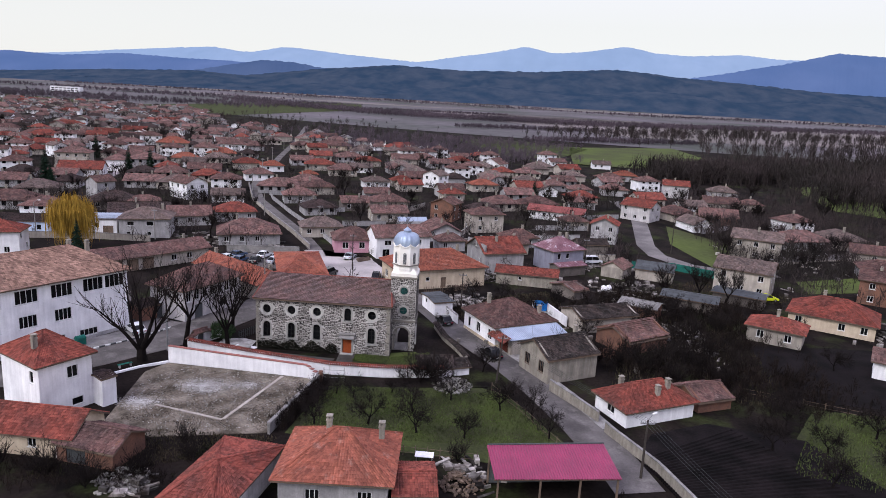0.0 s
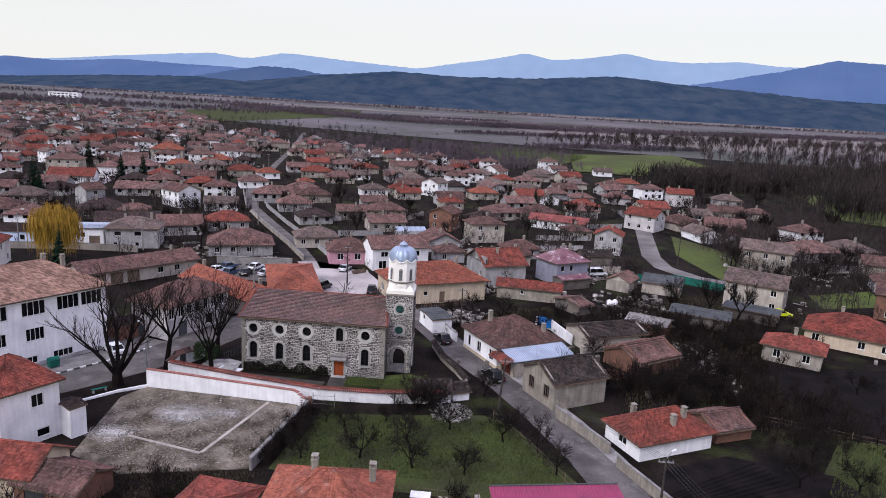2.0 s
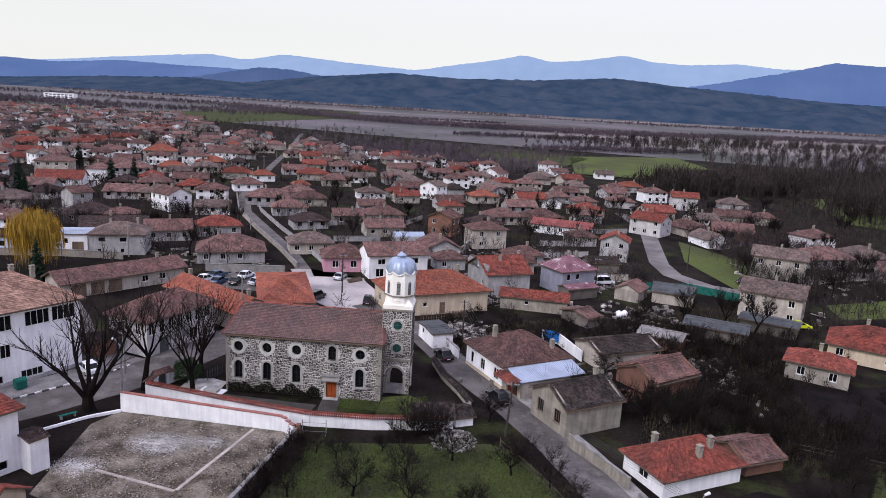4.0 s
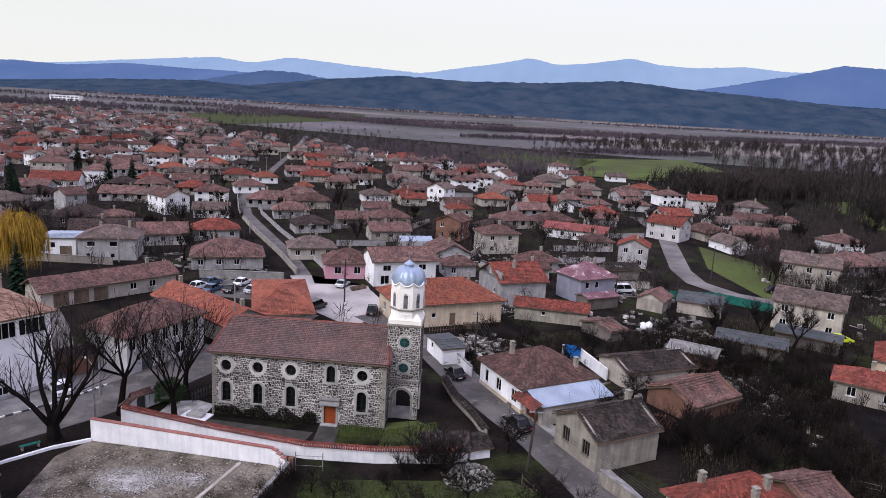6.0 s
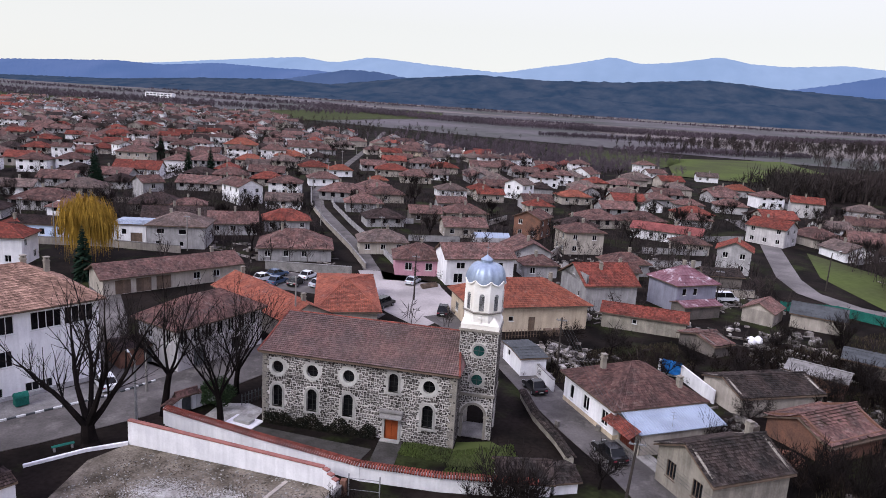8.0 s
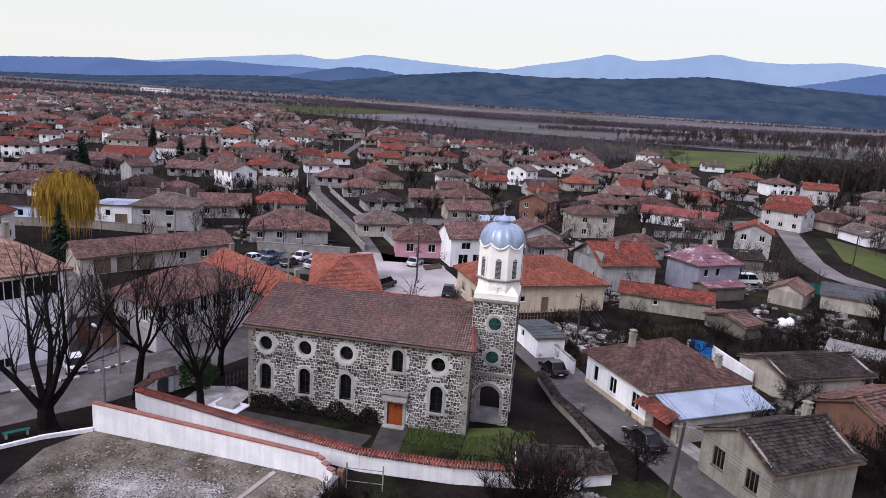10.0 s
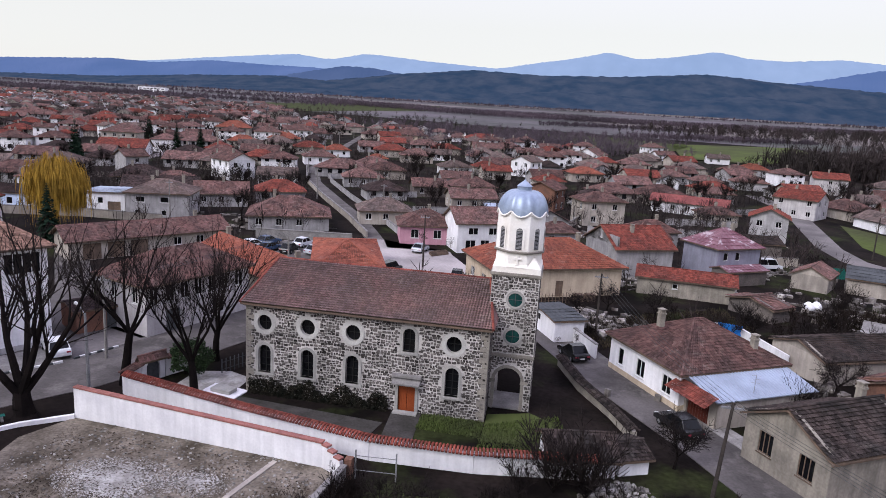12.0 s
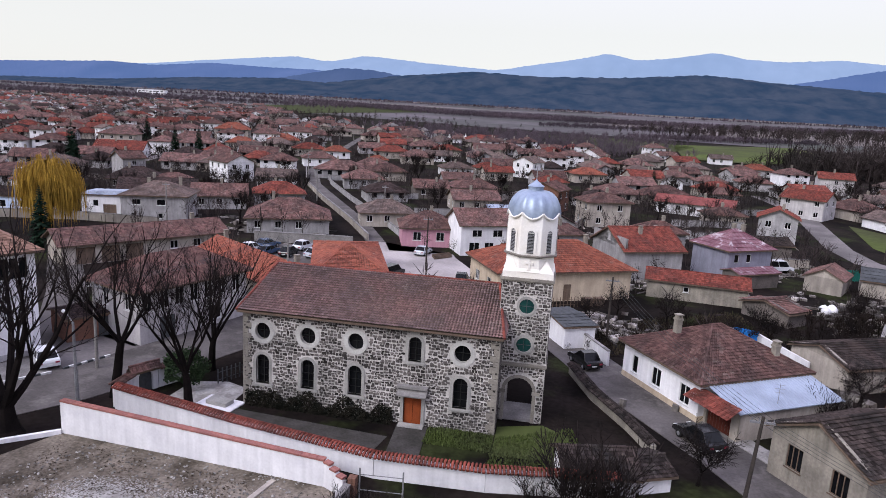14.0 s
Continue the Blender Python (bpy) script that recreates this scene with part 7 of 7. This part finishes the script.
# woods on the plain
def wood(label, regions, count, seed, hlo, hhi, material=None, keep=None, twigs=34, thin=0.011):
    rng = random.Random(seed)
    m = Mesh()
    done = 0
    while done < count:
        a, b, wdt = regions[rng.randrange(len(regions))]
        t = rng.random()
        x, y = a[0] + (b[0] - a[0]) * t + rng.gauss(0, wdt), a[1] + (b[1] - a[1]) * t + rng.gauss(0, wdt)
        done += 1
        if keep and not keep(x, y):
            continue
        h = rng.uniform(hlo, hhi)
        z = ground_z(x, y)
        m.tube((x, y, z - 0.3), (x + rng.uniform(-0.5, 0.5), y, z + h * 0.6), 0.016 * h, 0.007 * h, 3, False)
        for _ in range(twigs):
            s = Vector((x + rng.uniform(-0.4, 0.4), y, z + h * rng.uniform(0.15, 0.7)))
            a, k, u = rng.uniform(0, 6.283), rng.random() ** 0.4, rng.uniform(-0.8, 1)
            c = math.sqrt(1 - u * u) * k * h * 0.34
            e = Vector((x + c * math.cos(a), y + c * math.sin(a), z + h * (0.6 + 0.4 * u * k)))
            w = Vector((rng.uniform(-1, 1), rng.uniform(-0.3, 0.3), rng.uniform(-0.6, 0.6))).normalized() * h * thin
            mid = s.lerp(e, 0.6)
            m.face(s, mid + w, e, mid - w)
    return tagged(part("woods", m, material or WOODLAND), label, "woods", kind="stuff")


def open_ground(x, y):
    return not near_road(x, y) and not any((x - a) ** 2 + (y - b) ** 2 < 6.0 ** 2 for a, b in houses_xy)


wood("belt of bare grey-brown river trees", [((-100, 860), (180, 850), 16), ((180, 850), (530, 1050), 20), ((530, 1050), (1100, 1300), 30), ((-100, 860), (-420, 1100), 18)], 5200, 1, 5, 10, HAZED_WOOD, None, 24, 0.035)
wood("bare thickets behind the village", [((-80, 470), (15, 290), 26), ((-10, 430), (90, 410), 9), ((20, 310), (60, 330), 16), ((-50, 400), (10, 330), 24)], 900, 2, 4, 9, HAZED_WOOD)
wood("dark bare wood beside the pasture", [((120, 250), (200, 286), 9), ((200, 300), (360, 390), 34), ((210, 440), (620, 640), 46), ((300, 300), (460, 360), 34), ((120, 560), (430, 780), 34), ((400, 700), (800, 900), 44), ((180, 190), (250, 270), 12)], 3600, 3, 6, 16, None, lambda x, y: not (88 < x < 190 and 300 < y < 490))
wood("low hedge across the fields", [((70, 490), (230, 560), 4), ((0, 640), (170, 700), 5), ((-260, 1000), (60, 1080), 8), ((-500, 1700), (500, 1560), 20), ((-700, 1250), (-240, 1180), 20)], 2600, 4, 3, 7, HAZED_WOOD, None, 24, 0.035)
wood("distant bare woods on the plain", [((-1500, 1500), (-400, 1250), 40), ((-1300, 1900), (200, 1700), 30), ((300, 1500), (1800, 1900), 40), ((-1200, 1000), (-560, 900), 50), ((-800, 800), (-300, 900), 40)], 4200, 5, 5, 11, HAZED_WOOD, None, 24, 0.035)
wood("bare garden trees among the far roofs", [((-600, 640), (-130, 520), 60), ((-420, 500), (-100, 420), 50), ((-340, 330), (-90, 330), 45)], 2600, 6, 4, 8, None, open_ground, 26)
wood("bare trees and shrubs between the village houses", [((50, 86), (120, 130), 20), ((-160, 130), (60, 110), 34), ((-200, 200), (60, 180), 34), ((-220, 260), (20, 250), 30), ((70, 120), (150, 190), 30), ((100, 60), (150, 130), 18), ((100, 100), (170, 170), 18), ((-110, 90), (-40, 110), 18)], 6500, 8, 2.5, 6.5, None, open_ground, 26, 0.009)
wood("brushwood in the lower gardens", [((52, 2), (76, 12), 3.5), ((60, -3), (80, 0), 3.0), ((62, 18), (80, 24), 5), ((66, 30), (84, 36), 5), ((56, 28), (66, 38), 4)], 1100, 7, 1.2, 3.8, BRUSH, lambda x, y: not any((x - a) ** 2 + (y - b) ** 2 < 4.8 ** 2 for a, b in placed))
wood("brambles along the garden edges", [((11.6, -23), (13, -12), 0.7), ((30, 24), (46, 34), 3.0), ((48, 24), (60, 42), 3.0), ((-14, -36), (4, -35), 1.6), ((66, -9), (84, -6), 2.2), ((48, -38), (70, -42), 3)], 1100, 9, 0.8, 2.2, BRUSH, lambda x, y: not any((x - a) ** 2 + (y - b) ** 2 < 4.2 ** 2 for a, b in placed))


# ---- vehicles ----
def car(label, x, y, rot, paint, length=4.2, height=1.45, z=0.06, van=False):
    t = thing("car", label, "car", x, y, z + ground_z(x, y), rot, "parked cars")
    wdt = 1.7
    L = length / 2
    prof = [(-L, 0.35), (-L, 0.72), (-L + 0.08, 0.88), (-L + 0.55, 0.92), (L - 1.25, 0.92), (L - 0.25, 0.78), (L, 0.62), (L, 0.35)]
    if van:
        prof = [(-L, 0.35), (-L, 0.95), (-L + 0.1, 1.0), (L - 0.9, 1.0), (L - 0.1, 0.85), (L, 0.7), (L, 0.35)]
    b = Mesh()
    for s in (-1, 1):
        y0 = s * wdt / 2
        pts = [(px, y0 * (0.98 if pz > 0.7 else 1.0), pz) for px, pz in prof]
        b.face(*(pts if s < 0 else pts[::-1]))
    for (xa, za), (xb, zb) in zip(prof, prof[1:] + prof[:1]):
        ka, kb = (0.98 if q > 0.7 else 1.0 for q in (za, zb))
        b.face((xa, -wdt / 2 * ka, za), (xa, wdt / 2 * ka, za), (xb, wdt / 2 * kb, zb), (xb, -wdt / 2 * kb, zb))
    body = part("body", b, CAR[paint], t)
    cab = [(-L + (0.12 if van else 0.45), 0.92), (-L + (0.25 if van else 0.95), height), (L - (1.5 if van else 1.95), height), (L - (0.8 if van else 1.2), 0.9)]
    c = Mesh()
    wb, wt = wdt / 2 * 0.95, wdt / 2 * 0.78
    lo = [(cab[0][0], 0.92), (cab[3][0], 0.92)]
    for s in (-1, 1):
        q = [(cab[0][0], s * wb, 0.92), (cab[3][0], s * wb, 0.92), (cab[2][0], s * wt, height), (cab[1][0], s * wt, height)]
        c.face(*(q if s < 0 else q[::-1]))
    c.face((cab[0][0], wb, 0.92), (cab[0][0], -wb, 0.92), (cab[1][0], -wt, height), (cab[1][0], wt, height))
    c.face((cab[3][0], -wb, 0.92), (cab[3][0], wb, 0.92), (cab[2][0], wt, height), (cab[2][0], -wt, height))
    part("cabin_glass", c, GLASS, t)
    r = Mesh()
    r.box(cab[1][0] - 0.03, -wt - 0.02, height - 0.015, cab[2][0] + 0.03, wt + 0.02, height + 0.035)
    for s in (-1, 1):
        for k in (0, 0.5, 1):
            xa = cab[0][0] + (cab[3][0] - cab[0][0]) * k
            xb = cab[1][0] + (cab[2][0] - cab[1][0]) * k
            pl = Mesh()
            pl.tube((xa, s * wb, 0.92), (xb, s * wt, height), 0.035, 0.035, 5)
            part("pillar", pl, CAR[paint], t)
    part("roof", r, CAR[paint], t)
    for sx in (-L + 0.75, L - 0.8):
        for s in (-1, 1):
            w = Mesh()
            w.turned([(0.2, -0.1), (0.31, -0.1), (0.31, 0.1), (0.2, 0.1)], 14)
            w.v = [(sx + px, s * (wdt / 2 - 0.06) + pz, 0.31 + py) for px, py, pz in w.v]
            wheel = part("wheel", w, TYRE, t)
            h = Mesh()
            h.turned([(0.19, -0.105), (0.17, 0.105)], 10)
            h.v = [(sx + px, s * (wdt / 2 - 0.06) + pz, 0.31 + py) for px, py, pz in h.v]
            part("rim", h, METAL, wheel)
    for s in (-1, 1):
        q = Mesh()
        q.box(-L - 0.02, s * 0.62 - 0.16, 0.62, -L + 0.03, s * 0.62 + 0.16, 0.76)
        part("tail_light", q, CAR["red"], t)
        q = Mesh()
        q.box(L - 0.06, s * 0.6 - 0.17, 0.56, L + 0.02, s * 0.6 + 0.17, 0.68)
        part("headlight", q, FRAME_WHITE, t)
    q = Mesh()
    q.box(-L - 0.015, -0.26, 0.46, -L + 0.01, 0.26, 0.57)
    part("number_plate", q, WHITE_PAINT, t)
    return t


car("white saloon car parked on the lane", -19.0, 2.4, 140, "white", 4.4)
car("dark small car parked by the white house", 34.6, 3.4, 118, "black", 4.1)
car("black hatchback parked beside the street", 26.7, 17.0, 118, "black", 3.7, 1.5)
car("silver car parked before the pink house", 1.9, 59.2, 80, "silver", 3.9)
car("dark off-roader parked by the square", 0.9, 43.0, 70, "black", 4.2, 1.75, van=True)
car("dark estate car parked near the hall", 10.8, 42.8, 95, "black", 4.2, 1.6)
car("white van parked on the far street", -15.4, 84.0, 112, "white", 4.6, 1.8, van=True)
for i, (x, y, c) in enumerate(((-23.4, 50.0, "white"), (-20.4, 49.2, "blue"), (-17.2, 49.8, "black"), (-22.6, 53.8, "blue"), (-16.9, 54.9, "white"), (-13.6, 54.0, "silver"), (-12.9, 50.4, "silver"))):
    car(f"{c} car in the car park", x, y, 65 + 12 * (i % 3), c, 4.2, 1.45 if i % 2 else 1.5)
car("bright lime-yellow car beside the white house", 91.6, 46.5, 10, "lime", 4.3)
car("dark car parked on the side road", 94.5, 80.0, 10, "black", 4.4, 1.6)
car("white car on the far road", 126.0, 96.4, 25, "white", 4.3)
car("old grey car under a shelter", 108, 29, -20, "silver", 4.4)
car("white van behind the lilac house", 59.6, 71.0, 20, "white", 4.8, 1.9, van=True)


# ---- poles and wires ----
def pole(x, y, h, material, label, arm=True, lamp=None, lean=(0, 0), z=0.0):
    t = thing("utility_pole", label, "pole", x, y, z)
    m = Mesh()
    top = Vector((lean[0], lean[1], h))
    m.tube((0, 0, -0.3), top, 0.15, 0.09, 9)
    part("shaft", m, material, t)
    if arm:
        m = Mesh()
        m.box(-0.7, -0.05, h - 0.45, 0.7, 0.05, h - 0.33, Matrix.Translation((lean[0], lean[1], 0)))
        for s in (-0.6, -0.2, 0.2, 0.6):
            m.tube((lean[0] + s, lean[1], h - 0.33), (lean[0] + s, lean[1], h - 0.15), 0.035, 0.03, 6)
        part("crossarm", m, METAL, t)
    if lamp:
        m = Mesh()
        e = Vector((lean[0] + lamp[0], lean[1] + lamp[1], h + 0.45))
        m.tube(top - Vector((0, 0, 0.1)), e, 0.04, 0.035, 6)
        part("lamp_arm", m, METAL, t)
        m = Mesh()
        d = Vector((lamp[0], lamp[1], 0)).normalized()
        m.tube(e, e + d * 0.6, 0.09, 0.14, 8)
        part("lamp_head", m, FRAME_WHITE, t)
    return t


pole(35.2, -6.0, 6.6, POLE_DARK, "dark utility pole leaning over the street", lean=(0.5, 0.3))
pole(49.6, -27.2, 6.6, POLE_DARK, "dark wooden lamp pole above the street", True, (0.5, 0.4), z=-0.2)
pole(-11.1, -3.5, 6.4, METAL, "slim metal street lamp", False, (-0.9, 0.5))
pole(-14.2, 2.7, 7.6, POLE, "concrete utility pole by the corner", True)
pole(4.6, 48.6, 8.0, POLE_DARK, "dark wooden pole on the square", True)
pole(-6.6, 24.6, 8.6, POLE, "pale concrete pole behind the church roof", False)
pole(-12.6, 88, 7.5, POLE, "concrete pole on the far street", True)
pole(83.0, 88.0, 8.5, POLE_DARK, "dark lamp pole beside the pale road", False, (1.2, 0.2))
pole(-74.6, 60.0, 8.5, POLE, "lamp pole by the lane", False, (0.8, 0.3))
pole(-48.2, 66.0, 7.6, POLE, "concrete pole near the grey house", True)
pole(88.4, 63.0, 6.0, POLE_DARK, "wooden pole beside the green fence", False)
pole(57.0, 66.5, 7.0, POLE_DARK, "wooden pole beside the lilac house", True)
pole(-88, 66, 8, POLE, "concrete pole behind the lane", True)
pole(29.2, 25.0, 7.0, POLE_DARK, "wooden pole in the garden", True)
for x, y in ((-33.5, 104), (-50, 140), (-62, 186), (-74, 236), (-88, 300)):
    pole(x, y, 7.5, POLE, "concrete pole beside the far street", True, z=ground_z(x, y))


def wire(a, b, sag, n=12, gap=0.0):
    """Wires between two points, four side by side where gap is set."""
    a, b = Vector(a), Vector(b)
    for s in ((-0.6, -0.2, 0.2, 0.6) if gap else (0.0,)):
        m = Mesh()
        for i in range(n + 1):
            t = i / n
            p = a.lerp(b, t) + Vector((s, 0, -4 * sag * t * (1 - t)))
            for k in range(3):
                m.v.append((p.x + 0.014 * math.cos(2.1 * k), p.y, p.z + 0.014 * math.sin(2.1 * k)))
                if i:
                    q = 3 * i
                    m.f.append((q - 3 + k, q - 3 + (k + 1) % 3, q + (k + 1) % 3, q + k))
        tagged(part("wire", m, SHEET_DARK), "thin dark overhead electric wire between poles", "wire", group="overhead wires")


wire((35.7, -5.7, 6.45), (49.6, -27.2, 6.3), 0.5, gap=1)
wire((35.7, -5.7, 6.45), (29.2, 25.0, 6.8), 0.7, gap=1)
wire((49.6, -27.2, 6.3), (56, -52, 6.8), 0.4, gap=1)
wire((35.7, -5.7, 6.3), (36.5, 3.4, 4.0), 0.2)
wire((-14.2, 2.7, 7.4), (-6.6, 24.6, 8.4), 0.5, gap=1)
wire((4.6, 48.6, 7.8), (-12.6, 88, 7.6), 0.8, gap=1)


# ---- small things ----
def fence(label, line, h, material, gap=0.5, rails=2, z=0.0):
    t = thing("fence", label, "fence", kind="structure")
    for a, b in zip(line, line[1:]):
        a, b = Vector(a), Vector(b)
        n = max(1, int((b - a).length / gap))
        for i in range(n + 1):
            p = a.lerp(b, i / n)
            m = Mesh()
            m.box(p.x - 0.04, p.y - 0.04, z - 0.1, p.x + 0.04, p.y + 0.04, z + h)
            part("post", m, material, t)
        for k in range(rails):
            m = Mesh()
            zz = z + h * (k + 0.7) / rails - 0.1
            m.tube((a.x, a.y, zz), (b.x, b.y, zz), 0.025, 0.025, 4)
            part("rail", m, material, t)
    return t


fence("grey wooden orchard fence", [(13.6, -24.8), (24, -26.4), (33, -26.8)], 1.2, WOOD, 1.2)
fence("leaning orchard fence beside the street", [(34.6, -8.6), (38.6, -15.4), (43.2, -25.0)], 1.1, WOOD, 1.6)
fence("rusty metal frame by the brick pillar", [(12.8, -9.8), (15.4, -9.6)], 2.0, METAL, 2.6)
fence("wooden garden fence before the cream hall", [(21.6, 34.6), (26.4, 37.4)], 1.3, WOOD, 0.5)
fence("low wire fence between the gardens", [(68, -3.2), (80, -7.6), (96, -14)], 1.0, WOOD, 2.4)
fence("dark vine trellis behind the pale road", [(100, 80), (112, 86)], 1.8, METAL, 2.0)
fence("vine trellis of grey posts", [(102, 86), (114, 93)], 1.8, METAL, 2.0)
fence("churchyard railing of thin dark iron", [(-3.2, 2.8), (-1.0, 7.5)], 1.3, SHEET_DARK, 0.4)

bp = thing("brick_pillar", "broken brick pillar at the wall's end", "pillar", 12.4, -9.9, 0)
q = Mesh()
for k in range(9):
    for i in range(2):
        q.box(-0.24 + i * 0.245 + (k % 2) * 0.01, -0.24, 0.02 + k * 0.16, -0.01 + i * 0.245, 0.24, 0.155 + k * 0.16)
part("bricks", q, W["brick"], bp)

dm = thing("waste_container", "green plastic waste container by the school", "container", -23.4, -4.2, 0.1, 58)
q = Mesh()
q.box(-0.6, -0.45, 0.15, 0.6, 0.45, 1.0)
q.box(-0.64, -0.49, 1.0, 0.64, 0.49, 1.06)
part("bin", q, GREEN_NET, dm)
q = Mesh()
q.tube((-0.62, 0, 1.02), (0.62, 0, 1.02), 0.42, 0.42, 14)
part("lid", q, GREEN_NET, dm)
bn = thing("bench", "grey-green bench at the foot of the street tree", "bench", -13.6, -10.2, 0.05, 50)
q = Mesh()
for k in range(3):
    q.box(-0.9, -0.2 + k * 0.15, 0.42, 0.9, -0.08 + k * 0.15, 0.46)
part("seat", q, GREEN_NET, bn)
for s in (-0.7, 0.7):
    q = Mesh()
    q.box(s - 0.08, -0.2, 0, s + 0.08, 0.2, 0.42)
    part("leg", q, CONCRETE, bn)

tomb = thing("tomb", "white marble grave slab in the churchyard", "grave", -1.2, -0.6, 0, -10)
q = Mesh()
q.box(-1.6, -1.0, 0, 1.6, 1.0, 0.12)
part("slab", q, W["white"], tomb)
q = Mesh()
q.box(-0.9, -0.5, 0.12, 0.9, 0.5, 0.42)
part("chest", q, FRAME_GREY, tomb)

tb = thing("table", "white garden table in the orchard", "table", 27.6, -27.4, 0, 0)
q = Mesh()
q.box(-0.95, -0.55, 0.72, 0.95, 0.55, 0.78)
part("tabletop", q, W["white"], tb)
for a in (-0.8, 0.8):
    for b in (-0.42, 0.42):
        q = Mesh()
        q.box(a - 0.04, b - 0.04, 0, a + 0.04, b + 0.04, 0.72)
        part("leg", q, METAL, tb)

gh = thing("greenhouse", "small glass greenhouse among the roofs", "greenhouse", 11.5, 101, ground_z(11, 101), 20)
q = Mesh()
q.box(-4.5, -2.2, 0, 4.5, 2.2, 2.0)
part("body", q, W["grey"], gh)
for i in range(6):
    for s in (-1, 1):
        q = Mesh()
        x0 = -4.4 + i * 1.47
        q.face((x0, s * 2.2, 2.05), (x0 + 1.38, s * 2.2, 2.05), (x0 + 1.38, 0, 3.0), (x0, 0, 3.0))
        part("pane", q, SHEET_GREY, gh)
tg = thing("polytunnel", "pale green plastic garden tunnel", "polytunnel", 140, 150, ground_z(140, 150), -12)
q = Mesh()
for i in range(12):
    a, b = math.pi * i / 12, math.pi * (i + 1) / 12
    q.face((-3, 1.8 * math.cos(a), 2.2 * math.sin(a)), (3, 1.8 * math.cos(a), 2.2 * math.sin(a)), (3, 1.8 * math.cos(b), 2.2 * math.sin(b)), (-3, 1.8 * math.cos(b), 2.2 * math.sin(b)))
for s in (-3, 3):
    q.face(*[(s, 1.8 * math.cos(math.pi * i / 12), 2.2 * math.sin(math.pi * i / 12)) for i in range(13)])
part("cover", q, mat("pale_green_film", (0.30, 0.60, 0.48), (0.25, 0.52, 0.42), 0.5, 1, 4, 0), tg)
sk = thing("sack_pile", "white bulk sacks beside the gardens", "sacks", 58.1, 45.7, 0, 20)
for i, (x, y) in enumerate(((0, 0), (1.3, 0.3), (0.6, 1.1), (1.9, 1.2))):
    q = Mesh()
    q.turned([(0.45, 0), (0.6, 0.25), (0.58, 0.6), (0.3, 0.85), (0.1, 0.95)], 10, x, y)
    part("sack", q, W["white"], sk, smooth=True)
pl = thing("pallet_stack", "stacked grey pallets beside the hall", "pallets", 27.6, 38.4, 0, 27)
for i in range(2):
    for k in range(6):
        q = Mesh()
        q.box(-0.6 + i * 1.6, -0.5, 0.02 + k * 0.17, 0.6 + i * 1.6, 0.5, 0.13 + k * 0.17)
        part("pallet", q, WOOD, pl)
bt = thing("timber_pile", "pile of old planks on the square", "timber", 5.0, 58.2, 0.05, 50)
for k in range(9):
    q = Mesh()
    q.box(-1.9 + 0.1 * k, -0.9 + 0.2 * k, 0.05, 1.7 + 0.1 * k, -0.74 + 0.2 * k, 0.22 + 0.12 * (k % 3))
    part("plank", q, WOOD, bt)
an = thing("tv_aerial", "thin television aerial on the lean-to roof", "aerial", 40.6, 6.6, 2.6)
q = Mesh()
q.tube((0, 0, 0), (0, 0, 1.6), 0.025, 0.02, 5)
for k in range(3):
    q.tube((-0.35, 0, 0.9 + 0.3 * k), (0.35, 0, 0.9 + 0.3 * k), 0.015, 0.015, 4)
part("mast", q, METAL, an)
